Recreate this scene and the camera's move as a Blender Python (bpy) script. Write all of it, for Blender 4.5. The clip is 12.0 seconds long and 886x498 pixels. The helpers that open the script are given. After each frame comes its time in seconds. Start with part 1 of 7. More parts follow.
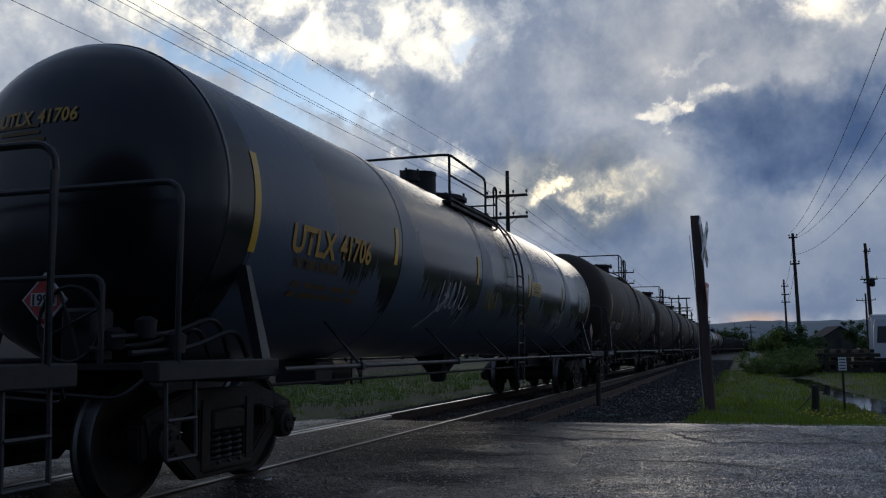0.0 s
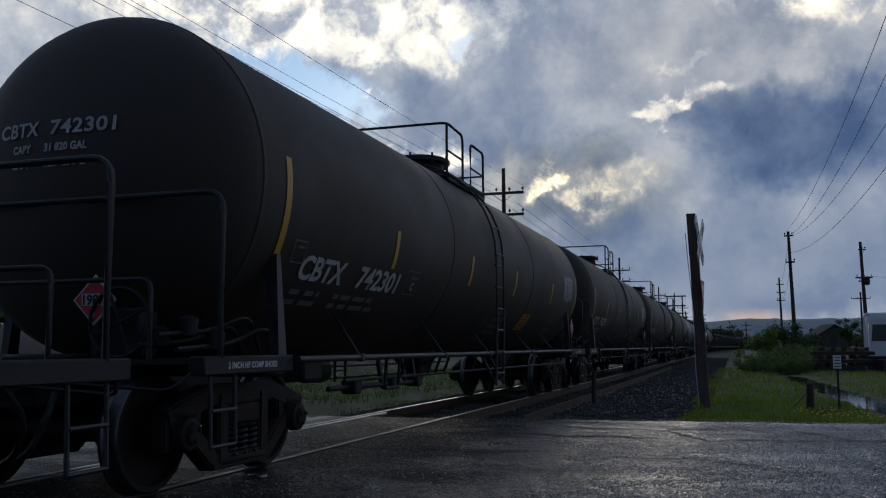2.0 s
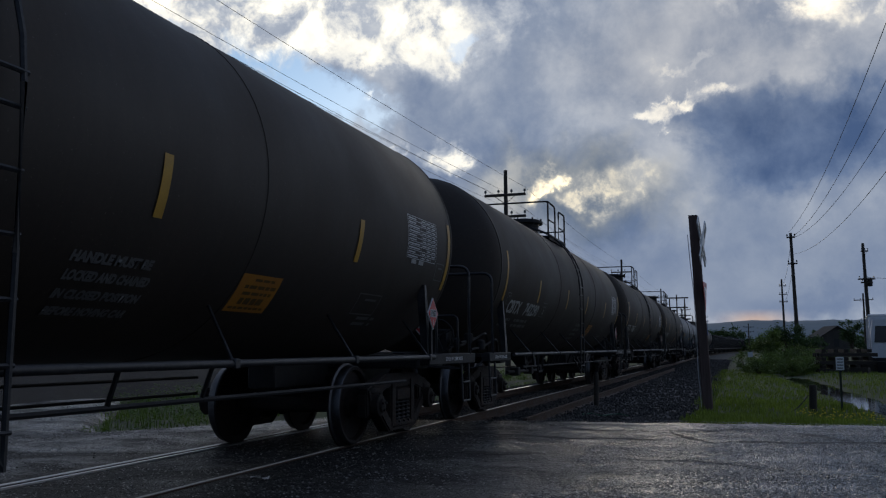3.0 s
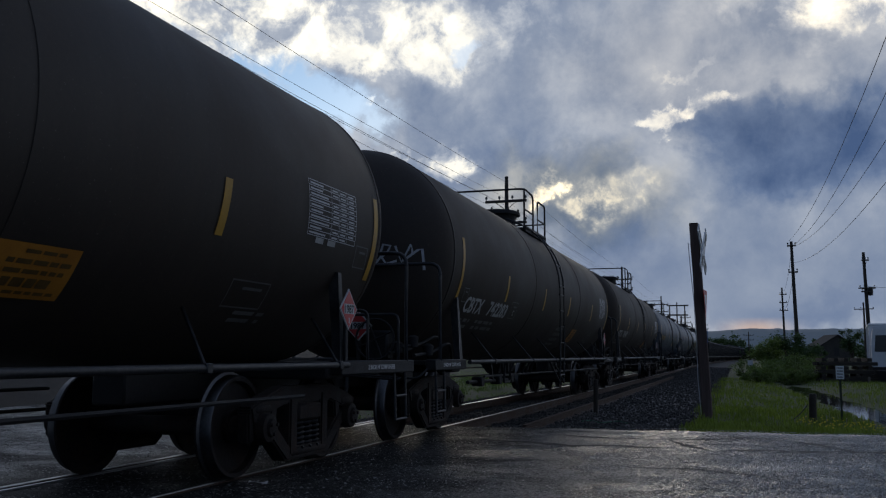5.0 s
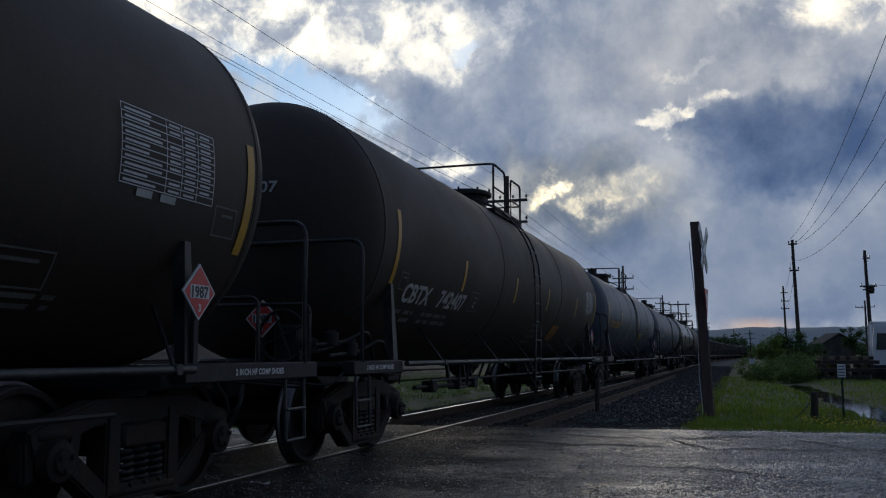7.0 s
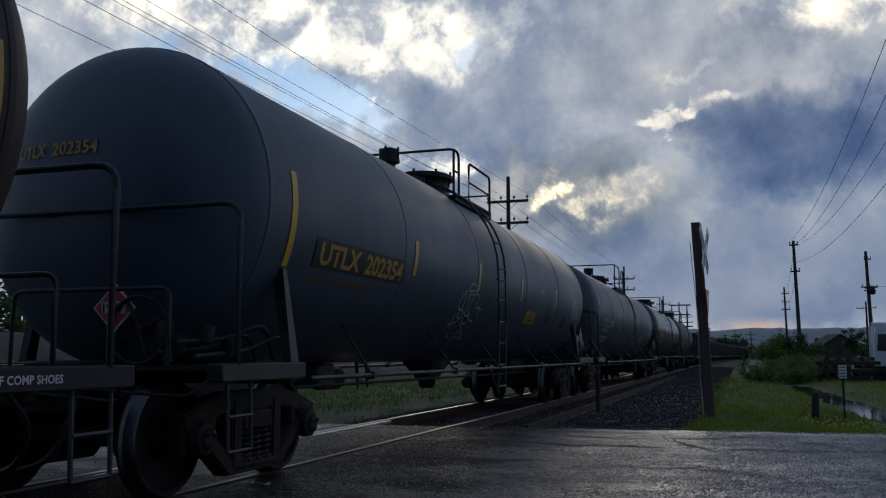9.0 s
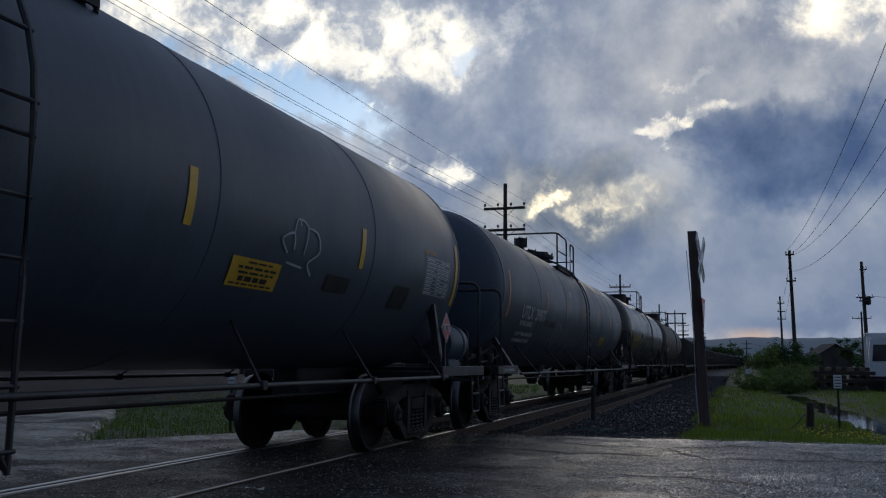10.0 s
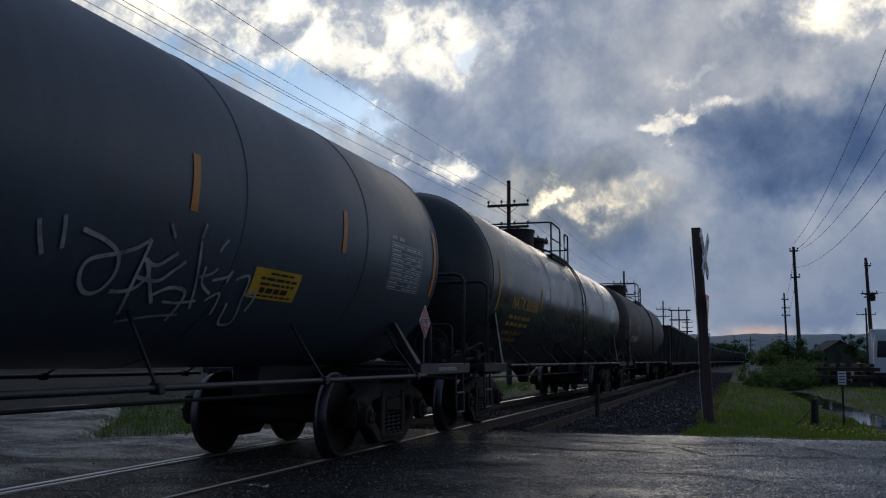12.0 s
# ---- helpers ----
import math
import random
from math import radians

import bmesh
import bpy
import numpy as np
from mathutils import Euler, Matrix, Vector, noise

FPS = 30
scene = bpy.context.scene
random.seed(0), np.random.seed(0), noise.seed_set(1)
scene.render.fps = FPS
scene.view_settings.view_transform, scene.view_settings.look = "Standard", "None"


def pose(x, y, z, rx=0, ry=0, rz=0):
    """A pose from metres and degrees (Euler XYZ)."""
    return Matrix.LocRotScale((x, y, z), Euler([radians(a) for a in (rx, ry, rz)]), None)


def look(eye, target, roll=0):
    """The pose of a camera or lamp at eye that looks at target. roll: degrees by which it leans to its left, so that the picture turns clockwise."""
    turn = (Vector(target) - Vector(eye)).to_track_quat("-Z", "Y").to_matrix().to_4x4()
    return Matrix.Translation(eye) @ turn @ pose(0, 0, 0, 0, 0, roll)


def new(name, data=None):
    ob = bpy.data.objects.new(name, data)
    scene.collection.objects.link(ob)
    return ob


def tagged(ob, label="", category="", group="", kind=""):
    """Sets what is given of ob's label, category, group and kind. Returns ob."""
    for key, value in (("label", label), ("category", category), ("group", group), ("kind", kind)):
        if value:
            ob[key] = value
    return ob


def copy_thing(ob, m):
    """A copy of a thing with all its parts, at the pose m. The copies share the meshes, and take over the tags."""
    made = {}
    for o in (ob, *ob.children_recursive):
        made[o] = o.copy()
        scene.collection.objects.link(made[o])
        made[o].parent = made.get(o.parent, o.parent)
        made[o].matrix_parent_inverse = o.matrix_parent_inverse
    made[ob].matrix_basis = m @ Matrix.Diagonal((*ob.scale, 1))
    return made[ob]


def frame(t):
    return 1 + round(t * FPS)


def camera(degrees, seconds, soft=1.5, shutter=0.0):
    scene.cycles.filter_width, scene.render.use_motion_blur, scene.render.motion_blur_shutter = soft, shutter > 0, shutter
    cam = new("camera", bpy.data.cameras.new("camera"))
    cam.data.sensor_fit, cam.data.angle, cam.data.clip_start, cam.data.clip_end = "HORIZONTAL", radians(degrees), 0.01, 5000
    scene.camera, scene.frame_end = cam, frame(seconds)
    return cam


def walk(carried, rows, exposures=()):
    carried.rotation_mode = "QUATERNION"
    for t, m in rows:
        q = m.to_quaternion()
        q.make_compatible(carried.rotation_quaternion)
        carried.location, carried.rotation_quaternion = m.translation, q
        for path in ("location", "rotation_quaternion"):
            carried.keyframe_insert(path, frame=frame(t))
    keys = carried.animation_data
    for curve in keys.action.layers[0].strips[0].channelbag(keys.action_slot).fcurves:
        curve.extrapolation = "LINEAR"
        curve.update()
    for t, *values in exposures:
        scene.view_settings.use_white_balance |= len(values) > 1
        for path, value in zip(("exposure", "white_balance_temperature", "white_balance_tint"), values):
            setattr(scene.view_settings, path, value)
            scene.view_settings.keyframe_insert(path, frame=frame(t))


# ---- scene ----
# ---- camera and its path: a hand-held phone beside a level crossing ----
EYE = (0.0, 0.0, 1.10)
cam = camera(52.66, 12.0, soft=1.2)
# seconds, turn to the left of the track, upward tilt, roll
PATH = (
    (0.0, 18.110, 6.426, -0.397),
    (0.5, 18.086, 6.464, -0.251),
    (1.0, 17.951, 6.396, -0.221),
    (1.5, 17.899, 6.278, -0.298),
    (2.0, 17.856, 6.245, -0.256),
    (2.5, 17.901, 6.319, -0.330),
    (3.0, 17.989, 6.368, -0.309),
    (5.0, 18.021, 6.734, 0.149),
    (5.5, 18.042, 6.832, 0.069),
    (6.0, 18.055, 6.749, -0.003),
    (6.5, 18.071, 6.663, -0.035),
    (7.0, 18.081, 6.725, -0.085),
    (9.0, 18.138, 6.762, -0.037),
    (9.5, 17.987, 7.075, 0.316),
    (10.0, 17.920, 7.163, 0.493),
    (10.5, 18.067, 7.064, 0.431),
    (11.0, 18.208, 6.938, 0.348),
    (11.5, 18.198, 6.934, 0.292),
    (12.0, 18.150, 6.984, 0.371),
)


def aim(turn, tilt, roll):
    a, b = radians(turn), radians(tilt)
    way = Vector((-math.sin(a) * math.cos(b), math.cos(a) * math.cos(b), math.sin(b)))
    return look(EYE, Vector(EYE) + way, roll)


walk(cam, [(t, aim(a, b, c)) for t, a, b, c in PATH])

# ---- sky: low sun behind broken evening cloud ----
SUN_AZ, SUN_EL = -11.3, 9.8
scene.view_settings.exposure = 0.0
world = bpy.data.worlds.new("evening_sky")
scene.world = world
world.use_nodes = True


class Nodes:
    """Small helper to write node trees as formulas."""

    def __init__(self, tree):
        self.tree = tree

    def add(self, kind, **values):
        node = self.tree.nodes.new(kind)
        for key, value in values.items():
            if key == "operation":
                node.operation = value
            elif key == "blend_type":
                node.blend_type = value
            elif key == "data_type":
                node.data_type = value
        return node

    def plug(self, socket, value):
        if isinstance(value, bpy.types.NodeSocket):
            self.tree.links.new(value, socket)
        elif value is not None:
            socket.default_value = value

    def math(self, op, a, b=None, clamp=False):
        node = self.add("ShaderNodeMath", operation=op)
        node.use_clamp = clamp
        self.plug(node.inputs[0], a)
        if b is not None:
            self.plug(node.inputs[1], b)
        return node.outputs[0]

    def vmath(self, op, a, b=None):
        node = self.add("ShaderNodeVectorMath", operation=op)
        self.plug(node.inputs[0], a)
        if b is not None:
            self.plug(node.inputs[1], b)
        return node.outputs[0]

    def xyz(self, v):
        node = self.add("ShaderNodeSeparateXYZ")
        self.plug(node.inputs[0], v)
        return node.outputs

    def join(self, x, y, z):
        node = self.add("ShaderNodeCombineXYZ")
        for socket, value in zip(node.inputs, (x, y, z)):
            self.plug(socket, value)
        return node.outputs[0]

    def noise(self, v, scale, detail=4.0, rough=0.55, distort=0.0):
        node = self.add("ShaderNodeTexNoise")
        self.plug(node.inputs["Vector"], v)
        node.inputs["Scale"].default_value = scale
        node.inputs["Detail"].default_value = detail
        node.inputs["Roughness"].default_value = rough
        node.inputs["Distortion"].default_value = distort
        return node.outputs[0]

    def ramp(self, value, stops, smooth=False):
        node = self.add("ShaderNodeValToRGB")
        bar = node.color_ramp
        bar.interpolation = "EASE" if smooth else "LINEAR"
        while len(bar.elements) < len(stops):
            bar.elements.new(0.5)
        for item, (place, colour) in zip(bar.elements, stops):
            item.position = place
            item.color = (*colour, 1.0) if len(colour) == 3 else colour
        self.plug(node.inputs[0], value)
        return node.outputs[0]

    def mix(self, fac, a, b, blend="MIX"):
        node = self.add("ShaderNodeMixRGB", blend_type=blend)
        self.plug(node.inputs[0], fac)
        self.plug(node.inputs[1], a if isinstance(a, bpy.types.NodeSocket) else (*a, 1.0))
        self.plug(node.inputs[2], b if isinstance(b, bpy.types.NodeSocket) else (*b, 1.0))
        return node.outputs[0]

    def span(self, value, lo, hi, a=0.0, b=1.0):
        node = self.add("ShaderNodeMapRange")
        for socket, item in zip(node.inputs, (value, lo, hi, a, b)):
            self.plug(socket, item)
        return node.outputs[0]


def build_sky():
    tree = world.node_tree
    tree.nodes.clear()
    n = Nodes(tree)
    way = n.add("ShaderNodeTexCoord").outputs["Generated"]
    x, y, z = n.xyz(way)
    deg = 180 / math.pi
    az0 = n.math("MULTIPLY", n.math("ARCTAN2", x, y), deg)
    el0 = n.math("MULTIPLY", n.math("ARCSINE", z), deg)

    def fbm(shift, scale, detail=7.0, rough=0.58, distort=0.2):
        return n.math("SUBTRACT", n.noise(n.vmath("ADD", way, shift), scale, detail, rough, distort), 0.5)

    swirl_a, swirl_e = fbm((0, 0, 0), 7.0), fbm((3.1, 1.7, 0.4), 8.0)
    fray_a, fray_e = fbm((7.3, 2.4, 1.1), 22.0), fbm((0.7, 6.2, 3.5), 24.0)

    def warped(k_swirl, k_fray):
        az = n.math("ADD", az0, n.math("ADD", n.math("MULTIPLY", swirl_a, k_swirl), n.math("MULTIPLY", fray_a, k_fray)))
        el = n.math("ADD", el0, n.math("ADD", n.math("MULTIPLY", swirl_e, k_swirl * 0.7), n.math("MULTIPLY", fray_e, k_fray * 0.8)))
        return az, el

    loose, tight = warped(9.0, 5.0), warped(2.5, 6.0)

    def bank(a, e, wa, we, lean, soft, field):
        """How far a turned, frayed oval covers the sky: 1 in its middle, 0 outside."""
        da, de = n.math("SUBTRACT", field[0], a), n.math("SUBTRACT", field[1], e)
        c, q = math.cos(radians(lean)), math.sin(radians(lean))
        u = n.math("ADD", n.math("MULTIPLY", da, c / wa), n.math("MULTIPLY", de, q / wa))
        v = n.math("ADD", n.math("MULTIPLY", da, -q / we), n.math("MULTIPLY", de, c / we))
        r = n.math("SQRT", n.math("ADD", n.math("MULTIPLY", u, u), n.math("MULTIPLY", v, v)))
        node = n.add("ShaderNodeMapRange")
        node.interpolation_type = "SMOOTHSTEP"
        for socket, item in zip(node.inputs, (r, 1.0 - soft, 1.0 + soft, 1.0, 0.0)):
            n.plug(socket, item)
        return node.outputs[0]

    def toward(a, b, share):
        return n.math("ADD", a, n.math("MULTIPLY", n.math("SUBTRACT", b, a), share))

    # open deck, darker overhead
    level = n.math("ADD", n.span(el0, 19.0, 38.0, 0.46, 0.28), n.math("MULTIPLY", fbm((1.9, 0.3, 4.4), 2.6), 0.5))
    for a, e, wa, we, lean, tone, soft in SKY_DARK + SKY_PALE:
        level = toward(level, tone, bank(a, e, wa, we, lean, soft, loose))
    # billows inside the masses: rounded heads with fine fraying
    heap = n.add("ShaderNodeTexVoronoi")
    heap.feature = "SMOOTH_F1"
    n.plug(heap.inputs["Vector"], n.vmath("ADD", way, n.join(n.math("MULTIPLY", swirl_a, 0.10), n.math("MULTIPLY", swirl_e, 0.10), n.math("MULTIPLY", fray_a, 0.07))))
    heap.inputs["Scale"].default_value = 15.0
    heap.inputs["Smoothness"].default_value = 0.5
    height = n.span(el0, 2.0, 12.0, 0.35, 1.0)
    body = n.math("ADD", n.math("MULTIPLY", fbm((5.0, 1.0, 2.0), 11.0, 10.0, 0.62, 0.3), 0.56), n.math("MULTIPLY", n.math("SUBTRACT", 0.40, heap.outputs["Distance"]), 0.24))
    body = n.math("ADD", body, n.math("MULTIPLY", fbm((2.0, 8.0, 1.0), 34.0, 7.0, 0.66), 0.22))
    level = n.math("ADD", level, n.math("MULTIPLY", body, height))
    ragged = n.span(fbm((1.3, 5.1, 2.2), 20.0, 8.0, 0.62), -0.12, 0.08, 0.15, 1.0)
    for a, e, wa, we, lean, tone, soft in SKY_LIGHT + SKY_SUNLIT:
        level = toward(level, n.math("ADD", tone, n.math("MULTIPLY", body, 0.7)), n.math("MULTIPLY", bank(a, e, wa, we, lean, soft, tight), ragged))
    cloud = n.ramp(level, SKY_TONES)
    # the sky opposite the sunset is dimmer
    cloud = n.vmath("MULTIPLY", cloud, n.join(n.span(y, -0.9, 0.45, 0.33, 1.0), n.span(y, -0.9, 0.45, 0.42, 1.0), n.span(y, -0.9, 0.45, 0.54, 1.0)))
    warm = bank(SUN_AZ + 1.8, SUN_EL + 0.2, 6.0, 2.6, 0, 0.6, tight)
    cloud = n.mix(n.math("MULTIPLY", warm, 0.8), cloud, (1.0, 0.90, 0.72), "MULTIPLY")
    high = bank(0.5, 18.0, 10.0, 5.0, 0, 0.6, tight)
    cloud = n.mix(n.math("MULTIPLY", high, 0.6), cloud, (1.0, 0.93, 0.86), "MULTIPLY")
    glow = n.math("MULTIPLY", n.span(el0, 1.7, 2.3, 1.0, 0.0), n.math("EXPONENT", n.math("MULTIPLY", n.math("POWER", n.math("DIVIDE", n.math("SUBTRACT", az0, 1.2), 1.6), 2.0), -1.0)))
    cloud = n.mix(n.math("MULTIPLY", glow, 0.38), cloud, (0.95, 0.55, 0.27))
    sky = n.add("ShaderNodeTexSky")
    sky.sky_type = "NISHITA"
    sky.sun_disc = False
    sky.dust_density, sky.ozone_density = 0.3, 3.0
    sky.sun_elevation = radians(SUN_EL)
    sky.sun_rotation = radians(SUN_AZ)
    clear = n.add("ShaderNodeBackground")
    n.plug(clear.inputs[0], sky.outputs[0])
    clear.inputs[1].default_value = 0.15
    deck_light = n.add("ShaderNodeBackground")
    n.plug(deck_light.inputs[0], cloud)
    deck_light.inputs[1].default_value = 1.0
    holes = 0.0
    for a, e, wa, we, lean, share, soft in SKY_HOLES:
        holes = n.math("MAXIMUM", holes, n.math("MULTIPLY", bank(a, e, wa, we, lean, soft, tight), share))
    holes = n.math("MULTIPLY", holes, n.span(body, 0.02, 0.16, 1.0, 0.1), True)
    mixer = n.add("ShaderNodeMixShader")
    n.plug(mixer.inputs[0], holes)
    n.plug(mixer.inputs[1], deck_light.outputs[0])
    n.plug(mixer.inputs[2], clear.outputs[0])
    out = n.add("ShaderNodeOutputWorld")
    n.plug(out.inputs[0], mixer.outputs[0])


SKY_TONES = ((0.0, (0.062, 0.108, 0.225)), (0.20, (0.138, 0.196, 0.325)), (0.40, (0.272, 0.325, 0.430)),
             (0.60, (0.480, 0.520, 0.590)), (0.78, (0.90, 0.885, 0.83)), (1.0, (1.50, 1.40, 1.17)))
# cloud masses: azimuth, elevation, half widths, lean, tone, softness
SKY_DARK = (
    (-15.8, 14.6, 6.87, 3.26, -10, 0.36, 0.70), (-9.9, 12.0, 4.34, 2.17, -25, 0.30, 0.60), (-6.1, 7.3, 4.70, 1.99, -20, 0.17, 0.70),
    (-2.0, 18.7, 7.96, 3.98, 10, 0.51, 0.80), (-9.8, 18.7, 4.34, 2.53, 20, 0.42, 0.70), (7.6, 7.1, 3.98, 2.89, 0, 0.22, 0.80),
    (-19.8, 8.5, 3.98, 2.17, -25, 0.36, 0.70), (4.4, 3.1, 5.79, 1.09, 0, 0.22, 0.80))
SKY_PALE = (
    (2.0, 7.7, 7.60, 3.62, -12, 0.39, 0.80), (-3.9, 12.1, 3.98, 1.81, 25, 0.53, 0.70), (5.9, 9.9, 3.98, 1.99, 10, 0.42, 0.80),
    (-2.0, 4.8, 5.79, 2.17, 0, 0.34, 0.80), (-8.0, 20.8, 2.17, 2.17, 40, 0.50, 0.60), (3.7, 17.3, 4.34, 1.81, 0, 0.55, 0.80),
    (-25.0, 13.7, 4.34, 1.63, -28, 0.52, 0.70), (-37.4, 16.4, 9.40, 2.53, -10, 0.66, 0.80),
    # the last bank lies unseen right of the view, added to brighten the tank sides
    (1.3, 13.9, 2.89, 1.63, 10, 0.22, 0.80), (5.6, 12.4, 6.6, 2.6, -6, 0.10, 0.65), (45.0, 10.0, 26.0, 9.0, 0, 0.52, 0.60))
SKY_LIGHT = (
    (-29.9, 20.7, 12.5, 2.5, -6, 1.0, 0.45), (-18.0, 19.8, 2.6, 2.3, 30, 0.86, 0.50), (-20.3, 20.5, 2.17, 1.63, 0, 0.90, 0.50),
    (-13.9, 21.2, 2.53, 1.63, 25, 0.74, 0.60), (6.7, 20.0, 4.70, 1.7, -6, 0.95, 0.50), (1.9, 21.1, 2.17, 0.90, 0, 0.70, 0.60),
    (-23.6, 18.7, 2.53, 0.80, -10, 0.85, 0.50), (-27.1, 17.6, 0.87, 0.33, 5, 0.85, 0.60), (-23.1, 16.0, 0.58, 0.29, 0, 0.90, 0.50),
    (-18.1, 12.0, 1.52, 0.87, 5, 0.90, 0.40), (-21.0, 12.6, 0.58, 0.29, 0, 0.85, 0.50))
SKY_SUNLIT = (
    (-13.2, 10.4, 3.26, 1.45, 10, 0.60, 0.80), (-11.3, 10.1, 1.35, 0.80, 35, 1.25, 0.50), (-7.3, 10.0, 2.10, 1.30, 15, 0.90, 0.50),
    (-8.2, 9.4, 1.45, 0.65, 0, 0.84, 0.50), (-2.6, 15.0, 2.6, 0.60, 20, 0.86, 0.40), (-4.4, 14.5, 1.01, 0.65, 10, 0.84, 0.40),
    (-1.0, 15.7, 0.80, 0.51, -20, 0.86, 0.40), (-2.4, 17.5, 1.45, 0.29, 40, 0.66, 0.60), (-6.4, 11.2, 1.45, 0.51, 30, 0.70, 0.60))
SKY_HOLES = (
    (-27.0, 16.6, 5.43, 1.52, -18, 1.00, 0.50), (-23.5, 15.5, 2.53, 0.87, -25, 0.80, 0.50), (-31.2, 18.1, 2.17, 0.72, -10, 0.90, 0.50),
    (-28.6, 14.8, 3.26, 0.90, -28, 0.80, 0.60), (-34.7, 18.3, 2.89, 0.80, -12, 0.70, 0.60), (-16.4, 19.2, 0.65, 0.51, 30, 0.60, 0.60))
build_sky()
sun_data = bpy.data.lights.new("sun", "SUN")
sun_data.energy, sun_data.angle, sun_data.color = 0.3, radians(20), (1.0, 0.88, 0.72)
sun = new("sun", sun_data)
sa, se = radians(SUN_AZ), radians(SUN_EL)
sun.matrix_world = look((math.sin(sa) * 60, math.cos(sa) * 60, math.tan(se) * 60), (0, 0, 0))


# ---- materials ----
def surface(name, tones, rough=0.6, metal=0.0, grain=18.0, blotch=1.6, bump=0.15, bump_scale=None, spread=0.12,
            stretch=(1, 1, 1), coat=0.0, random_tone=0.0, detail=6.0, sheen_spots=None):
    """Two-scale procedural surface: blotches over fine grain, in object space."""
    m = bpy.data.materials.new(name)
    m.use_nodes = True
    n = Nodes(m.node_tree)
    shader = m.node_tree.nodes["Principled BSDF"]
    place = n.vmath("MULTIPLY", n.add("ShaderNodeTexCoord").outputs["Object"], stretch)
    coarse, fine = n.noise(place, blotch, 5.0, 0.6, 0.3), n.noise(place, grain, detail, 0.65)
    value = n.math("ADD", n.math("MULTIPLY", coarse, 0.65), n.math("MULTIPLY", fine, 0.35))
    if random_tone:
        info = n.add("ShaderNodeObjectInfo").outputs["Random"]
        value = n.math("ADD", value, n.math("MULTIPLY", n.math("SUBTRACT", info, 0.5), random_tone))
    steps = len(tones) - 1
    colour = n.ramp(value, [(0.34 + 0.32 * k / max(steps, 1), c) for k, c in enumerate(tones)])
    n.plug(shader.inputs["Base Color"], colour)
    n.plug(shader.inputs["Roughness"], n.span(coarse, 0.3, 0.7, max(rough - spread, 0.03), min(rough + spread, 1.0)))
    if sheen_spots:
        lo, hi, wet = sheen_spots
        patch = n.noise(place, 0.42, 4.0, 0.6, 0.8)
        soak = n.span(patch, lo, hi)
        soak = n.math("MULTIPLY", soak, n.span(fine, 0.35, 0.5, 0.6, 1.0), True)
        dry = n.span(coarse, 0.3, 0.7, max(rough - spread, 0.03), min(rough + spread, 1.0))
        node = n.add("ShaderNodeMix")
        n.plug(node.inputs[0], soak), n.plug(node.inputs[2], dry), n.plug(node.inputs[3], wet)
        n.plug(shader.inputs["Roughness"], node.outputs[0])
    shader.inputs["Metallic"].default_value = metal
    shader.inputs["Coat Weight"].default_value = coat
    shader.inputs["Coat Roughness"].default_value = 0.18
    if bump:
        b = n.add("ShaderNodeBump")
        b.inputs["Strength"].default_value = bump
        b.inputs["Distance"].default_value = 0.02
        n.plug(b.inputs["Height"], n.noise(place, bump_scale or grain * 1.7, 6.0, 0.7))
        n.plug(shader.inputs["Normal"], b.outputs[0])
    return m


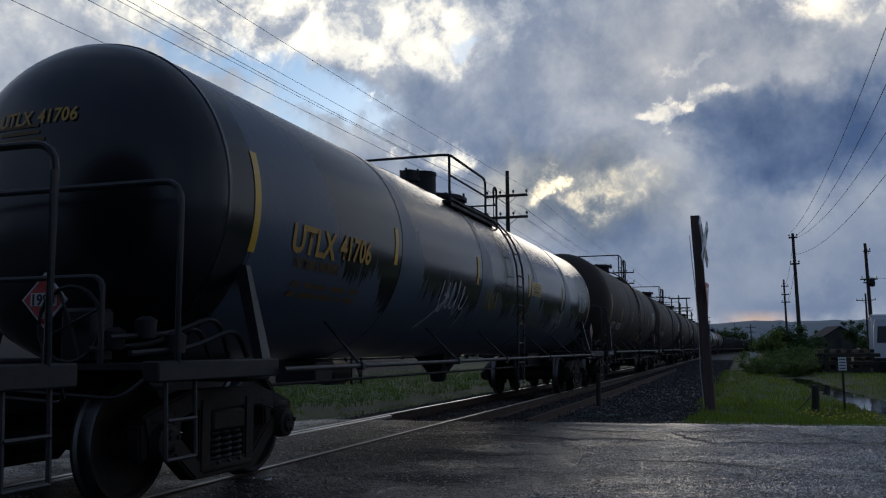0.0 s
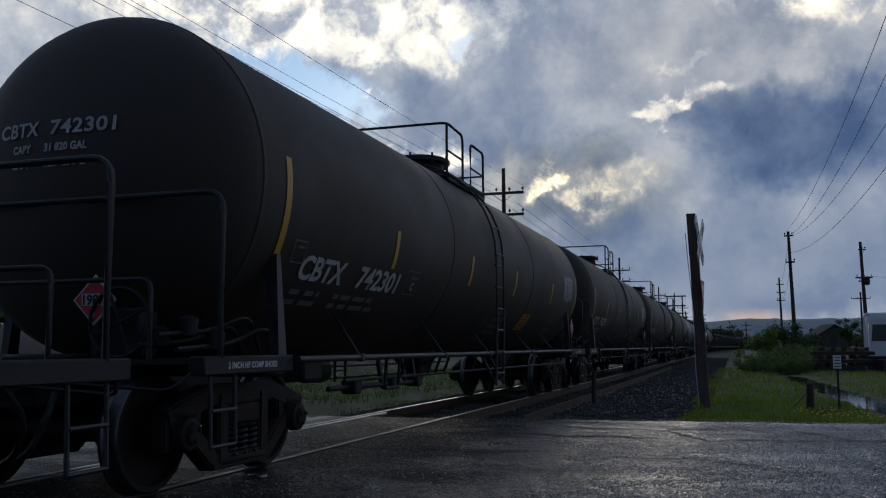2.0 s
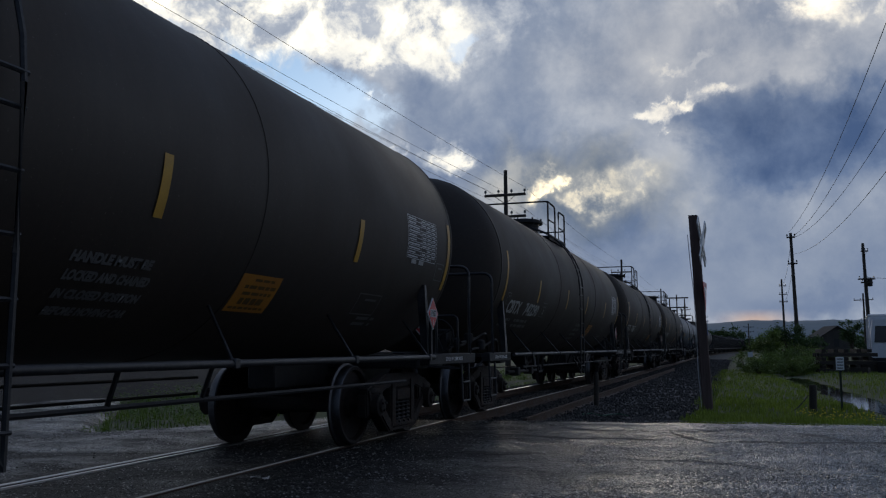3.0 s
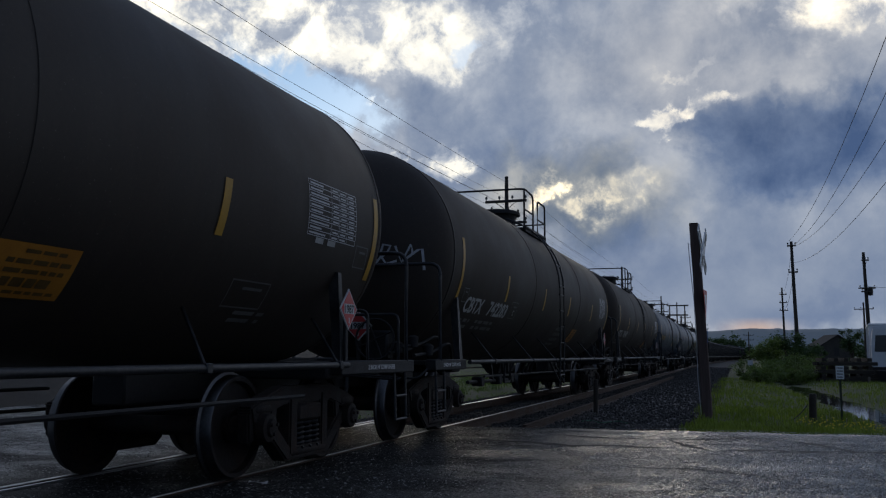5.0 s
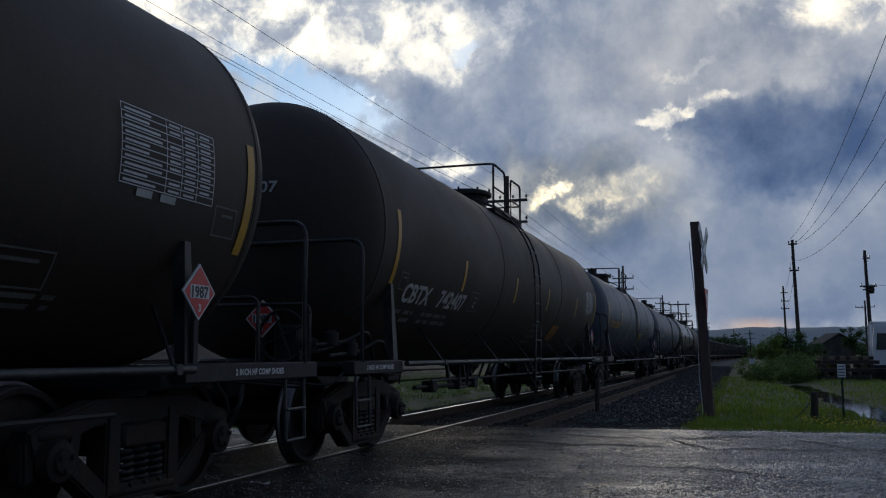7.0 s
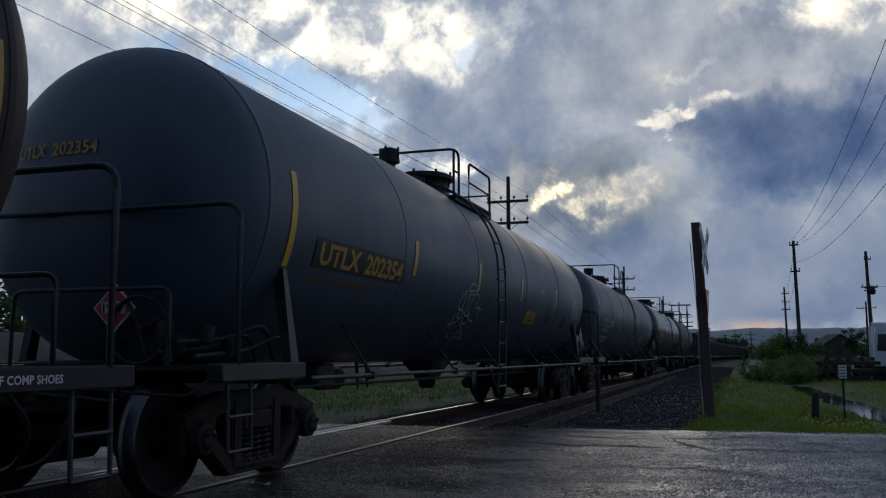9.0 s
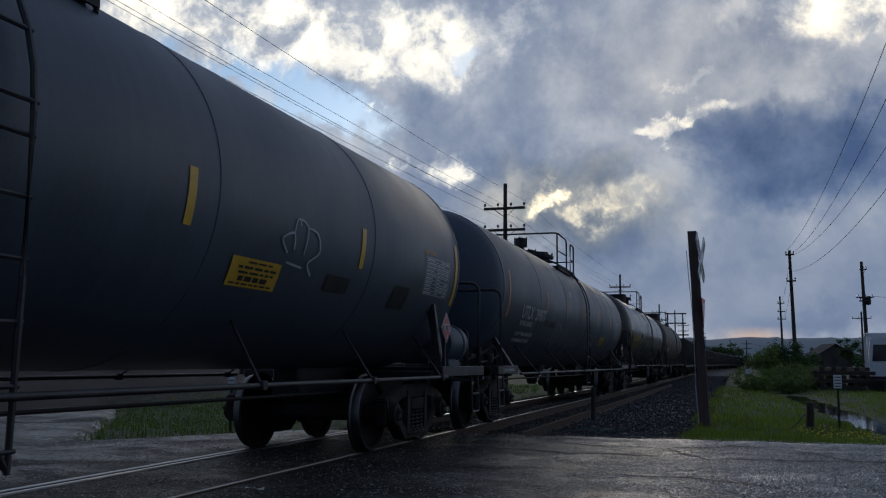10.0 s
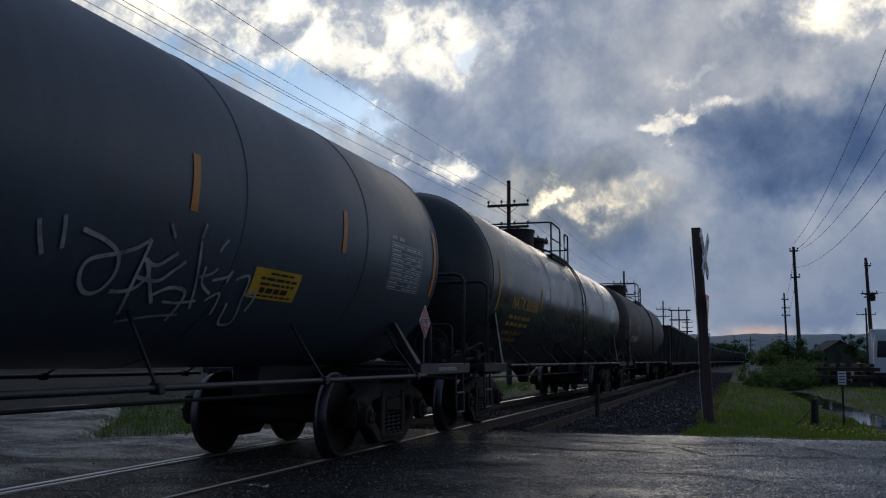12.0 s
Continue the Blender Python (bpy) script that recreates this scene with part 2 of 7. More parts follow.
def wet_asphalt():
    """Old asphalt after rain: coarse aggregate, worn wheel paths, damp and puddled hollows, cracks, painted train
    shade.
    """
    m = bpy.data.materials.new("wet_asphalt")
    m.use_nodes = True
    n = Nodes(m.node_tree)
    shader = m.node_tree.nodes["Principled BSDF"]
    place = n.add("ShaderNodeTexCoord").outputs["Object"]
    x, y, z = n.xyz(place)
    stones = n.add("ShaderNodeTexVoronoi")
    n.plug(stones.inputs["Vector"], place)
    stones.inputs["Scale"].default_value = 42.0
    grit = n.noise(place, 85.0, 4.0, 0.70)
    clump = n.noise(place, 15.0, 6.0, 0.72)
    lanes = n.noise(n.join(n.math("MULTIPLY", x, 0.6), n.math("MULTIPLY", y, 0.95), 0.0), 1.0, 8.0, 0.68, 0.4)
    pools = n.noise(n.join(n.math("MULTIPLY", x, 0.6), n.math("MULTIPLY", y, 0.9), 4.0), 0.55, 6.0, 0.6, 0.5)
    wear = n.noise(place, 0.7, 5.0, 0.6, 0.3)
    damp = n.math("ADD", n.math("MULTIPLY", lanes, 0.5), n.math("MULTIPLY", pools, 0.5))
    damp = n.math("ADD", damp, n.math("MULTIPLY", n.math("SUBTRACT", clump, 0.5), -0.40))
    # less damp beside the rails, damper to the right
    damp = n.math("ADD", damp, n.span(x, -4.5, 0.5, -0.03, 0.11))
    # patches of old repairs, stronger on the far side
    patch = n.noise(n.vmath("ADD", place, (3.0, 9.0, 0.0)), 0.55, 7.0, 0.66, 0.8)
    damp = n.math("ADD", damp, n.math("MULTIPLY", n.math("SUBTRACT", patch, 0.5), n.span(x, -6.6, -5.8, 0.9, 0.35)))
    def toned(a, b, share):
        return n.math("ADD", a, n.math("MULTIPLY", n.math("SUBTRACT", b, a), share))

    # the train's shade and dark reflection, painted along the track and near lane
    shade_and_patch = n.math("MULTIPLY", n.span(n.math("ADD", x, n.math("MULTIPLY", n.math("SUBTRACT", lanes, 0.5), 4.0)), -2.8, -0.9, 0.95, 0.0), 1.0)
    # beyond the far rail: dark patches from noise instead
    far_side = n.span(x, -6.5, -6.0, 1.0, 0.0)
    shade_and_patch = toned(shade_and_patch, n.span(patch, 0.56, 0.42, 0.15, 0.95), far_side)
    wet = n.span(damp, 0.46, 0.62)
    tone = n.math("ADD", n.math("MULTIPLY", grit, 0.45), n.math("ADD", n.math("MULTIPLY", clump, 0.30), n.math("MULTIPLY", wear, 0.25)))
    base = n.ramp(tone, ((0.38, (0.030, 0.029, 0.028)), (0.47, (0.125, 0.122, 0.117)), (0.55, (0.235, 0.229, 0.218)), (0.66, (0.42, 0.41, 0.39))))
    pebble = n.span(n.xyz(stones.outputs["Color"])[0], 0.82, 0.86, 0.0, 0.6)
    base = n.mix(pebble, base, (0.20, 0.195, 0.185))
    # open pits between the stones stay dark and dull
    pits = n.math("MAXIMUM", n.span(n.noise(place, 64.0, 3.0, 0.6), 0.44, 0.36), n.span(n.noise(place, 30.0, 4.0, 0.65), 0.42, 0.36))
    pits = n.math("MULTIPLY", pits, n.span(wet, 0.0, 1.0, 1.0, 0.40))
    base = n.mix(pits, base, (0.008, 0.008, 0.008))
    n.plug(shader.inputs["Roughness"], n.math("ADD", n.math("ADD", n.span(wet, 0.0, 1.0, 0.36, 0.11), n.math("MULTIPLY", shade_and_patch, 0.22)), n.math("ADD", n.math("MULTIPLY", n.math("SUBTRACT", 0.5, grit), 0.6), n.math("MULTIPLY", pits, 0.5)), True))
    height = n.math("ADD", n.math("MULTIPLY", grit, 1.1), n.math("MULTIPLY", clump, 2.4))
    height = n.math("ADD", height, n.math("MULTIPLY", stones.outputs["Distance"], -0.6))
    height = n.math("MULTIPLY", height, n.span(wet, 0.0, 1.0, 1.0, 0.60))
    crack = n.add("ShaderNodeTexVoronoi")
    crack.feature = "DISTANCE_TO_EDGE"
    n.plug(crack.inputs["Vector"], n.vmath("ADD", place, n.join(n.math("MULTIPLY", lanes, 1.6), n.math("MULTIPLY", pools, 1.6), 0.0)))
    crack.inputs["Scale"].default_value = 0.38
    gap = n.span(crack.outputs["Distance"], 0.010, 0.040, 1.0, 0.0)
    height = n.math("SUBTRACT", height, n.math("MULTIPLY", gap, 2.5))
    # puts the train's shade and the far patches into the colour, dulls reflections there
    base = n.mix(shade_and_patch, base, (0.006, 0.006, 0.0065))
    n.plug(shader.inputs["Specular IOR Level"], n.span(shade_and_patch, 0.0, 0.95, 0.55, 0.14))
    n.plug(shader.inputs["Base Color"], n.mix(n.math("MULTIPLY", gap, 0.9), base, (0.005, 0.005, 0.005)))
    b = n.add("ShaderNodeBump")
    b.inputs["Strength"].default_value = 1.0
    b.inputs["Distance"].default_value = 0.007
    n.plug(b.inputs["Height"], height)
    n.plug(shader.inputs["Normal"], b.outputs[0])
    return m


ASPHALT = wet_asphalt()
CHIPS = surface("road_chippings", ((0.032, 0.032, 0.035), (0.085, 0.084, 0.086), (0.20, 0.195, 0.19)), 0.34, grain=45, blotch=16, bump=0.0, spread=0.15)


def mix_stones(m):
    """Each loose stone takes its own grey, from wet black to pale grey."""
    n = Nodes(m.node_tree)
    shader = m.node_tree.nodes["Principled BSDF"]
    each = n.add("ShaderNodeNewGeometry").outputs["Random Per Island"]
    n.plug(shader.inputs["Base Color"], n.ramp(each, ((0.0, (0.012, 0.012, 0.012)), (0.40, (0.07, 0.068, 0.066)), (0.65, (0.22, 0.215, 0.205)), (1.0, (0.48, 0.47, 0.45)))))


mix_stones(CHIPS)
WATER = surface("ditch_water", ((0.012, 0.013, 0.012), (0.02, 0.021, 0.019)), 0.05, grain=3, blotch=0.6, bump=0.04, bump_scale=6, spread=0.03)
DIRT = surface("gravel_dirt", ((0.009, 0.008, 0.007), (0.019, 0.016, 0.013), (0.036, 0.030, 0.025)), 0.85, grain=22, blotch=0.5, bump=0.8, bump_scale=60)
BALLAST = surface("ballast_stone", ((0.014, 0.014, 0.015), (0.042, 0.040, 0.039), (0.10, 0.096, 0.09)), 0.92, grain=30, blotch=2.0, bump=0.5, random_tone=0.25)
GRASS_SOIL = surface("grass_ground", ((0.020, 0.024, 0.010), (0.04, 0.058, 0.016), (0.066, 0.086, 0.022)), 0.9, grain=14, blotch=0.35, bump=0.8, bump_scale=30)
GRASS = surface("grass_blades", ((0.065, 0.088, 0.016), (0.13, 0.18, 0.028), (0.20, 0.25, 0.045)), 0.6, grain=4, blotch=0.7, bump=0)
LEAF = surface("leaves", ((0.06, 0.095, 0.026), (0.095, 0.145, 0.038), (0.14, 0.18, 0.055)), 0.5, grain=3, blotch=0.8, bump=0)
LEAF_FAR = surface("far_leaves", ((0.024, 0.046, 0.022), (0.042, 0.074, 0.034), (0.06, 0.095, 0.042)), 0.7, grain=1.0, blotch=0.2, bump=0)


def let_light_through(m, share):
    """Thin leaves pass some of the light that falls on their far side."""
    n = Nodes(m.node_tree)
    shader = m.node_tree.nodes["Principled BSDF"]
    thin = n.add("ShaderNodeBsdfTranslucent")
    n.plug(thin.inputs[0], n.mix(1.0, shader.inputs["Base Color"].links[0].from_socket, (1.5, 1.6, 0.9), "MULTIPLY"))
    mixer = n.add("ShaderNodeMixShader")
    n.plug(mixer.inputs[0], share)
    n.plug(mixer.inputs[1], shader.outputs[0])
    n.plug(mixer.inputs[2], thin.outputs[0])
    out = m.node_tree.nodes["Material Output"]
    n.plug(out.inputs[0], mixer.outputs[0])


for leaf_kind in (GRASS, LEAF, LEAF_FAR):
    let_light_through(leaf_kind, 0.45)
BARK = surface("bark", ((0.04, 0.03, 0.022), (0.09, 0.07, 0.05)), 0.9, grain=20, blotch=3, bump=0.8, stretch=(1, 1, 0.2))
RAIL_TOP = surface("polished_rail", ((0.40, 0.41, 0.43), (0.52, 0.52, 0.53)), 0.42, 1.0, grain=40, blotch=4, bump=0.05, stretch=(1, 0.1, 1))
RAIL_DULL = surface("dull_rail_head", ((0.24, 0.235, 0.23), (0.36, 0.35, 0.34)), 0.40, 0.9, grain=40, blotch=4, bump=0.1, stretch=(1, 0.1, 1))
RAIL_RUST = surface("rusty_rail", ((0.035, 0.02, 0.013), (0.08, 0.042, 0.025)), 0.7, 0.3, grain=30, blotch=3, bump=0.4)
TIE = surface("creosoted_timber", ((0.02, 0.017, 0.014), (0.05, 0.042, 0.034)), 0.8, grain=16, blotch=3, bump=0.7, stretch=(0.15, 1, 1), random_tone=0.2)
STEEL = surface("blackened_steel", ((0.006, 0.006, 0.007), (0.013, 0.013, 0.015), (0.026, 0.023, 0.021)), 0.62, 0.25, grain=25, blotch=3, bump=0.2)
PIPE = surface("worn_pipe", ((0.012, 0.013, 0.015), (0.028, 0.028, 0.031), (0.065, 0.062, 0.06)), 0.45, 0.4, grain=30, blotch=4, bump=0.15)
CAST = surface("rusty_cast_steel", ((0.007, 0.0055, 0.005), (0.015, 0.010, 0.0085), (0.042, 0.024, 0.017)), 0.78, 0.2, grain=22, blotch=4, bump=0.45)
TREAD = surface("wheel_tread", ((0.07, 0.07, 0.075), (0.15, 0.15, 0.155)), 0.45, 1.0, grain=30, blotch=3, bump=0.1)
WHITE = surface("white_decal", ((0.42, 0.43, 0.44), (0.62, 0.62, 0.62)), 0.55, grain=40, blotch=4, bump=0.0)
CREAM = surface("faded_white_paint", ((0.25, 0.25, 0.24), (0.5, 0.5, 0.48)), 0.6, grain=45, blotch=5, bump=0.0)
DIM_PRINT = surface("worn_small_print", ((0.07, 0.07, 0.07), (0.15, 0.15, 0.145)), 0.6, grain=45, blotch=5, bump=0.0)
YELLOW = surface("yellow_reflector", ((0.50, 0.28, 0.02), (0.68, 0.42, 0.03)), 0.4, grain=40, blotch=4, bump=0.0)
AMBER = surface("faded_amber_paint", ((0.30, 0.16, 0.022), (0.52, 0.29, 0.045)), 0.55, grain=45, blotch=5, bump=0.0)
ORANGE = surface("orange_sticker", ((0.34, 0.13, 0.015), (0.46, 0.20, 0.02)), 0.5, grain=40, blotch=4, bump=0.0)
RED = surface("red_placard", ((0.42, 0.03, 0.03), (0.58, 0.06, 0.05)), 0.45, grain=40, blotch=4, bump=0.0)
BLACK = surface("black_decal", ((0.006, 0.006, 0.007), (0.014, 0.014, 0.015)), 0.5, grain=40, blotch=4, bump=0.0)
SPRAY = surface("white_spray_paint", ((0.25, 0.26, 0.27), (0.5, 0.5, 0.52)), 0.6, grain=30, blotch=5, bump=0.0)
SPRAY_Y = surface("yellow_spray_paint", ((0.20, 0.145, 0.02), (0.38, 0.28, 0.03)), 0.6, grain=30, blotch=5, bump=0.0)
POLE = surface("weathered_pole", ((0.03, 0.024, 0.02), (0.07, 0.058, 0.048)), 0.85, grain=14, blotch=2, bump=0.6, stretch=(1, 1, 0.1))
RED_WOOD = surface("painted_post", ((0.05, 0.030, 0.026), (0.095, 0.062, 0.054), (0.15, 0.11, 0.098)), 0.85, grain=14, blotch=2, bump=0.6, stretch=(1, 1, 0.12))
WIRE = surface("wire", ((0.02, 0.02, 0.02), (0.04, 0.04, 0.04)), 0.6, grain=5, blotch=1, bump=0)
INSULATOR = surface("glass_insulator", ((0.03, 0.04, 0.04), (0.06, 0.07, 0.07)), 0.2, grain=5, blotch=1, bump=0)
SIGN_WHITE = surface("reflective_white", ((0.62, 0.63, 0.64), (0.78, 0.78, 0.78)), 0.45, grain=20, blotch=3, bump=0.05)
ALU = surface("white_truck_paint", ((0.55, 0.57, 0.6), (0.72, 0.73, 0.75)), 0.35, grain=10, blotch=1, bump=0.05)
DARK_WOOD = surface("dark_timber", ((0.02, 0.016, 0.013), (0.05, 0.04, 0.03)), 0.85, grain=12, blotch=2, bump=0.5)
SHINGLE = surface("dark_roof", ((0.015, 0.015, 0.017), (0.035, 0.034, 0.036)), 0.9, grain=8, blotch=1, bump=0.4)
BARN = surface("weathered_siding", ((0.03, 0.027, 0.025), (0.07, 0.062, 0.056)), 0.9, grain=10, blotch=1, bump=0.4)
GREY_SHED = surface("grey_metal_siding", ((0.11, 0.11, 0.115), (0.17, 0.17, 0.175)), 0.6, grain=6, blotch=0.6, bump=0.1)
# wooded hills: the distance haze is mixed into this blue-grey base colour
HILL_HAZE = surface("haze_blue_hill", ((0.095, 0.155, 0.195), (0.14, 0.20, 0.24)), 1.0, grain=0.06, blotch=0.012, bump=0.0)
GOND = surface("coal_car_paint", ((0.010, 0.010, 0.011), (0.022, 0.021, 0.021), (0.04, 0.032, 0.027)), 0.6, grain=12, blotch=1.2, bump=0.25)
COAL = surface("coal", ((0.008, 0.008, 0.009), (0.025, 0.025, 0.027)), 0.5, grain=30, blotch=3, bump=1.0)
FLOWER = surface("dandelion", ((0.55, 0.42, 0.02), (0.7, 0.55, 0.04)), 0.7, grain=5, blotch=1, bump=0)
PAPER = surface("white_litter", ((0.6, 0.6, 0.6), (0.75, 0.75, 0.75)), 0.6, grain=12, blotch=3, bump=0.2)


def tank_paint(name, tones, rough, stain=None, coat=0.0, streak=0.25):
    """Tank shell: rain streaks run down the shell, grimy grain, optional spilled product."""
    m = surface(name, tones, rough, 0.0, grain=24, blotch=0.9, bump=0.05, bump_scale=9, spread=0.08, coat=coat)
    n = Nodes(m.node_tree)
    shader = m.node_tree.nodes["Principled BSDF"]
    base = shader.inputs["Base Color"].links[0].from_socket
    rough_in = shader.inputs["Roughness"].links[0].from_socket
    place = n.add("ShaderNodeTexCoord").outputs["Object"]
    x, y, z = n.xyz(place)
    run = n.noise(n.join(0.0, n.math("MULTIPLY", y, 3.2), n.math("MULTIPLY", z, 0.35)), 2.0, 6.0, 0.65)
    base = n.mix(n.span(run, 0.45, 0.75, 0.0, streak), base, tuple(min(1, c * 2.2 + 0.01) for c in tones[-1]))
    speck = n.noise(place, 60.0, 2.0, 0.5)
    base = n.mix(n.span(speck, 0.70, 0.76, 0.0, 0.5), base, (0.16, 0.14, 0.12))
    if stain:
        # product spilled over the top and run down the side in ragged tongues
        edge = n.noise(n.join(0.0, n.math("MULTIPLY", y, 5.0), n.math("MULTIPLY", z, 0.40)), 1.5, 5.0, 0.7, 0.2)
        wave = n.noise(n.join(0.0, n.math("MULTIPLY", y, 1.0), n.math("MULTIPLY", z, 0.15)), 1.1, 3.0, 0.6, 0.2)
        # each shell course is bare behind its front seam and coated further back
        course = n.math("DIVIDE", n.math("ADD", y, 8.85), 3.53)
        along = n.math("ADD", n.math("FRACT", course), n.math("MULTIPLY", n.math("SUBTRACT", wave, 0.5), 0.25))
        first = n.span(course, 0.9, 1.0, 0.30, 0.0)
        reach = n.ramp(n.math("SUBTRACT", along, first), ((0.0, (0.84,) * 3), (0.06, (0.80,) * 3), (0.14, (0.66,) * 3), (0.24, (0.50,) * 3), (0.45, (0.455,) * 3), (0.80, (0.41,) * 3), (1.0, (0.40,) * 3)))
        low = n.math("ADD", n.math("MULTIPLY", n.xyz(reach)[0], 4.0), n.math("ADD", n.math("MULTIPLY", n.math("SUBTRACT", edge, 0.5), 1.3), n.math("MULTIPLY", n.math("SUBTRACT", wave, 0.5), 1.6)))
        cover = n.span(n.math("SUBTRACT", z, low), -0.02, 0.03)
        cover = n.math("MAXIMUM", cover, n.span(n.math("ADD", y, n.math("MULTIPLY", n.math("SUBTRACT", edge, 0.5), 0.4)), -8.75, -8.80))
        base = n.mix(cover, base, stain)
        mixr = n.add("ShaderNodeMix")
        n.plug(mixr.inputs[0], cover), n.plug(mixr.inputs[2], rough_in), n.plug(mixr.inputs[3], 0.22)
        rough_in = mixr.outputs[0]
        n.plug(shader.inputs["Roughness"], rough_in)
    n.plug(shader.inputs["Base Color"], base)
    return m


SHELL_STAINED = tank_paint("stained_grey_shell", ((0.037, 0.050, 0.074), (0.052, 0.069, 0.10), (0.068, 0.088, 0.124)), 0.36, stain=(0.006, 0.006, 0.008), streak=0.1)
SHELL_BLACK = tank_paint("sooty_black_shell", ((0.015, 0.0095, 0.006), (0.0235, 0.0153, 0.0098), (0.034, 0.022, 0.014)), 0.64, streak=0.12)
SHELL_GREY = tank_paint("grey_black_shell", ((0.033, 0.044, 0.060), (0.045, 0.060, 0.082), (0.055, 0.073, 0.098)), 0.46, streak=0.15)
SHELL_GLOSS = tank_paint("glossy_black_shell", ((0.014, 0.015, 0.014), (0.020, 0.022, 0.020), (0.028, 0.029, 0.026)), 0.30, coat=0.12, streak=0.08)
SHELL_BROWN = tank_paint("brown_black_shell", ((0.030, 0.023, 0.019), (0.045, 0.034, 0.028), (0.06, 0.046, 0.038)), 0.6)


# ---- building helpers ----
def mesh(name, bm, *materials, smooth=40):
    data = bpy.data.meshes.new(name)
    bmesh.ops.recalc_face_normals(bm, faces=bm.faces)
    bm.to_mesh(data)
    bm.free()
    for m in materials:
        data.materials.append(m)
    if smooth:
        limit = math.cos(radians(smooth))
        data.polygons.foreach_set("use_smooth", [True] * len(data.polygons))
        data.set_sharp_from_angle(angle=radians(smooth))
    return data


def hang(name, data, parent=None, at=None, label="", kind=""):
    ob = new(name, data)
    ob.parent = parent
    if at is not None:
        ob.matrix_basis = at if isinstance(at, Matrix) else Matrix.Translation(at)
    return tagged(ob, label=label, kind=kind)


def part(name, bm, material, parent, label="", smooth=40, kind=""):
    return hang(name, mesh(name, bm, material, smooth=smooth), parent, None, label, kind)


def box(bm, lo, hi, bevel=0.0):
    c = [(a + b) / 2 for a, b in zip(lo, hi)]
    s = [abs(b - a) for a, b in zip(lo, hi)]
    got = bmesh.ops.create_cube(bm, size=1.0, matrix=Matrix.Translation(c) @ Matrix.Diagonal((*s, 1)))
    if bevel:
        edges = {e for v in got["verts"] for e in v.link_edges}
        bmesh.ops.bevel(bm, geom=list(edges), offset=bevel, segments=1, affect="EDGES")
    return bm


def rings(bm, loops, closed=True, cap=True):
    rows = [[bm.verts.new(p) for p in loop] for loop in loops]
    for a, b in zip(rows, rows[1:]):
        k = len(a)
        for i in range(k if closed else k - 1):
            bm.faces.new((a[i], a[(i + 1) % k], b[(i + 1) % k], b[i]))
    if cap and closed:
        bm.faces.new(rows[0][::-1])
        bm.faces.new(rows[-1])
    return bm


def tube(bm, pts, r, seg=8, r2=None):
    """A round bar along a polyline, optionally tapered."""
    pts = [Vector(p) for p in pts]
    loops = []
    for i, p in enumerate(pts):
        t = ((pts[min(i + 1, len(pts) - 1)] - p).normalized() + (p - pts[max(i - 1, 0)]).normalized()).normalized()
        side = t.cross(Vector((0, 0, 1)))
        if side.length < 1e-3:
            side = t.cross(Vector((0, 1, 0)))
        side.normalize()
        up = side.cross(t)
        k = r if r2 is None else r + (r2 - r) * i / (len(pts) - 1)
        loops.append([p + (side * math.cos(a) + up * math.sin(a)) * k for a in (2 * math.pi * j / seg for j in range(seg))])
    return rings(bm, loops)


def bend(pts, r=0.12, steps=4):
    """Rounds the inner corners of a polyline."""
    pts = [Vector(p) for p in pts]
    out = [pts[0]]
    for a, b, c in zip(pts, pts[1:], pts[2:]):
        k = min(r, (a - b).length * 0.45, (c - b).length * 0.45)
        p, q = b + (a - b).normalized() * k, b + (c - b).normalized() * k
        out += [p.lerp(b, s).lerp(b.lerp(q, s), s) for s in (i / steps for i in range(steps + 1))]
    return out + [pts[-1]]


def lathe(bm, profile, axis="y", seg=48, centre=(0, 0, 0)):
    """Turns (radius, along) pairs round an axis."""
    loops = []
    for r, h in profile:
        loop = []
        for j in range(seg):
            a = 2 * math.pi * j / seg
            u, v = r * math.cos(a), r * math.sin(a)
            p = {"y": (u, h, v), "x": (h, u, v), "z": (u, v, h)}[axis]
            loop.append(Vector(p) + Vector(centre))
        loops.append(loop)
    return rings(bm, loops)


def slab(bm, pts, half, x0, x1):
    """A bent bar of rectangular section in the y-z plane, between x0 and x1."""
    pts = [Vector((0, y, z)) for y, z in pts]
    loops = []
    for i, p in enumerate(pts):
        t = ((pts[min(i + 1, len(pts) - 1)] - p).normalized() + (p - pts[max(i - 1, 0)]).normalized()).normalized()
        up = Vector((0, -t.z, t.y)) * half
        loops.append([Vector((x0, *(p + up).yz)), Vector((x1, *(p + up).yz)), Vector((x1, *(p - up).yz)), Vector((x0, *(p - up).yz))])
    return rings(bm, loops)


def sheet(bm, grid):
    """Faces over a grid of points, row by row."""
    return rings(bm, grid, closed=False)


def letters(text, size, spacing=1.0, bold=0.0, shear=0.0):
    """Flat letters in the x-y plane from the built-in font, as a bmesh."""
    curve = bpy.data.curves.new("letters", "FONT")
    curve.body, curve.size, curve.space_character, curve.offset, curve.shear = text, size, spacing, bold, shear
    curve.resolution_u = 3
    ob = bpy.data.objects.new("letters", curve)
    data = bpy.data.meshes.new_from_object(ob)
    bm = bmesh.new()
    bm.from_mesh(data)
    bpy.data.objects.remove(ob)
    bpy.data.curves.remove(curve)
    bpy.data.meshes.remove(data)
    return bm


# ---- the line of the track: straight, then an easy curve to the right ----
XC = -5.09
SPEED = 10.34


def track(s):
    """Place and heading of the track's centre s metres along."""
    k = max(s - 105.0, 0.0)
    return Vector((XC + k * k / 4400.0, s, 0.0)), -math.degrees(math.atan(k / 2200.0))


# ---- shared running gear ----
R_WHEEL = 0.457


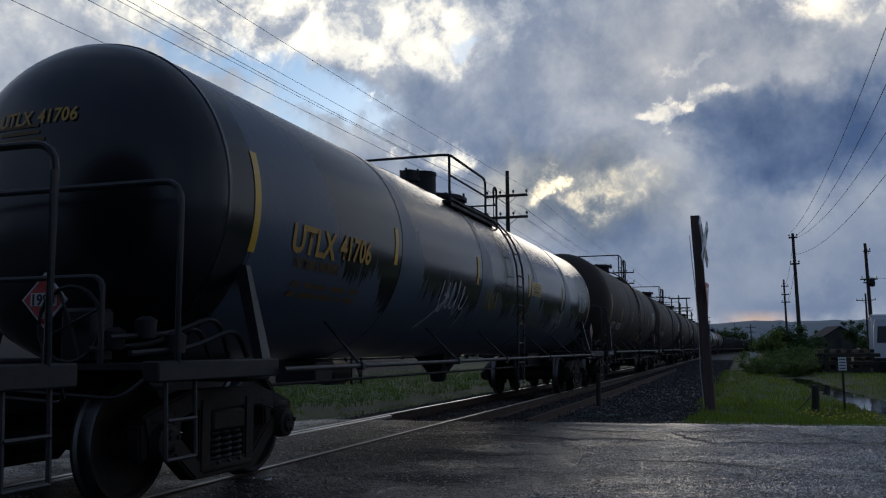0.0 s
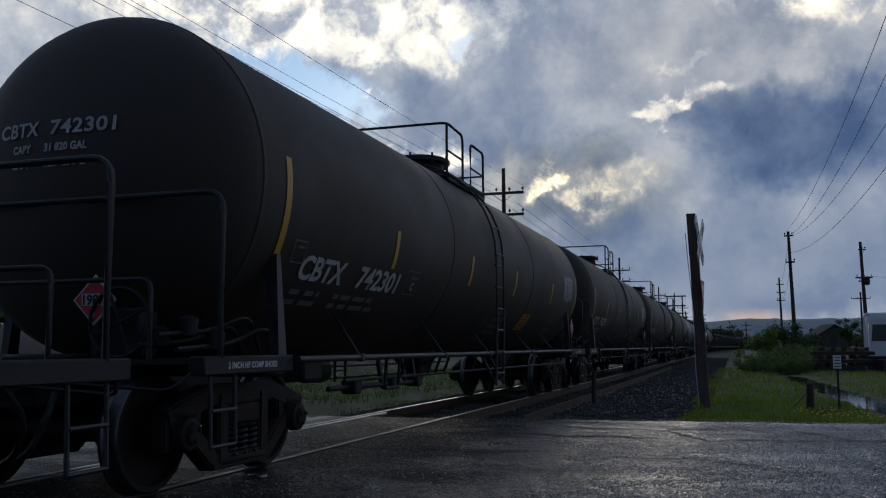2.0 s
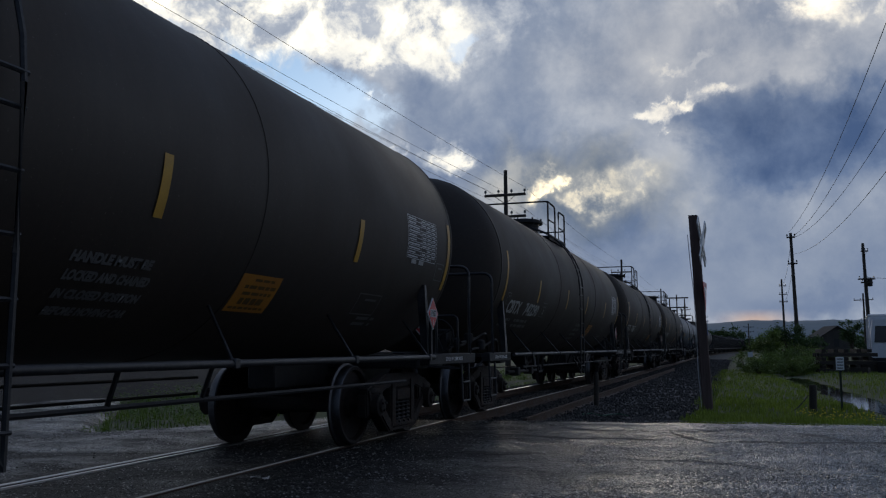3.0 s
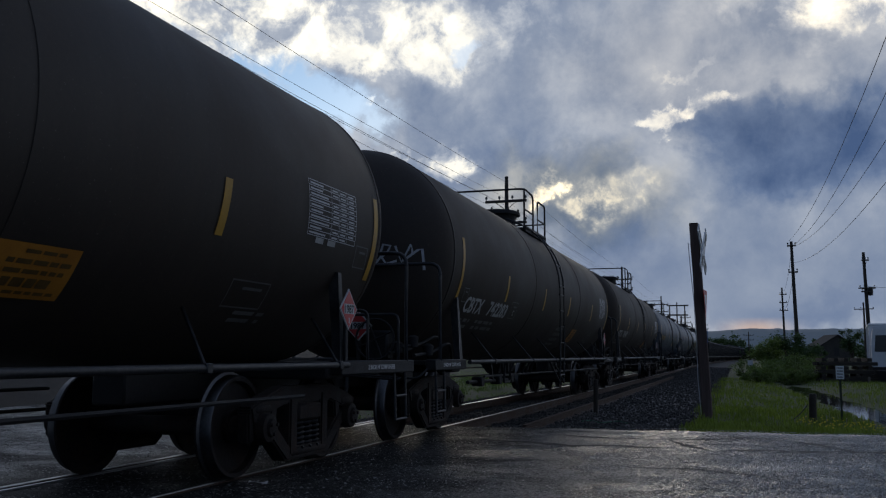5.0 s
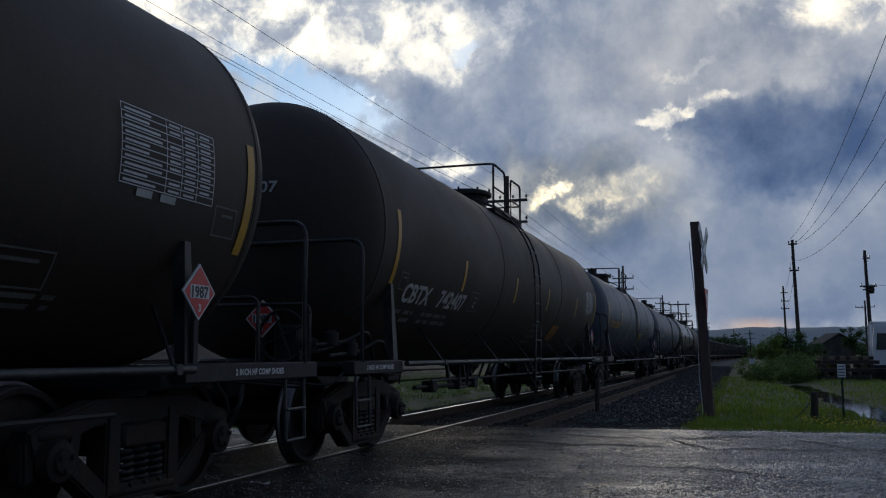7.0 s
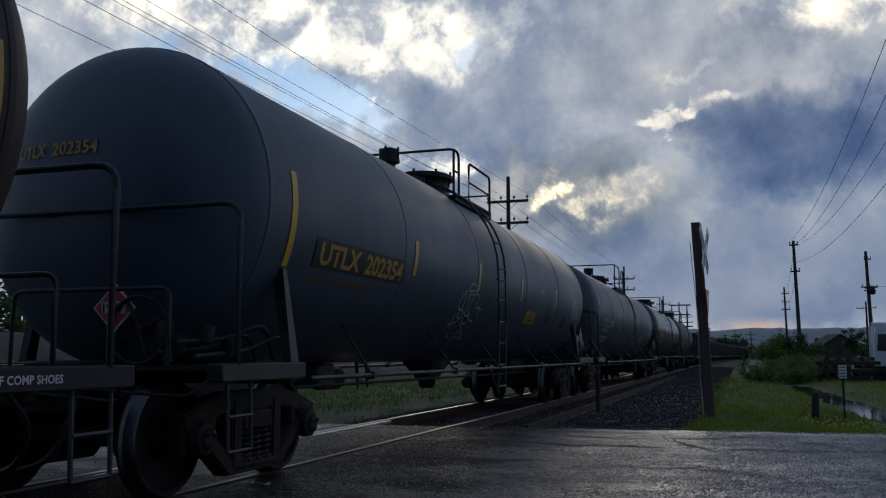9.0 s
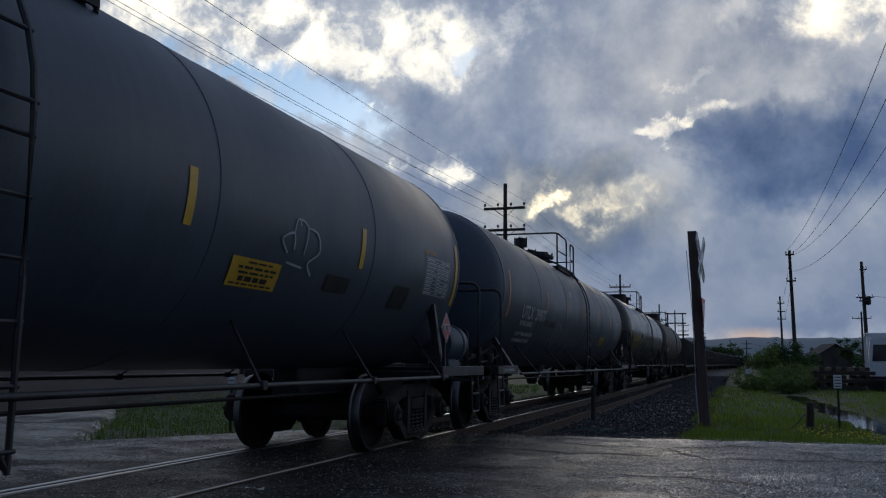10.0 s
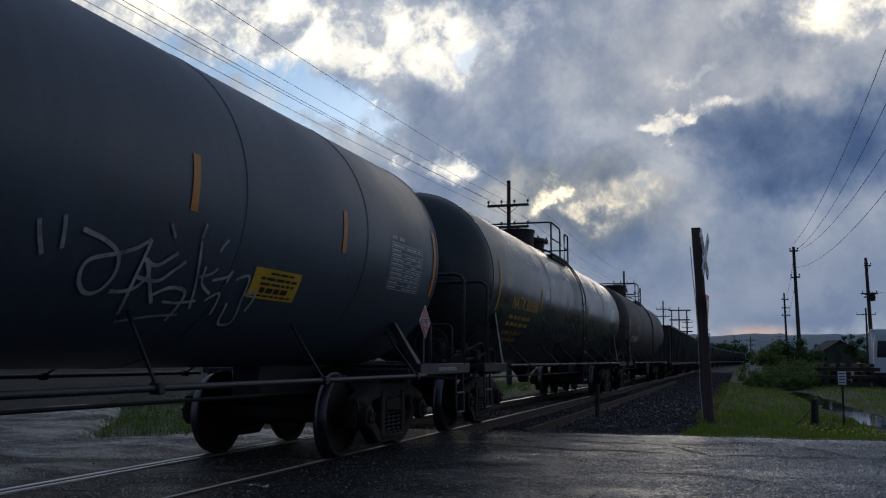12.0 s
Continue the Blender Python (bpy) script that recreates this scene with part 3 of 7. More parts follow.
def build_wheel():
    bm = bmesh.new()
    prof = [(0.10, 0.02), (0.15, 0.03), (0.15, -0.02), (0.17, -0.025), (0.36, 0.005), (0.395, -0.005), (0.405, 0.055), (0.44, 0.06),
            (0.455, 0.045), (0.462, -0.035), (0.487, -0.05), (0.485, -0.075), (0.40, -0.08), (0.385, -0.03), (0.17, -0.06), (0.15, -0.09), (0.10, -0.09)]
    lathe(bm, prof, "x", 40)
    for f in bm.faces:
        c = f.calc_center_median()
        r = math.hypot(c.y, c.z)
        if 0.445 < r < 0.475 and len(f.verts) == 4 and c.x > -0.05:
            f.material_index = 1
    return mesh("wheel", bm, CAST, TREAD)


def build_axle():
    bm = bmesh.new()
    lathe(bm, [(0.075, -1.08), (0.075, -0.9), (0.095, -0.85), (0.085, -0.4), (0.085, 0.4), (0.095, 0.85), (0.075, 0.9), (0.075, 1.08)], "x", 16)
    return mesh("wheelset", bm, CAST)


def build_side_frame():
    """Three-piece truck side frame, outer face towards +x."""
    bm = bmesh.new()
    slab(bm, [(-1.08, 0.56), (-0.86, 0.63), (-0.50, 0.72), (0.50, 0.72), (0.86, 0.63), (1.08, 0.56)], 0.085, -0.075, 0.08)
    slab(bm, [(-1.00, 0.52), (-0.74, 0.44), (-0.42, 0.19), (0.42, 0.19), (0.74, 0.44), (1.00, 0.52)], 0.075, -0.08, 0.085)
    for s in (-1, 1):
        slab(bm, [(s * 0.33, 0.16), (s * 0.33, 0.74)], 0.075, -0.085, 0.095)
        slab(bm, [(s * 0.70, 0.42), (s * 0.66, 0.70)], 0.06, -0.06, 0.07)
        slab(bm, [(s * 1.05, 0.33), (s * 1.07, 0.60)], 0.05, -0.06, 0.06)
        slab(bm, [(s * 0.73, 0.34), (s * 0.71, 0.55)], 0.05, -0.06, 0.06)
        box(bm, (-0.06, s * 0.89 - 0.14, 0.575), (0.09, s * 0.89 + 0.14, 0.66), 0.02)
    box(bm, (-0.09, -0.36, 0.155), (0.10, 0.36, 0.215), 0.015)
    sharp = [e for e in bm.edges if len(e.link_faces) == 2 and e.calc_face_angle(0.0) > 1.2]
    bmesh.ops.bevel(bm, geom=sharp, offset=0.018, segments=2, affect="EDGES")
    return mesh("side_frame", bm, CAST, smooth=55)


def build_cap():
    bm = bmesh.new()
    lathe(bm, [(0.02, 0.17), (0.075, 0.165), (0.085, 0.14), (0.125, 0.13), (0.135, 0.05), (0.115, 0.03), (0.115, -0.08)], "x", 20)
    for k in range(3):
        a = 2 * math.pi * k / 3 + 0.5
        tube(bm, [(0.12, 0.055 * math.cos(a), 0.055 * math.sin(a)), (0.185, 0.055 * math.cos(a), 0.055 * math.sin(a))], 0.018, 6)
    return mesh("bearing_cap", bm, CAST)


def build_spring():
    bm = bmesh.new()
    turns, per = 5, 10
    pts = [(0.068 * math.cos(2 * math.pi * k / per), 0.068 * math.sin(2 * math.pi * k / per), 0.235 * k / (turns * per)) for k in range(turns * per + 1)]
    tube(bm, pts, 0.017, 5)
    return mesh("coil_spring", bm, STEEL)


def build_truck_bolster():
    bm = bmesh.new()
    slab(bm, [(-0.22, 0.56), (0.22, 0.56)], 0.10, -1.02, 1.02)
    box(bm, (-0.4, -0.25, 0.62), (0.4, 0.25, 0.80), 0.03)
    box(bm, (-1.12, -0.24, 0.47), (1.12, 0.24, 0.63), 0.02)
    return mesh("truck_bolster", bm, CAST)


def build_brake_beam():
    bm = bmesh.new()
    tube(bm, [(-0.75, 0, 0.36), (0.75, 0, 0.36)], 0.035, 6)
    tube(bm, [(-0.75, 0, 0.36), (0, 0.18, 0.36), (0.75, 0, 0.36)], 0.025, 6)
    for s in (-1, 1):
        box(bm, (s * 0.75 - 0.06, -0.06, 0.24), (s * 0.75 + 0.06, 0.02, 0.50), 0.02)
    return mesh("brake_beam", bm, CAST)


WHEEL, AXLE, SIDE_FRAME, CAP, SPRING, BOLSTER, BEAM = (build_wheel(), build_axle(), build_side_frame(), build_cap(), build_spring(),
                                                        build_truck_bolster(), build_brake_beam())
WHEELSETS = []


def trucks(car, centres, spin=True, full=True):
    for y0 in centres:
        hang("truck_bolster", BOLSTER, car, (0, y0, 0))
        for s in (-1, 1):
            turn = pose(s * 1.02, y0, 0, 0, 0, 0 if s > 0 else 180)
            frame_part = hang("side_frame", SIDE_FRAME, car, turn, "cast side frame with brown rust")
            for k in (-1, 1):
                hang("bearing_cap", CAP, frame_part, (0.02, k * 0.89, R_WHEEL))
            if full:
                for k in (-0.16, 0.0, 0.16):
                    hang("coil_spring", SPRING, frame_part, (0.025, k, 0.215))
            if full:
                hang("brake_beam", BEAM, car, pose(0, y0 + s * 0.36, 0, 0, 0, 0 if s > 0 else 180))
        for k in (-1, 1):
            axle = hang("wheelset", AXLE, car, (0, y0 + k * 0.89, R_WHEEL))
            for s in (-1, 1):
                hang("wheel", WHEEL, axle, pose(s * 0.785, 0, 0, 0, 0, 0 if s > 0 else 180))
            if spin:
                WHEELSETS.append((axle, y0 + k * 0.89))


# ---- tank cars ----
class Shell:
    """Geometry of one car's shell, to lay lettering and strips on it."""

    def __init__(self, radius, zc, front, half, dome):
        self.radius, self.zc, self.front, self.half, self.dome = radius, zc, front, half, dome

    def at(self, y, arc, off=0.0):
        """A point on the near side: y along the car, arc metres up round the shell from its widest line."""
        a, r = arc / self.radius, self.radius + off
        return Vector((r * math.cos(a), y, self.zc + r * math.sin(a)))

    def head(self, x, z, end, off=0.0):
        q = max(0.0, 1 - (x * x + (z - self.zc) ** 2) / self.radius ** 2)
        return Vector((x, end * ((self.half if end > 0 else self.front) + self.dome * math.sqrt(q) + off), z))

    def arc_of(self, z):
        return self.radius * math.asin(max(-1.0, min(1.0, (z - self.zc) / self.radius)))

    def patch(self, bm, y0, y1, z0, z1, off=0.007, lean=0.0):
        a0, a1 = self.arc_of(z0), self.arc_of(z1)
        k = max(2, int(abs(a1 - a0) / 0.08) + 2)
        grid = []
        for i in range(k):
            s = i / (k - 1)
            grid.append([self.at(y0 + lean * s, a0 + (a1 - a0) * s, off), self.at(y1 + lean * s, a0 + (a1 - a0) * s, off)])
        return sheet(bm, grid)

    def inscribe(self, text, size, y, z, off=0.011, spacing=1.0, bold=0.0, width=None, shear=0.0):
        bm = letters(text, size, spacing, bold, shear)
        xs = [v.co.x for v in bm.verts]
        squeeze = 1.0 if not width else width / (max(xs) - min(xs))
        top = max(v.co.y for v in bm.verts)
        for k in range(1, int(top / 0.07) + 1):
            bmesh.ops.bisect_plane(bm, geom=bm.verts[:] + bm.edges[:] + bm.faces[:], plane_co=(0, k * 0.07, 0), plane_no=(0, 1, 0))
        a0 = self.arc_of(z)
        for v in bm.verts:
            v.co = self.at(y + v.co.x * squeeze, a0 + v.co.y, off)
        return bm

    def inscribe_head(self, text, size, x, z, end, width=None):
        bm = letters(text, size, 1.05, 0.004)
        xs = [v.co.x for v in bm.verts]
        squeeze = 1.0 if not width else width / (max(xs) - min(xs))
        top = max(v.co.y for v in bm.verts)
        for k in range(1, int(top / 0.06) + 1):
            bmesh.ops.bisect_plane(bm, geom=bm.verts[:] + bm.edges[:] + bm.faces[:], plane_co=(0, k * 0.06, 0), plane_no=(0, 1, 0))
        for v in bm.verts:
            v.co = self.head(x + 0.20 - end * v.co.x * squeeze, z - 0.06 + v.co.y, end, 0.012)
        return bm

    def stroke(self, bm, pts, width=0.03, off=0.012):
        """A sprayed line on the shell through (y, z) points, smoothed."""
        p = [Vector((y, self.arc_of(z), 0)) for y, z in pts]
        fine = []
        for i in range(len(p) - 1):
            a, b, c, d = p[max(i - 1, 0)], p[i], p[i + 1], p[min(i + 2, len(p) - 1)]
            for j in range(6):
                s = j / 6
                fine.append(0.5 * ((2 * b) + (c - a) * s + (2 * a - 5 * b + 4 * c - d) * s * s + (3 * b - a - 3 * c + d) * s ** 3))
        fine.append(p[-1])
        grid = []
        for i, q in enumerate(fine):
            t = (fine[min(i + 1, len(fine) - 1)] - fine[max(i - 1, 0)]).normalized()
            side = Vector((-t.y, t.x, 0)) * width / 2
            l, r = q + side, q - side
            grid.append([self.at(l.x, l.y, off), self.at(r.x, r.y, off)])
        return sheet(bm, grid)


def scribble(seed, y, z, wide, tall, loops):
    """A looping hand-drawn tag, not lettering: (y, z) points."""
    rng = random.Random(seed)
    pts = []
    steps = loops * 5
    for i in range(steps + 1):
        s = i / steps
        a = 2 * math.pi * loops * s
        pts.append((y + wide * s + 0.13 * wide / loops * math.cos(a) * 2.2 + rng.uniform(-0.02, 0.02),
                    z + tall * (0.5 + 0.42 * math.sin(a) + rng.uniform(-0.12, 0.12))))
    return pts


def tank_car(label, front, rear, radius, zc, paint, style, over=1.58):
    """One car. front and rear: where its end strips stand along the track at the start; origin amidships on the rail top."""
    mid, half = (front + rear) / 2, (rear - front) / 2
    car = tagged(new("tank_car"), label, "tank car", "tank cars of the freight train")
    sh = Shell(radius, zc, half + 0.42, half + 0.12, radius * 0.40)
    slide = style.get("slide", 0.0)
    px, pz = 1.55, style.get("pipe", 1.0)

    def foot(e):
        """Where the underframe carries the shell: set in a little at the rear."""
        return -half if e < 0 else half - 0.68

    end = half + over - 0.05
    # shell with elliptical heads
    bm = bmesh.new()
    prof = []
    for k in range(10):
        a = math.pi / 2 * k / 9
        prof.append((max(radius * math.sin(a), 0.012), sh.dome * math.cos(a)))
    prof = [(r, -(sh.front + h)) for r, h in prof] + [(radius, -half * 0.5), (radius, 0.0), (radius, half * 0.5)] + [(r, sh.half + h) for r, h in prof[::-1]]
    lathe(bm, prof, "y", 72, (0, 0, zc))
    shell = part("shell", bm, paint, car, smooth=50)
    # weld seams of the shell courses
    for k in style.get("seams", (-1, -0.6, -0.2, 0.2, 0.6, 1)):
        bm = bmesh.new()
        yk = k * sh.half if k > -1 else -sh.front
        lathe(bm, [(radius - 0.01, yk - 0.03), (radius + 0.006, yk - 0.02), (radius + 0.006, yk + 0.02), (radius - 0.01, yk + 0.03)], "y", 72, (0, 0, zc))
        hang("weld_seam", mesh("weld_seam", bm, paint), shell)
    # stub sills, couplers
    for e in (-1, 1):
        bm = bmesh.new()
        lo, hi = sorted((foot(e) - e * 1.6, e * (end - 0.12)))
        box(bm, (-0.17, lo, 0.66), (0.17, hi, 1.06), 0.02)
        part("stub_sill", bm, STEEL, car)
        bm = bmesh.new()
        lo, hi = sorted((e * (end - 0.2), e * (end + 0.16)))
        box(bm, (-0.09, lo, 0.78), (0.09, hi, 0.96), 0.02)
        lo, hi = sorted((e * (end - 0.03), e * (end + 0.22)))
        box(bm, (-0.16, lo, 0.72), (0.12, hi, 1.02), 0.05)
        box(bm, (0.08, lo, 0.74), (0.17, e * (end + 0.08), 1.0), 0.03)
        part("coupler", bm, CAST, car)
        # end platform, its edge channel and corner posts
        bm = bmesh.new()
        y1, y0 = e * (end - 0.35), foot(e) + e * 0.2
        lo, hi = sorted((y0, y1))
        box(bm, (-1.43, lo, 0.98), (1.43, hi, 1.02))
        part("end_platform", bm, STEEL, car)
        for s in (-1, 1):
            bm = bmesh.new()
            lo, hi = sorted((foot(e) - e * 0.12, y1 + e * 0.06))
            box(bm, (s * 1.36, lo, 0.90), (s * 1.50, hi, 1.04), 0.012)
            sill = part("side_sill", bm, style.get("sill", STEEL), car)
            if s > 0 and style.get("note"):
                bm = letters(style["note"], 0.065, 1.05, 0.002)
                xs = [v.co.x for v in bm.verts]
                left = (lo + hi) / 2 - (max(xs) + min(xs)) / 2
                for v in bm.verts:
                    v.co = Vector((1.506, left + v.co.x, 0.948 + v.co.y))
                part("note", bm, WHITE, sill)
            # tapered saddle post from sill to shell
            bm = bmesh.new()
            yk = foot(e)
            ztop = zc - style.get("post_top", 0.40) * radius
            xt = math.sqrt(max(radius ** 2 - (ztop - zc) ** 2, 0)) - 0.02
            rings(bm, [[Vector((s * 1.46, yk - 0.07, 1.0)), Vector((s * 1.46, yk + 0.07, 1.0)), Vector((s * 1.38, yk + 0.07, 1.0)), Vector((s * 1.38, yk - 0.07, 1.0))],
                       [Vector((s * xt + s * 0.05, yk - 0.035, ztop)), Vector((s * xt + s * 0.05, yk + 0.035, ztop)), Vector((s * xt - s * 0.06, yk + 0.035, ztop)), Vector((s * xt - s * 0.06, yk - 0.035, ztop))]])
            part("saddle_post", bm, style.get("post", PIPE), car)
            # side steps under the platform corner
            bm = bmesh.new()
            yk = e * (end - 0.62)
            for q in (-0.17, 0.17):
                tube(bm, bend([(s * 1.44, yk + q, 0.95), (s * 1.46, yk + q, 0.38)]), 0.016, 6)
            for zz in (0.38, 0.64):
                tube(bm, [(s * 1.46, yk - 0.17, zz), (s * 1.46, yk + 0.17, zz)], 0.016, 6)
            part("sill_step", bm, PIPE, car)
        # end handrails: a tall frame across the end and a lower one inside it
        bm = bmesh.new()
        ye = e * (end - 0.52)
        tube(bm, bend([(-1.48, ye, 1.02), (-1.48, ye, 2.28), (1.48, ye, 2.28), (1.48, ye, 1.02)], 0.16), 0.024, 8)
        part("end_handrail", bm, PIPE, car, "bent pipe end handrail")
        bm = bmesh.new()
        ye = e * (end - 0.40)
        tube(bm, bend([(-0.55, ye, 1.02), (-0.55, ye, 1.62), (0.95, ye, 1.62), (0.95, ye, 1.02)], 0.1), 0.02, 8)
        part("end_handrail", bm, PIPE, car, "bent pipe end handrail")
        # brake hose and uncoupling lever
        bm = bmesh.new()
        tube(bm, bend([(0.35, e * (end - 0.15), 0.85), (0.42, e * (end + 0.02), 0.62), (0.30, e * (end + 0.06), 0.34), (0.05, e * (end + 0.1), 0.26)], 0.12), 0.026, 6)
        tube(bm, bend([(1.38, e * (end - 0.3), 0.92), (1.30, e * (end - 0.16), 0.80), (0.25, e * (end - 0.1), 0.86)], 0.1), 0.014, 6)
        part("brake_hose", bm, STEEL, car)
    # hand brake wheel, its housing and loose pipework on the front platform
    bm = bmesh.new()
    yb = -(end - 0.70)
    box(bm, (0.42, yb - 0.10, 1.02), (0.72, yb + 0.14, 1.42), 0.03)
    tube(bm, [(0.57, yb, 1.30), (0.57, yb - 0.16, 1.30)], 0.03, 8)
    brake = part("hand_brake", bm, STEEL, car, "black hand brake gear")
    bm = bmesh.new()
    tube(bm, [(0.57 + 0.27 * math.cos(a), yb - 0.17, 1.30 + 0.27 * math.sin(a)) for a in (2 * math.pi * k / 20 for k in range(21))], 0.016, 6)
    for k in range(4):
        a = math.pi / 2 * k + 0.4
        tube(bm, [(0.57, yb - 0.16, 1.30), (0.57 + 0.27 * math.cos(a), yb - 0.17, 1.30 + 0.27 * math.sin(a))], 0.012, 5)
    part("brake_wheel", bm, STEEL, brake)
    for k, (dx, dz) in enumerate(((0.80, 0.10), (0.98, 0.18), (1.15, 0.07))):
        bm = bmesh.new()
        tube(bm, bend([(dx, yb - 0.25, 1.02 + dz), (dx, yb + 0.5, 1.06 + dz), (dx + 0.12, yb + 0.9, 1.22 + dz), (dx + 0.05, yb + 1.2, 1.06)], 0.2), 0.022, 6)
        lathe(bm, [(0.02, -0.09), (0.07, -0.08), (0.08, 0.05), (0.03, 0.08)], "z", 10, (dx + 0.02, yb + 0.12 * k, 1.10 + dz))
        part("brake_pipe", bm, STEEL, car)
    # running pipes along both sides with their braces
    for s in (-1, 1):
        bm = bmesh.new()
        tube(bm, [(s * px, foot(-1) + 0.1, pz), (s * px, foot(1) - 0.1, pz)], style.get("pipe_r", 0.024), 10)
        pipe = part("side_pipe", bm, PIPE, car, "long worn steel side pipe")
        for k in (-0.82, -0.45, -0.15, 0.25, 0.55, 0.85):
            bm = bmesh.new()
            zt = zc - 0.70 * radius
            xt = math.sqrt(radius ** 2 - (zt - zc) ** 2) + 0.01
            tube(bm, [(s * px, k * half + 0.12, pz), (s * xt, k * half + 0.50, zt)], 0.016, 6)
            box(bm, (s * px - 0.04, k * half + 0.08, pz - 0.04), (s * px + 0.04, k * half + 0.16, pz + 0.038), 0.01)
            hang("brace", mesh("brace", bm, PIPE), pipe)
    # cradle plates over the trucks
    for e in (-1, 1):
        tc = foot(e) * e
        bm = bmesh.new()
        box(bm, (-1.38, e * tc - 0.20, 0.86), (1.38, e * tc + 0.20, 0.98), 0.02)
        part("body_bolster", bm, STEEL, car)
    trucks(car, (foot(-1), foot(1)))
    # bottom outlet, skid, brake gear under the belly
    bm = bmesh.new()
    zb = zc - radius
    lathe(bm, [(0.34, zb + 0.06), (0.32, zb - 0.12), (0.16, zb - 0.22), (0.14, zb - 0.42), (0.10, zb - 0.46)], "z", 16)
    rings(bm, [[Vector((x, y, zb + 0.05)) for x, y in ((-0.3, -0.55), (0.3, -0.55), (0.3, 0.55), (-0.3, 0.55))],
               [Vector((x, y, zb - 0.30)) for x, y in ((-0.12, -0.22), (0.12, -0.22), (0.12, 0.22), (-0.12, 0.22))]])
    part("bottom_outlet", bm, STEEL, car)
    bm = bmesh.new()
    lathe(bm, [(0.02, -0.36), (0.17, -0.34), (0.18, 0.2), (0.15, 0.24), (0.04, 0.26)], "y", 16, (-0.55, -0.36 * half, 0.78))
    part("brake_cylinder", bm, STEEL, car)
    bm = bmesh.new()
    lathe(bm, [(0.02, -0.45), (0.14, -0.40), (0.15, 0.38), (0.02, 0.45)], "y", 16, (-0.30, -0.50 * half, 0.84))
    part("air_reservoir", bm, STEEL, car)
    bm = bmesh.new()
    box(bm, (-0.30, -0.62 * half, 0.70), (0.25, -0.62 * half + 0.5, 1.0), 0.03)
    part("brake_valve", bm, STEEL, car)
    if style.get("truss"):
        # step loop and rod carriers hung from the side pipe, brake levers behind them
        bm = bmesh.new()
        q = -0.67 * half
        tube(bm, bend([(1.52, q - 0.20, pz), (1.50, q - 0.20, 0.66), (1.50, q + 0.20, 0.66), (1.52, q + 0.20, pz)], 0.04), 0.020, 6)
        part("step_loop", bm, STEEL, car)
        for q in (-0.60, -0.52, -0.47, -0.43, -0.38, -0.20, -0.05, 0.10, 0.24):
            bm = bmesh.new()
            tube(bm, [(1.50, q * half, pz), (1.40, q * half + 0.02, 0.76)], 0.018, 6)
            part("rod_carrier", bm, STEEL, car)
        for q in (-0.56, -0.45, -0.40):
            bm = bmesh.new()
            slab(bm, [(q * half, 1.0), (q * half + 0.16, 0.62)], 0.030, 0.98, 1.02)
            part("brake_lever", bm, STEEL, car)
        bm = bmesh.new()
        tube(bm, [(0.98, -0.74 * half, 0.66), (1.0, -0.36 * half, 0.64)], 0.030, 8)
        for q in (-0.66, -0.50, -0.38):
            box(bm, (0.90, q * half - 0.10, 0.58), (1.08, q * half + 0.10, 0.74), 0.02)
        part("brake_rigging", bm, STEEL, car)
    for x, z in ((1.40, 0.77), (-1.40, 0.80), (-1.40, 0.60)) if style.get("truss") else ((0.3, 0.74),):
        bm = bmesh.new()
        tube(bm, [(x, -(half - 1.4), z), (x, half - 1.4, z - 0.04)], 0.02, 6)
        part("brake_rod", bm, STEEL, car)
    # ladder: down over the shell, then straight to below the pipe
    ly = style.get("ladder", -0.46)
    for s in (-1, 1):
        ladder = None
        lad_y = ly if s > 0 else -ly
        for q in (-0.22, 0.22):
            bm = bmesh.new()
            pts = []
            for k in range(9):
                a = radians(74) * (1 - k / 8)
                pts.append((s * (radius + 0.10) * math.cos(a), lad_y + q, zc + (radius + 0.10) * math.sin(a)))
            pts += [(s * (radius + 0.10), lad_y + q, zc - 0.9), (s * (radius + 0.08), lad_y + q, 0.50)]
            tube(bm, pts, 0.019, 6)
            ob = part("ladder", bm, PIPE, car, "ladder bent over the shell") if ladder is None else part("stile", bm, PIPE, ladder)
            ladder = ladder or ob
        for k in range(11):
            bm = bmesh.new()
            if k < 5:
                a = radians(66 - k * 16)
                p = Vector((s * (radius + 0.10) * math.cos(a), lad_y, zc + (radius + 0.10) * math.sin(a)))
            else:
                p = Vector((s * (radius + 0.09), lad_y, zc + 0.0 - (k - 4.6) * 0.335))
            if p.z < 0.5:
                p.z = 0.5
            tube(bm, [p - Vector((0, 0.25, 0)), p + Vector((0, 0.25, 0))], 0.015, 6)
            part("rung", bm, PIPE, ladder)
        bm = bmesh.new()
        for q in (-0.22, 0.22):
            tube(bm, [(s * (radius + 0.08), lad_y + q, 0.52), (s * 1.42, lad_y + q - 0.3, 0.98)], 0.02, 6)
        part("ladder_brace", bm, PIPE, ladder)
    # manway, valves and top platform
    my = style.get("manway", 0.1)
    zt = zc + radius
    bm = bmesh.new()
    up = zt - 0.26 * (1 - style.get("lid", 1.0))
    lathe(bm, [(0.42, up - 0.25), (0.42, up + 0.24), (0.53, up + 0.25), (0.53, up + 0.31), (0.47, up + 0.315), (0.45, up + 0.35), (0.10, up + 0.39), (0.02, up + 0.39)], "z", 28, (0, my, 0))
    for k in range(8):
        a = 2 * math.pi * k / 8
        tube(bm, [(0.49 * math.cos(a), my + 0.49 * math.sin(a), up + 0.20), (0.49 * math.cos(a), my + 0.49 * math.sin(a), up + 0.38)], 0.022, 6)
    part("manway", bm, STEEL, car, "bolted manway lid")
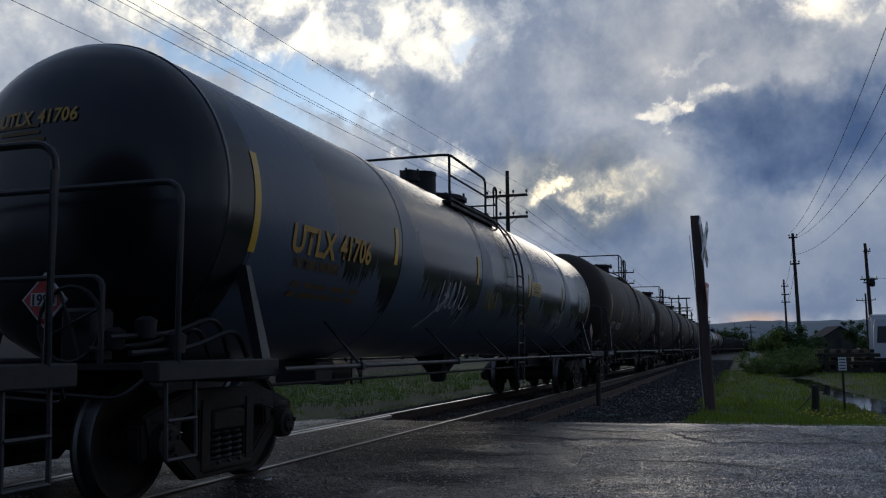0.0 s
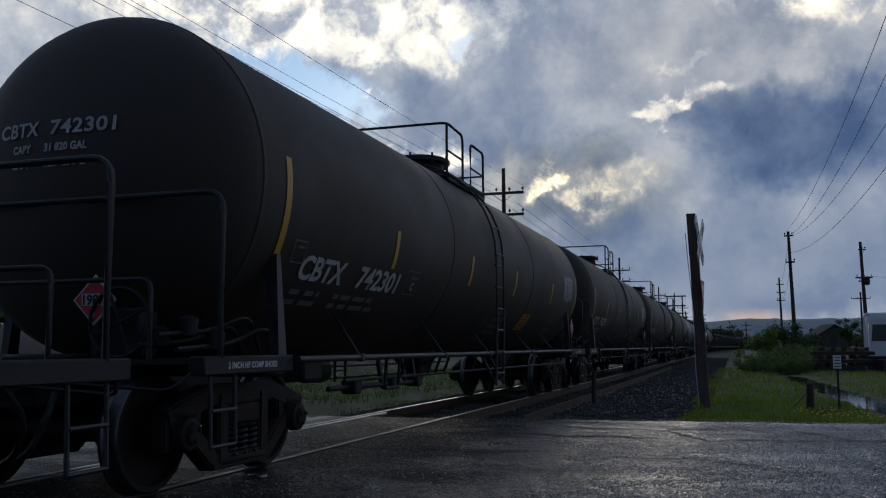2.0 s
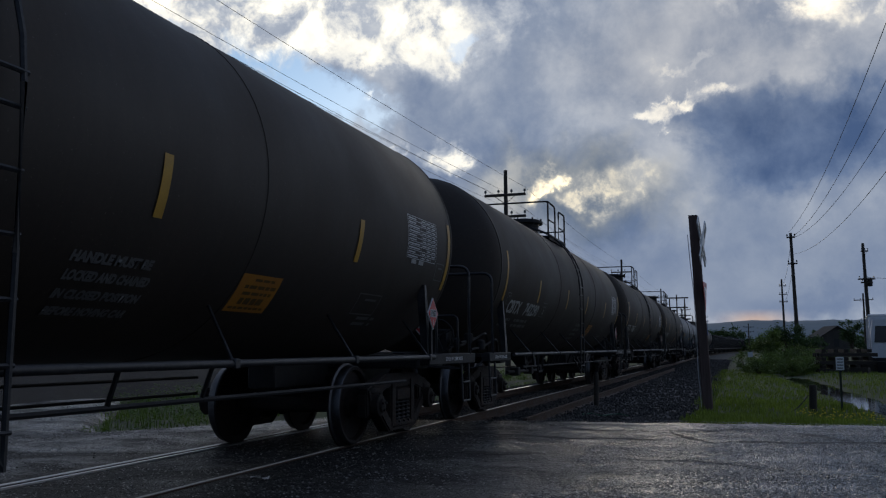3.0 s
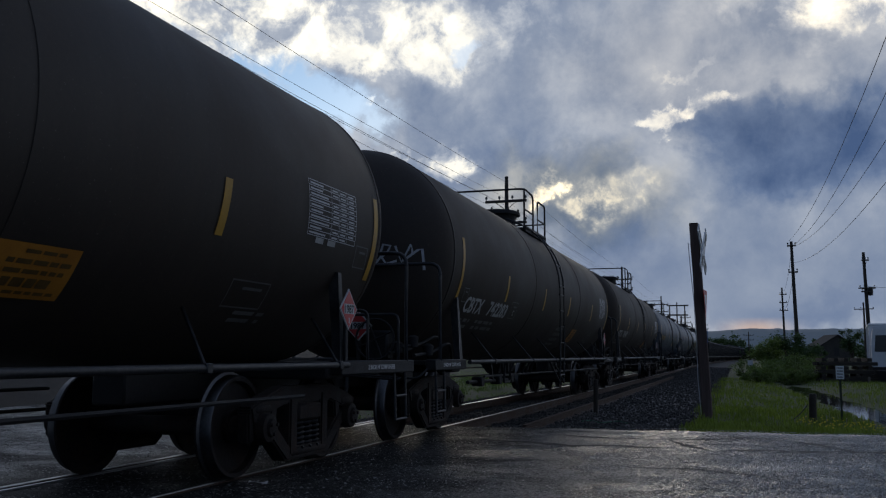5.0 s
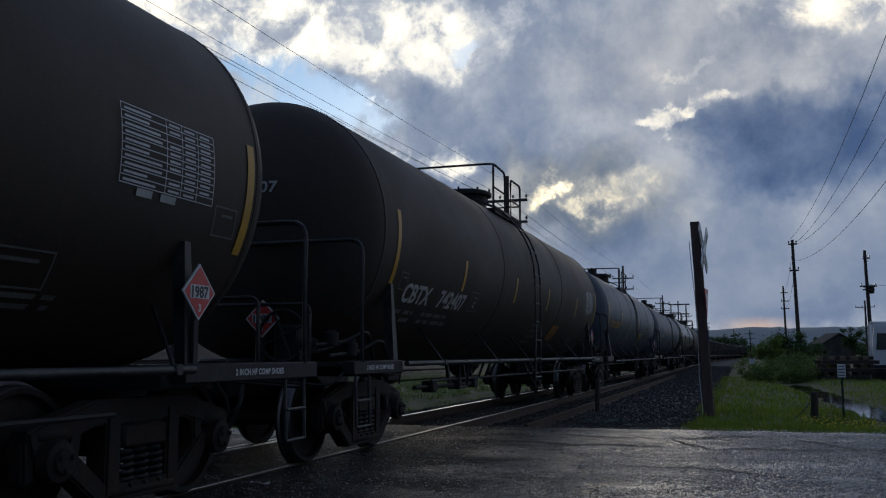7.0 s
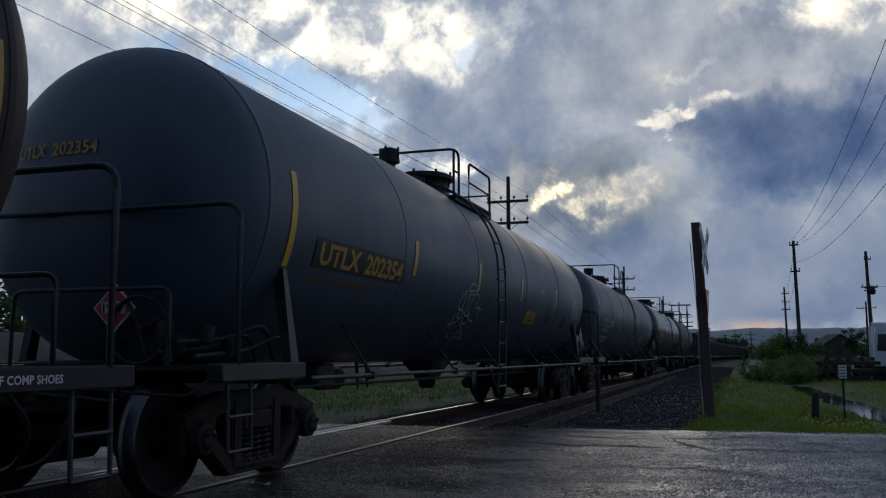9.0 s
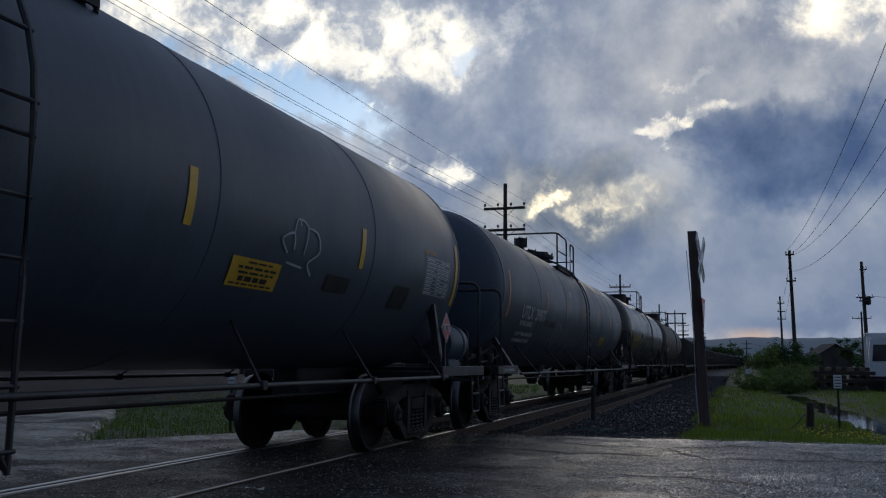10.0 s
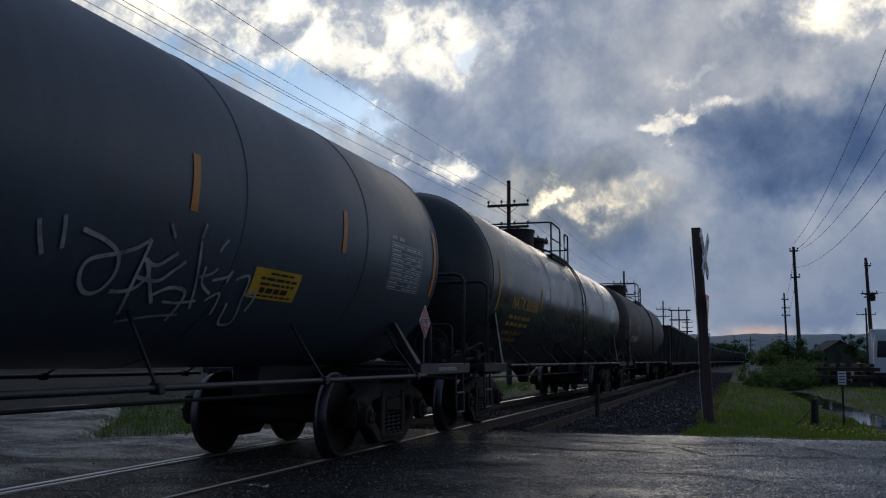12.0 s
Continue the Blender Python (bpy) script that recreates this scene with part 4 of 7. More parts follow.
    if style.get("housing"):
        dy, rr, hh = style["housing"]
        bm = bmesh.new()
        lathe(bm, [(rr, zt - 0.2), (rr, zt + hh), (rr * 1.05, zt + hh), (rr * 1.05, zt + hh + 0.05), (rr * 0.5, zt + hh + 0.07), (0.02, zt + hh + 0.07)], "z", 24, (0, dy, 0))
        part("valve_housing", bm, STEEL, car)
    for dy, hh in style.get("valves", ((-0.75, 0.3),)):
        bm = bmesh.new()
        lathe(bm, [(0.10, zt - 0.1), (0.10, zt + hh * 0.5), (0.17, zt + hh * 0.5), (0.17, zt + hh * 0.62), (0.15, zt + hh * 0.64), (0.15, zt + hh), (0.05, zt + hh + 0.03)], "z", 14, (0.05, dy, 0))
        for k in range(4):
            a = math.pi / 2 * k
            tube(bm, [(0.05 + 0.15 * math.cos(a), dy + 0.15 * math.sin(a), zt + hh * 0.5), (0.05 + 0.15 * math.cos(a), dy + 0.15 * math.sin(a), zt + hh + 0.03)], 0.02, 5)
        part("relief_valve", bm, STEEL, car)
    zp = zc + math.sqrt(radius ** 2 - 0.9) + 0.06
    p0, p1 = style.get("deck", (-1.23, 0.95))
    rail_h = style.get("rail", 0.78)
    for s in (-1, 1):
        bm = bmesh.new()
        box(bm, (s * 0.56, p0, zp), (s * 1.0, p1, zp + 0.035))
        box(bm, (s * 0.97, p0, zp - 0.05), (s * 1.0, p1, zp + 0.07))
        for k in range(5):
            yk = p0 + (p1 - p0) * (k + 0.5) / 5
            box(bm, (s * 0.60, yk - 0.02, zp - 0.10), (s * 0.95, yk + 0.02, zp), 0)
            tube(bm, [(s * 0.92, yk, zp), (s * 0.86, yk, zc + math.sqrt(radius ** 2 - 0.86 ** 2) - 0.02)], 0.02, 5)
        part("top_walkway", bm, STEEL, car)
        bm = bmesh.new()
        x = s * 0.97
        gap0, gap1 = style.get("gap", (ly - 0.28, ly + 0.30))
        zr = zp + rail_h
        tube(bm, bend([(0, p0, zr), (x, p0, zr), (x, max(gap0, p0 + 0.22), zr - 0.02), (x, max(gap0, p0 + 0.22), zp)], 0.14), 0.021, 8)
        tube(bm, [(x, p0, zr), (x, p0, zp)], 0.021, 8)
        tube(bm, [(x, p0, zp + 0.42), (x, max(gap0, p0 + 0.22), zp + 0.42)], 0.017, 6)
        part("top_rail", bm, STEEL, car, "bent pipe guard rail")
        bm = bmesh.new()
        tube(bm, bend([(x, gap1, zp), (x, gap1, zr - 0.06), (x, p1, zr - 0.06), (x, p1, zp - 0.08)], 0.1), 0.021, 8)
        tube(bm, [(x, gap1, zp + 0.38), (x, p1, zp + 0.38), (s * 0.1, p1, zp + 0.38)], 0.017, 6)
        part("top_rail", bm, STEEL, car, "bent pipe guard rail")
    # reflector strips
    for k, (y, z0, z1, w) in enumerate(style.get("strips", ())):
        bm = bmesh.new()
        sh.patch(bm, y + slide - w / 2, y + slide + w / 2, z0, z1)
        part("reflector_strip", bm, style.get("strip_paint", YELLOW), shell)
    for e in (-1, 1):
        bm = bmesh.new()
        z0, z1 = style.get("end_strip", (1.95, 2.78))
        sh.patch(bm, e * half - 0.05, e * half + 0.05, z0, z1)
        part("reflector_strip", bm, style.get("strip_paint", YELLOW), shell)
    # lettering
    for text, size, y, z, width, ink in style.get("words", ()):
        part("lettering", sh.inscribe(text, size, y + slide, z, bold=0.006 + 0.03 * max(0.0, size - 0.2), width=width), ink, shell, smooth=0)
    for text, size, x, z, width, ink in style.get("head_words", ()):
        part("lettering", sh.inscribe_head(text, size, x, z, -1, width), ink, shell, smooth=0)
    for x, z, wide, tall in style.get("head_bars", ()):
        bm = bmesh.new()
        sheet(bm, [[sh.head(x + wide * k / 6, z, -1, 0.006), sh.head(x + wide * k / 6, z + tall, -1, 0.006)] for k in range(7)])
        part("small_print", bm, DIM_AMBER, shell, smooth=0)
    for y0, y1, z0, z1, lean, ink, name in style.get("panels", ()):
        bm = bmesh.new()
        sh.patch(bm, y0 + slide, y1 + slide, z0, z1, 0.008, lean)
        board = part(name, bm, ink, shell)
        if name == "sticker":
            # unreadable printed lines as plain bars
            for row, (top, tall, share) in enumerate(((0.90, 0.07, 0.5), (0.72, 0.09, 0.8), (0.54, 0.08, 0.72), (0.38, 0.17, 0.62), (0.14, 0.06, 0.85))):
                bm = bmesh.new()
                run, mid_y = (y1 - y0) * share, (y0 + y1) / 2 + slide + lean * (0.5 - top)
                zt, zb = z0 + (z1 - z0) * top, z0 + (z1 - z0) * (top - tall)
                q, rng = mid_y - run / 2, random.Random(row)
                while q < mid_y + run / 2 - 0.02:
                    w = rng.uniform(0.05, 0.14) * (y1 - y0) * 1.4
                    sh.patch(bm, q, min(q + w, mid_y + run / 2), zb, zt, 0.011)
                    q += w + 0.02 * (y1 - y0) * 1.4
                part("small_print", bm, DIM_AMBER if ink is ORANGE else BLACK, board)
    # unreadable small print as plain bars
    for y, z, wide, tall, rows, ink in style.get("bars", ()):
        for r in range(rows):
            rng = random.Random(int(y * 100) + r)
            y_at = y + slide
            q = y_at
            while q < y_at + wide - 0.05:
                w = min(rng.uniform(0.12, 0.36), y_at + wide - q)
                bm = bmesh.new()
                sh.patch(bm, q, q + w, z - r * tall * 2.0, z - r * tall * 2.0 + tall, 0.009)
                part("small_print", bm, ink, shell)
                q += w + rng.uniform(0.05, 0.12)
    # white data panel: a ruled grid with small bars
    for y0, y1, z0, z1, lean in style.get("tables", ()):
        y0, y1 = y0 + slide, y1 + slide
        bm = bmesh.new()
        rows_n = 10
        for k in range(rows_n + 1):
            zz = z0 + (z1 - z0) * k / rows_n
            sh.patch(bm, y0 + lean * k / rows_n, y1 + lean * k / rows_n, zz - 0.0035, zz + 0.0035, 0.010)
        for k in (0.0, 0.45, 0.62, 0.80, 1.0):
            q = y0 + (y1 - y0) * k
            sh.patch(bm, q - 0.0035, q + 0.0035, z0, z1, 0.0115, lean)
        rng = random.Random(int(y0 * 10))
        for k in range(rows_n):
            zz = z0 + (z1 - z0) * (k + 0.28) / rows_n
            ll = lean * k / rows_n
            sh.patch(bm, y0 + ll + 0.03, y0 + ll + (y1 - y0) * rng.uniform(0.25, 0.42), zz, zz + 0.016, 0.010)
            for c in (0.47, 0.64, 0.82):
                if rng.random() < 0.85:
                    sh.patch(bm, y0 + ll + (y1 - y0) * c + 0.01, y0 + ll + (y1 - y0) * (c + 0.13), zz, zz + 0.016, 0.010)
        part("data_panel", bm, WHITE, shell, "white ruled data panel")
    for y0, z0, wide, tall, lean in style.get("frames", ()):
        y0 = y0 + slide
        bm = bmesh.new()
        t = 0.012
        sh.patch(bm, y0, y0 + wide, z0, z0 + t, 0.010)
        sh.patch(bm, y0 + lean, y0 + wide + lean, z0 + tall - t, z0 + tall, 0.010)
        sh.patch(bm, y0, y0 + t, z0, z0 + tall, 0.0115, lean)
        sh.patch(bm, y0 + wide - t, y0 + wide, z0, z0 + tall, 0.0115, lean)
        sh.patch(bm, y0 + wide * 0.25, y0 + wide * 0.75, z0 + tall * 0.66, z0 + tall * 0.76, 0.010)
        part("stencil_box", bm, DIM_PRINT, shell)
    for strokes, ink, width in style.get("tags", ()):
        for pts in strokes:
            bm = bmesh.new()
            sh.stroke(bm, [(y + slide, z) for y, z in pts], width)
            part("spray_line", bm, ink, shell, "line of a sprayed graffiti tag", smooth=0)
    if style.get("head_tag"):
        bm = bmesh.new()
        for pts in ([(0.02, 2.44), (0.10, 2.60), (0.24, 2.58), (0.20, 2.46), (0.08, 2.44)], [(0.04, 2.56), (0.08, 2.40), (0.12, 2.28)], [(0.30, 2.60), (0.30, 2.30), (0.42, 2.28), (0.52, 2.40), (0.62, 2.48), (0.66, 2.56), (0.56, 2.58), (0.52, 2.44), (0.60, 2.32), (0.74, 2.36)],
                    [(0.72, 2.56), (0.80, 2.34), (0.92, 2.58), (0.94, 2.46)], [(0.82, 2.36), (1.0, 2.50), (1.06, 2.52), (1.08, 2.24)]):
            p = [Vector((x + 0.10, 0, z - 0.02)) for x, z in pts]
            grid = []
            for i, q in enumerate(p):
                t = (p[min(i + 1, len(p) - 1)] - p[max(i - 1, 0)]).normalized()
                side = Vector((-t.z, 0, t.x)) * 0.016
                grid.append([sh.head((q + side).x, (q + side).z, -1, 0.012), sh.head((q - side).x, (q - side).z, -1, 0.012)])
            sheet(bm, grid)
        part("chalk_scrawl", bm, SPRAY, shell, "white chalk scrawl", smooth=0)
    # hazard placards: on the near side by the rear post and on the front end
    spots = []
    if style.get("placard_side"):
        spots.append(pose(1.50, foot(1) + 0.02, 1.54, 90, 0, 90))
    if style.get("placard_front"):
        spots.append(pose(0.32, -(end - 0.55), 1.48, 90, 0, 0))
    for m in spots:
        code = style["placard"]
        bm = bmesh.new()
        q = 0.20
        rings(bm, [[Vector((q * math.cos(a), q * math.sin(a), z)) for a in (0, math.pi / 2, math.pi, 1.5 * math.pi)] for z in (-0.012, 0.0)])
        board = hang("placard", mesh("placard", bm, WHITE, smooth=0), car, m, "diamond hazard placard")
        bm = bmesh.new()
        rings(bm, [[Vector((0.18 * math.cos(a), 0.18 * math.sin(a), z)) for a in (0, math.pi / 2, math.pi, 1.5 * math.pi)] for z in (0.001, 0.004)])
        hang("red_field", mesh("red_field", bm, style.get("placard_red", RED), smooth=0), board)
        bm = bmesh.new()
        box(bm, (-0.115, -0.045, 0.004), (0.115, 0.05, 0.007))
        hang("number_field", mesh("number_field", bm, WHITE, smooth=0), board)
        bm = letters(code, 0.11, 1.0, 0.004)
        xs = [v.co.x for v in bm.verts]
        bmesh.ops.translate(bm, verts=bm.verts, vec=(-(max(xs) + min(xs)) / 2, -0.037, 0.009))
        hang("number", mesh("number", bm, BLACK, smooth=0), board)
        bm = letters("3", 0.07, 1.0, 0.003)
        bmesh.ops.translate(bm, verts=bm.verts, vec=(-0.018, -0.135, 0.007))
        hang("class_number", mesh("class_number", bm, WHITE, smooth=0), board)
        bm = bmesh.new()
        box(bm, (-0.03, -0.62, -0.05), (0.03, -0.1, -0.015), 0.005)
        hang("placard_holder", mesh("placard_holder", bm, STEEL), board)
    if style.get("end_drum"):
        bm = bmesh.new()
        lathe(bm, [(0.02, -0.42), (0.24, -0.40), (0.27, -0.34), (0.27, 0.10), (0.29, 0.11), (0.29, 0.16), (0.27, 0.17), (0.27, 0.34), (0.24, 0.40), (0.02, 0.42)], "y", 24, (1.02, end - 0.78, 1.36))
        box(bm, (0.86, end - 1.05, 1.02), (1.18, end - 0.5, 1.14), 0.02)
        part("air_reservoir", bm, SHELL_GREY, car, "grey cylinder on the end platform")
    CARS.append((car, mid))
    return car


CARS = []


def swoosh(*runs):
    return [list(r) for r in runs]


# sooty black cars of one series
def series(number, capacity, litres):
    return dict(
        strips=[(y, 1.99, 2.42, 0.10) for y in (-4.72, -1.62, 1.18, 4.50)], end_strip=(1.88, 2.74), strip_paint=ORANGE_STRIP,
        words=[("CBTX", 0.33, -6.90, 1.74, 0.98, CREAM), (number, 0.33, -5.56, 1.74, 1.16, CREAM), ("C", 0.13, -3.96, 1.80, None, CREAM),
               ("HANDLE MUST BE", 0.10, 0.55, 1.66, 0.80, DIM_PRINT), ("LOCKED AND CHAINED", 0.10, 0.58, 1.55, 0.84, DIM_PRINT),
               ("IN CLOSED POSITION", 0.10, 0.60, 1.44, 0.84, DIM_PRINT), ("BEFORE MOVING CAR", 0.10, 0.64, 1.34, 0.80, DIM_PRINT)],
        bars=[(-6.85, 1.60, 0.62, 0.045, 2, DIM_PRINT), (-5.9, 1.60, 1.15, 0.045, 2, DIM_PRINT), (5.3, 1.44, 0.5, 0.03, 2, DIM_PRINT), (6.05, 2.12, 0.42, 0.05, 1, CREAM)],
        head_words=[("CBTX", 0.17, -0.92, 2.90, 0.44, CREAM), (number, 0.17, -0.36, 2.90, 0.62, CREAM), ("CAPY", 0.09, -0.74, 2.76, 0.2, CREAM), (capacity + " GAL", 0.09, -0.40, 2.76, 0.42, CREAM),
                    ("CAPY", 0.09, -0.74, 2.63, 0.2, CREAM), (litres + " L", 0.09, -0.40, 2.63, 0.40, CREAM)],
        frames=[(-7.12, 1.86, 0.24, 0.20, -0.03), (-4.14, 1.74, 0.44, 0.28, -0.06), (5.02, 1.49, 0.62, 0.22, -0.06), (6.98, 1.98, 0.30, 0.22, -0.03)],
        panels=[(2.58, 3.24, 1.43, 1.73, -0.04, ORANGE, "sticker")],
        tables=[(5.86, 6.90, 2.18, 2.67, -0.05)], placard="1987", placard_side=True, placard_front=True, truss=True, pipe_r=0.032,
        note="2 INCH HF COMP SHOES", deck=(-1.24, 0.88), gap=(-0.38, 0.08), ladder=-0.46, manway=0.25, rail=0.85, valves=((0.95, 0.22),), housing=None, seams=(-1.0, -0.34, 0.34, 1.0))


DIM_AMBER = surface("worn_amber_print", ((0.06, 0.032, 0.008), (0.15, 0.08, 0.015)), 0.6, grain=45, blotch=5, bump=0.0)
ORANGE_STRIP = surface("amber_reflector", ((0.36, 0.19, 0.02), (0.52, 0.29, 0.03)), 0.45, grain=40, blotch=4, bump=0.0)
SPRAY_THIN = surface("thin_spray_paint", ((0.22, 0.26, 0.27), (0.44, 0.49, 0.50)), 0.6, grain=30, blotch=5, bump=0.0)
SPRAY_WORN = surface("worn_spray_paint", ((0.12, 0.13, 0.14), (0.30, 0.31, 0.33), (0.48, 0.49, 0.50)), 0.6, grain=20, blotch=4, bump=0.0)
DEEP_ORANGE = surface("deep_orange_reflector", ((0.42, 0.13, 0.012), (0.58, 0.21, 0.02)), 0.45, grain=40, blotch=4, bump=0.0)
LABEL_BLACK = "sooty black railway tank car with amber reflector strips"
STYLE_LEAD = dict(strips=[], note=None, seams=(-1, -0.5, 0, 0.5, 1), deck=(-1.2, 0.95), ladder=0.0)
STYLE_STAINED = dict(slide=-0.24, pipe=0.95,
    strips=[(y, 2.09, 2.52, 0.10) for y in (-5.28, -1.80, 1.78, 5.20)], end_strip=(1.92, 2.76),
    words=[("UTLX", 0.36, -7.84, 2.0, 0.92, AMBER), ("41706", 0.33, -6.82, 2.03, 0.80, AMBER), ("THE TANK CAR PEOPLE", 0.12, -7.72, 1.87, 1.0, DIM_AMBER)],
    bars=[(-7.6, 1.70, 1.5, 0.045, 2, DIM_AMBER)],
    head_words=[("UTLX", 0.17, -0.74, 2.96, 0.36, AMBER), ("41706", 0.16, -0.32, 2.97, 0.38, AMBER)], head_bars=[(-0.56, 2.88, 0.46, 0.03), (-0.50, 2.82, 0.42, 0.03), (-0.50, 2.76, 0.48, 0.03)],
    panels=[(1.98, 2.84, 2.14, 2.40, 0.0, YELLOW, "sticker")],
    frames=[(6.82, 1.64, 0.36, 0.28, 0.0)], tables=[(7.42, 8.46, 2.02, 2.46, -0.04)],
    tags=[([scribble(3, -3.45, 1.62, 1.2, 0.46, 5), [(-3.75, 1.40), (-3.4, 1.62), (-3.05, 1.86)], [(-3.25, 1.86), (-3.05, 1.86), (-3.08, 1.70)], [(-2.2, 1.72), (-2.16, 1.56), (-2.24, 1.42)]], SPRAY, 0.030),
          ([scribble(5, 4.75, 1.66, 0.75, 0.30, 4), [(4.72, 1.62), (4.66, 1.78), (4.9, 1.60)], [(5.1, 2.05), (5.2, 2.12), (5.28, 2.04), (5.17, 1.98), (5.08, 2.05)],
            [(5.2, 1.50), (5.42, 1.62)], [(5.42, 1.48), (5.22, 1.62)], [(5.32, 1.44), (5.30, 1.66)], [(5.45, 1.70), (5.62, 1.60), (5.58, 1.86)], [(4.6, 1.48), (4.85, 1.54)]], SPRAY, 0.032),
          ([scribble(9, 1.5, 1.56, 1.9, 0.26, 6)], SPRAY_Y, 0.022), ([scribble(11, -1.2, 1.72, 0.8, 0.34, 4), [(-1.1, 2.1), (-0.7, 1.7)]], SPRAY_Y, 0.028)],
    placard="1993", placard_side=True, placard_front=True, deck=(-2.30, 0.54), gap=(-0.22, 0.34), ladder=0.34, manway=0.05, lid=0.35, rail=0.74, valves=((-1.59, 0.34), (-0.1, 0.2)), housing=(-0.84, 0.25, 0.40),
    seams=(-1.0, -0.60, -0.2, 0.22, 0.60, 1.0), note=None)
LOOPS = [[(-2.02, 2.04), (-2.17, 1.91), (-2.17, 1.82), (-2.08, 1.76), (-1.92, 1.76), (-1.83, 1.72), (-1.81, 1.65), (-1.93, 1.65), (-2.03, 1.69), (-1.99, 1.73)], [(-2.02, 2.04), (-1.98, 1.95), (-1.96, 1.78)], [(-1.57, 2.12), (-1.79, 2.15), (-1.91, 2.09), (-1.87, 2.04), (-1.51, 2.06)], [(-1.85, 1.99), (-1.77, 1.88), (-1.73, 1.71), (-1.47, 1.71), (-1.64, 1.77), (-1.63, 1.86), (-1.61, 1.99), (-1.85, 1.99)], [(-1.61, 1.99), (-1.49, 2.02), (-1.34, 1.98), (-1.31, 1.87), (-1.35, 1.75)]]
TAILS = [[(-1.16, 1.98), (-1.13, 1.87), (-1.06, 1.71)], [(-1.26, 1.82), (-0.98, 1.81)], [(-1.23, 1.84), (-1.12, 1.82), (-1.2, 1.75)], [(-2.13, 1.69), (-2.09, 1.59), (-1.96, 1.48)], [(-2.26, 1.56), (-2.08, 1.56), (-1.86, 1.6)], [(-2.06, 1.57), (-2.13, 1.52), (-2.13, 1.45)], [(-1.7, 1.66), (-1.58, 1.59), (-1.41, 1.58), (-1.37, 1.64), (-1.48, 1.69), (-1.61, 1.68)], [(-1.37, 1.64), (-1.12, 1.62), (-1.17, 1.52)], [(-1.66, 1.58), (-1.35, 1.48), (-0.97, 1.35)], [(-1.92, 1.44), (-1.68, 1.37), (-1.55, 1.43), (-1.34, 1.45)], [(-1.46, 1.32), (-1.45, 1.38), (-1.01, 1.36)]]
SMALL_LOOPS = [[(2.88, 2.04), (2.75, 2.15), (2.94, 2.22), (2.99, 2.08)], [(2.94, 2.22), (2.99, 2.35), (3.19, 2.3), (3.19, 2.06)], [(3.19, 2.3), (3.4, 2.27), (3.49, 2.11), (3.31, 1.99), (3.44, 1.89)], [(2.91, 1.96), (3.22, 1.94)], [(3.03, 2.36), (3.05, 2.3)]]
SWEEPS = [[(1.68, 1.89), (1.73, 1.8), (1.81, 1.7)], [(1.87, 1.94), (1.9, 1.86), (1.94, 1.75)], [(2.05, 1.88), (2.28, 1.84), (2.45, 1.77), (2.51, 1.64), (2.45, 1.53), (2.33, 1.52), (2.21, 1.6), (2.21, 1.71), (2.46, 1.78), (2.6, 1.83), (2.72, 1.9)], [(2.72, 1.9), (2.72, 1.7), (2.75, 1.55), (2.81, 1.4)], [(2.56, 1.54), (2.69, 1.55), (2.8, 1.59), (2.84, 1.69), (2.75, 1.77), (2.91, 1.62), (3.07, 1.49)], [(2.73, 1.77), (2.88, 1.74), (3.02, 1.82), (3.06, 1.85)], [(2.74, 1.65), (2.97, 1.64), (3.09, 1.72), (3.19, 1.8)], [(3.02, 1.55), (3.17, 1.61), (3.38, 1.58), (3.39, 1.38)]]
HOOKS = [[(3.29, 1.96), (3.37, 1.78), (3.49, 1.58), (3.56, 1.48)], [(3.18, 1.51), (3.35, 1.51), (3.57, 1.54)], [(2.88, 2.03), (2.92, 1.99), (2.97, 1.94)], [(3.3, 2.09), (3.29, 2.03), (3.28, 1.98)], [(3.64, 2.01), (3.59, 1.96), (3.57, 1.91)], [(3.43, 1.71), (3.56, 1.74), (3.63, 1.79)], [(3.46, 1.79), (3.51, 1.67), (3.69, 1.6)], [(3.63, 1.7), (3.8, 1.74), (3.84, 1.79), (3.83, 1.7)], [(3.68, 1.55), (3.82, 1.61), (3.89, 1.45)], [(4.01, 1.55), (4.11, 1.39), (4.28, 1.4), (4.23, 1.52)], [(3.94, 1.73), (4.12, 1.77), (4.19, 1.58), (4.25, 1.49)], [(4.18, 1.63), (4.35, 1.64), (4.35, 1.5)], [(2.85, 1.35), (3.15, 1.4), (3.47, 1.43)]]
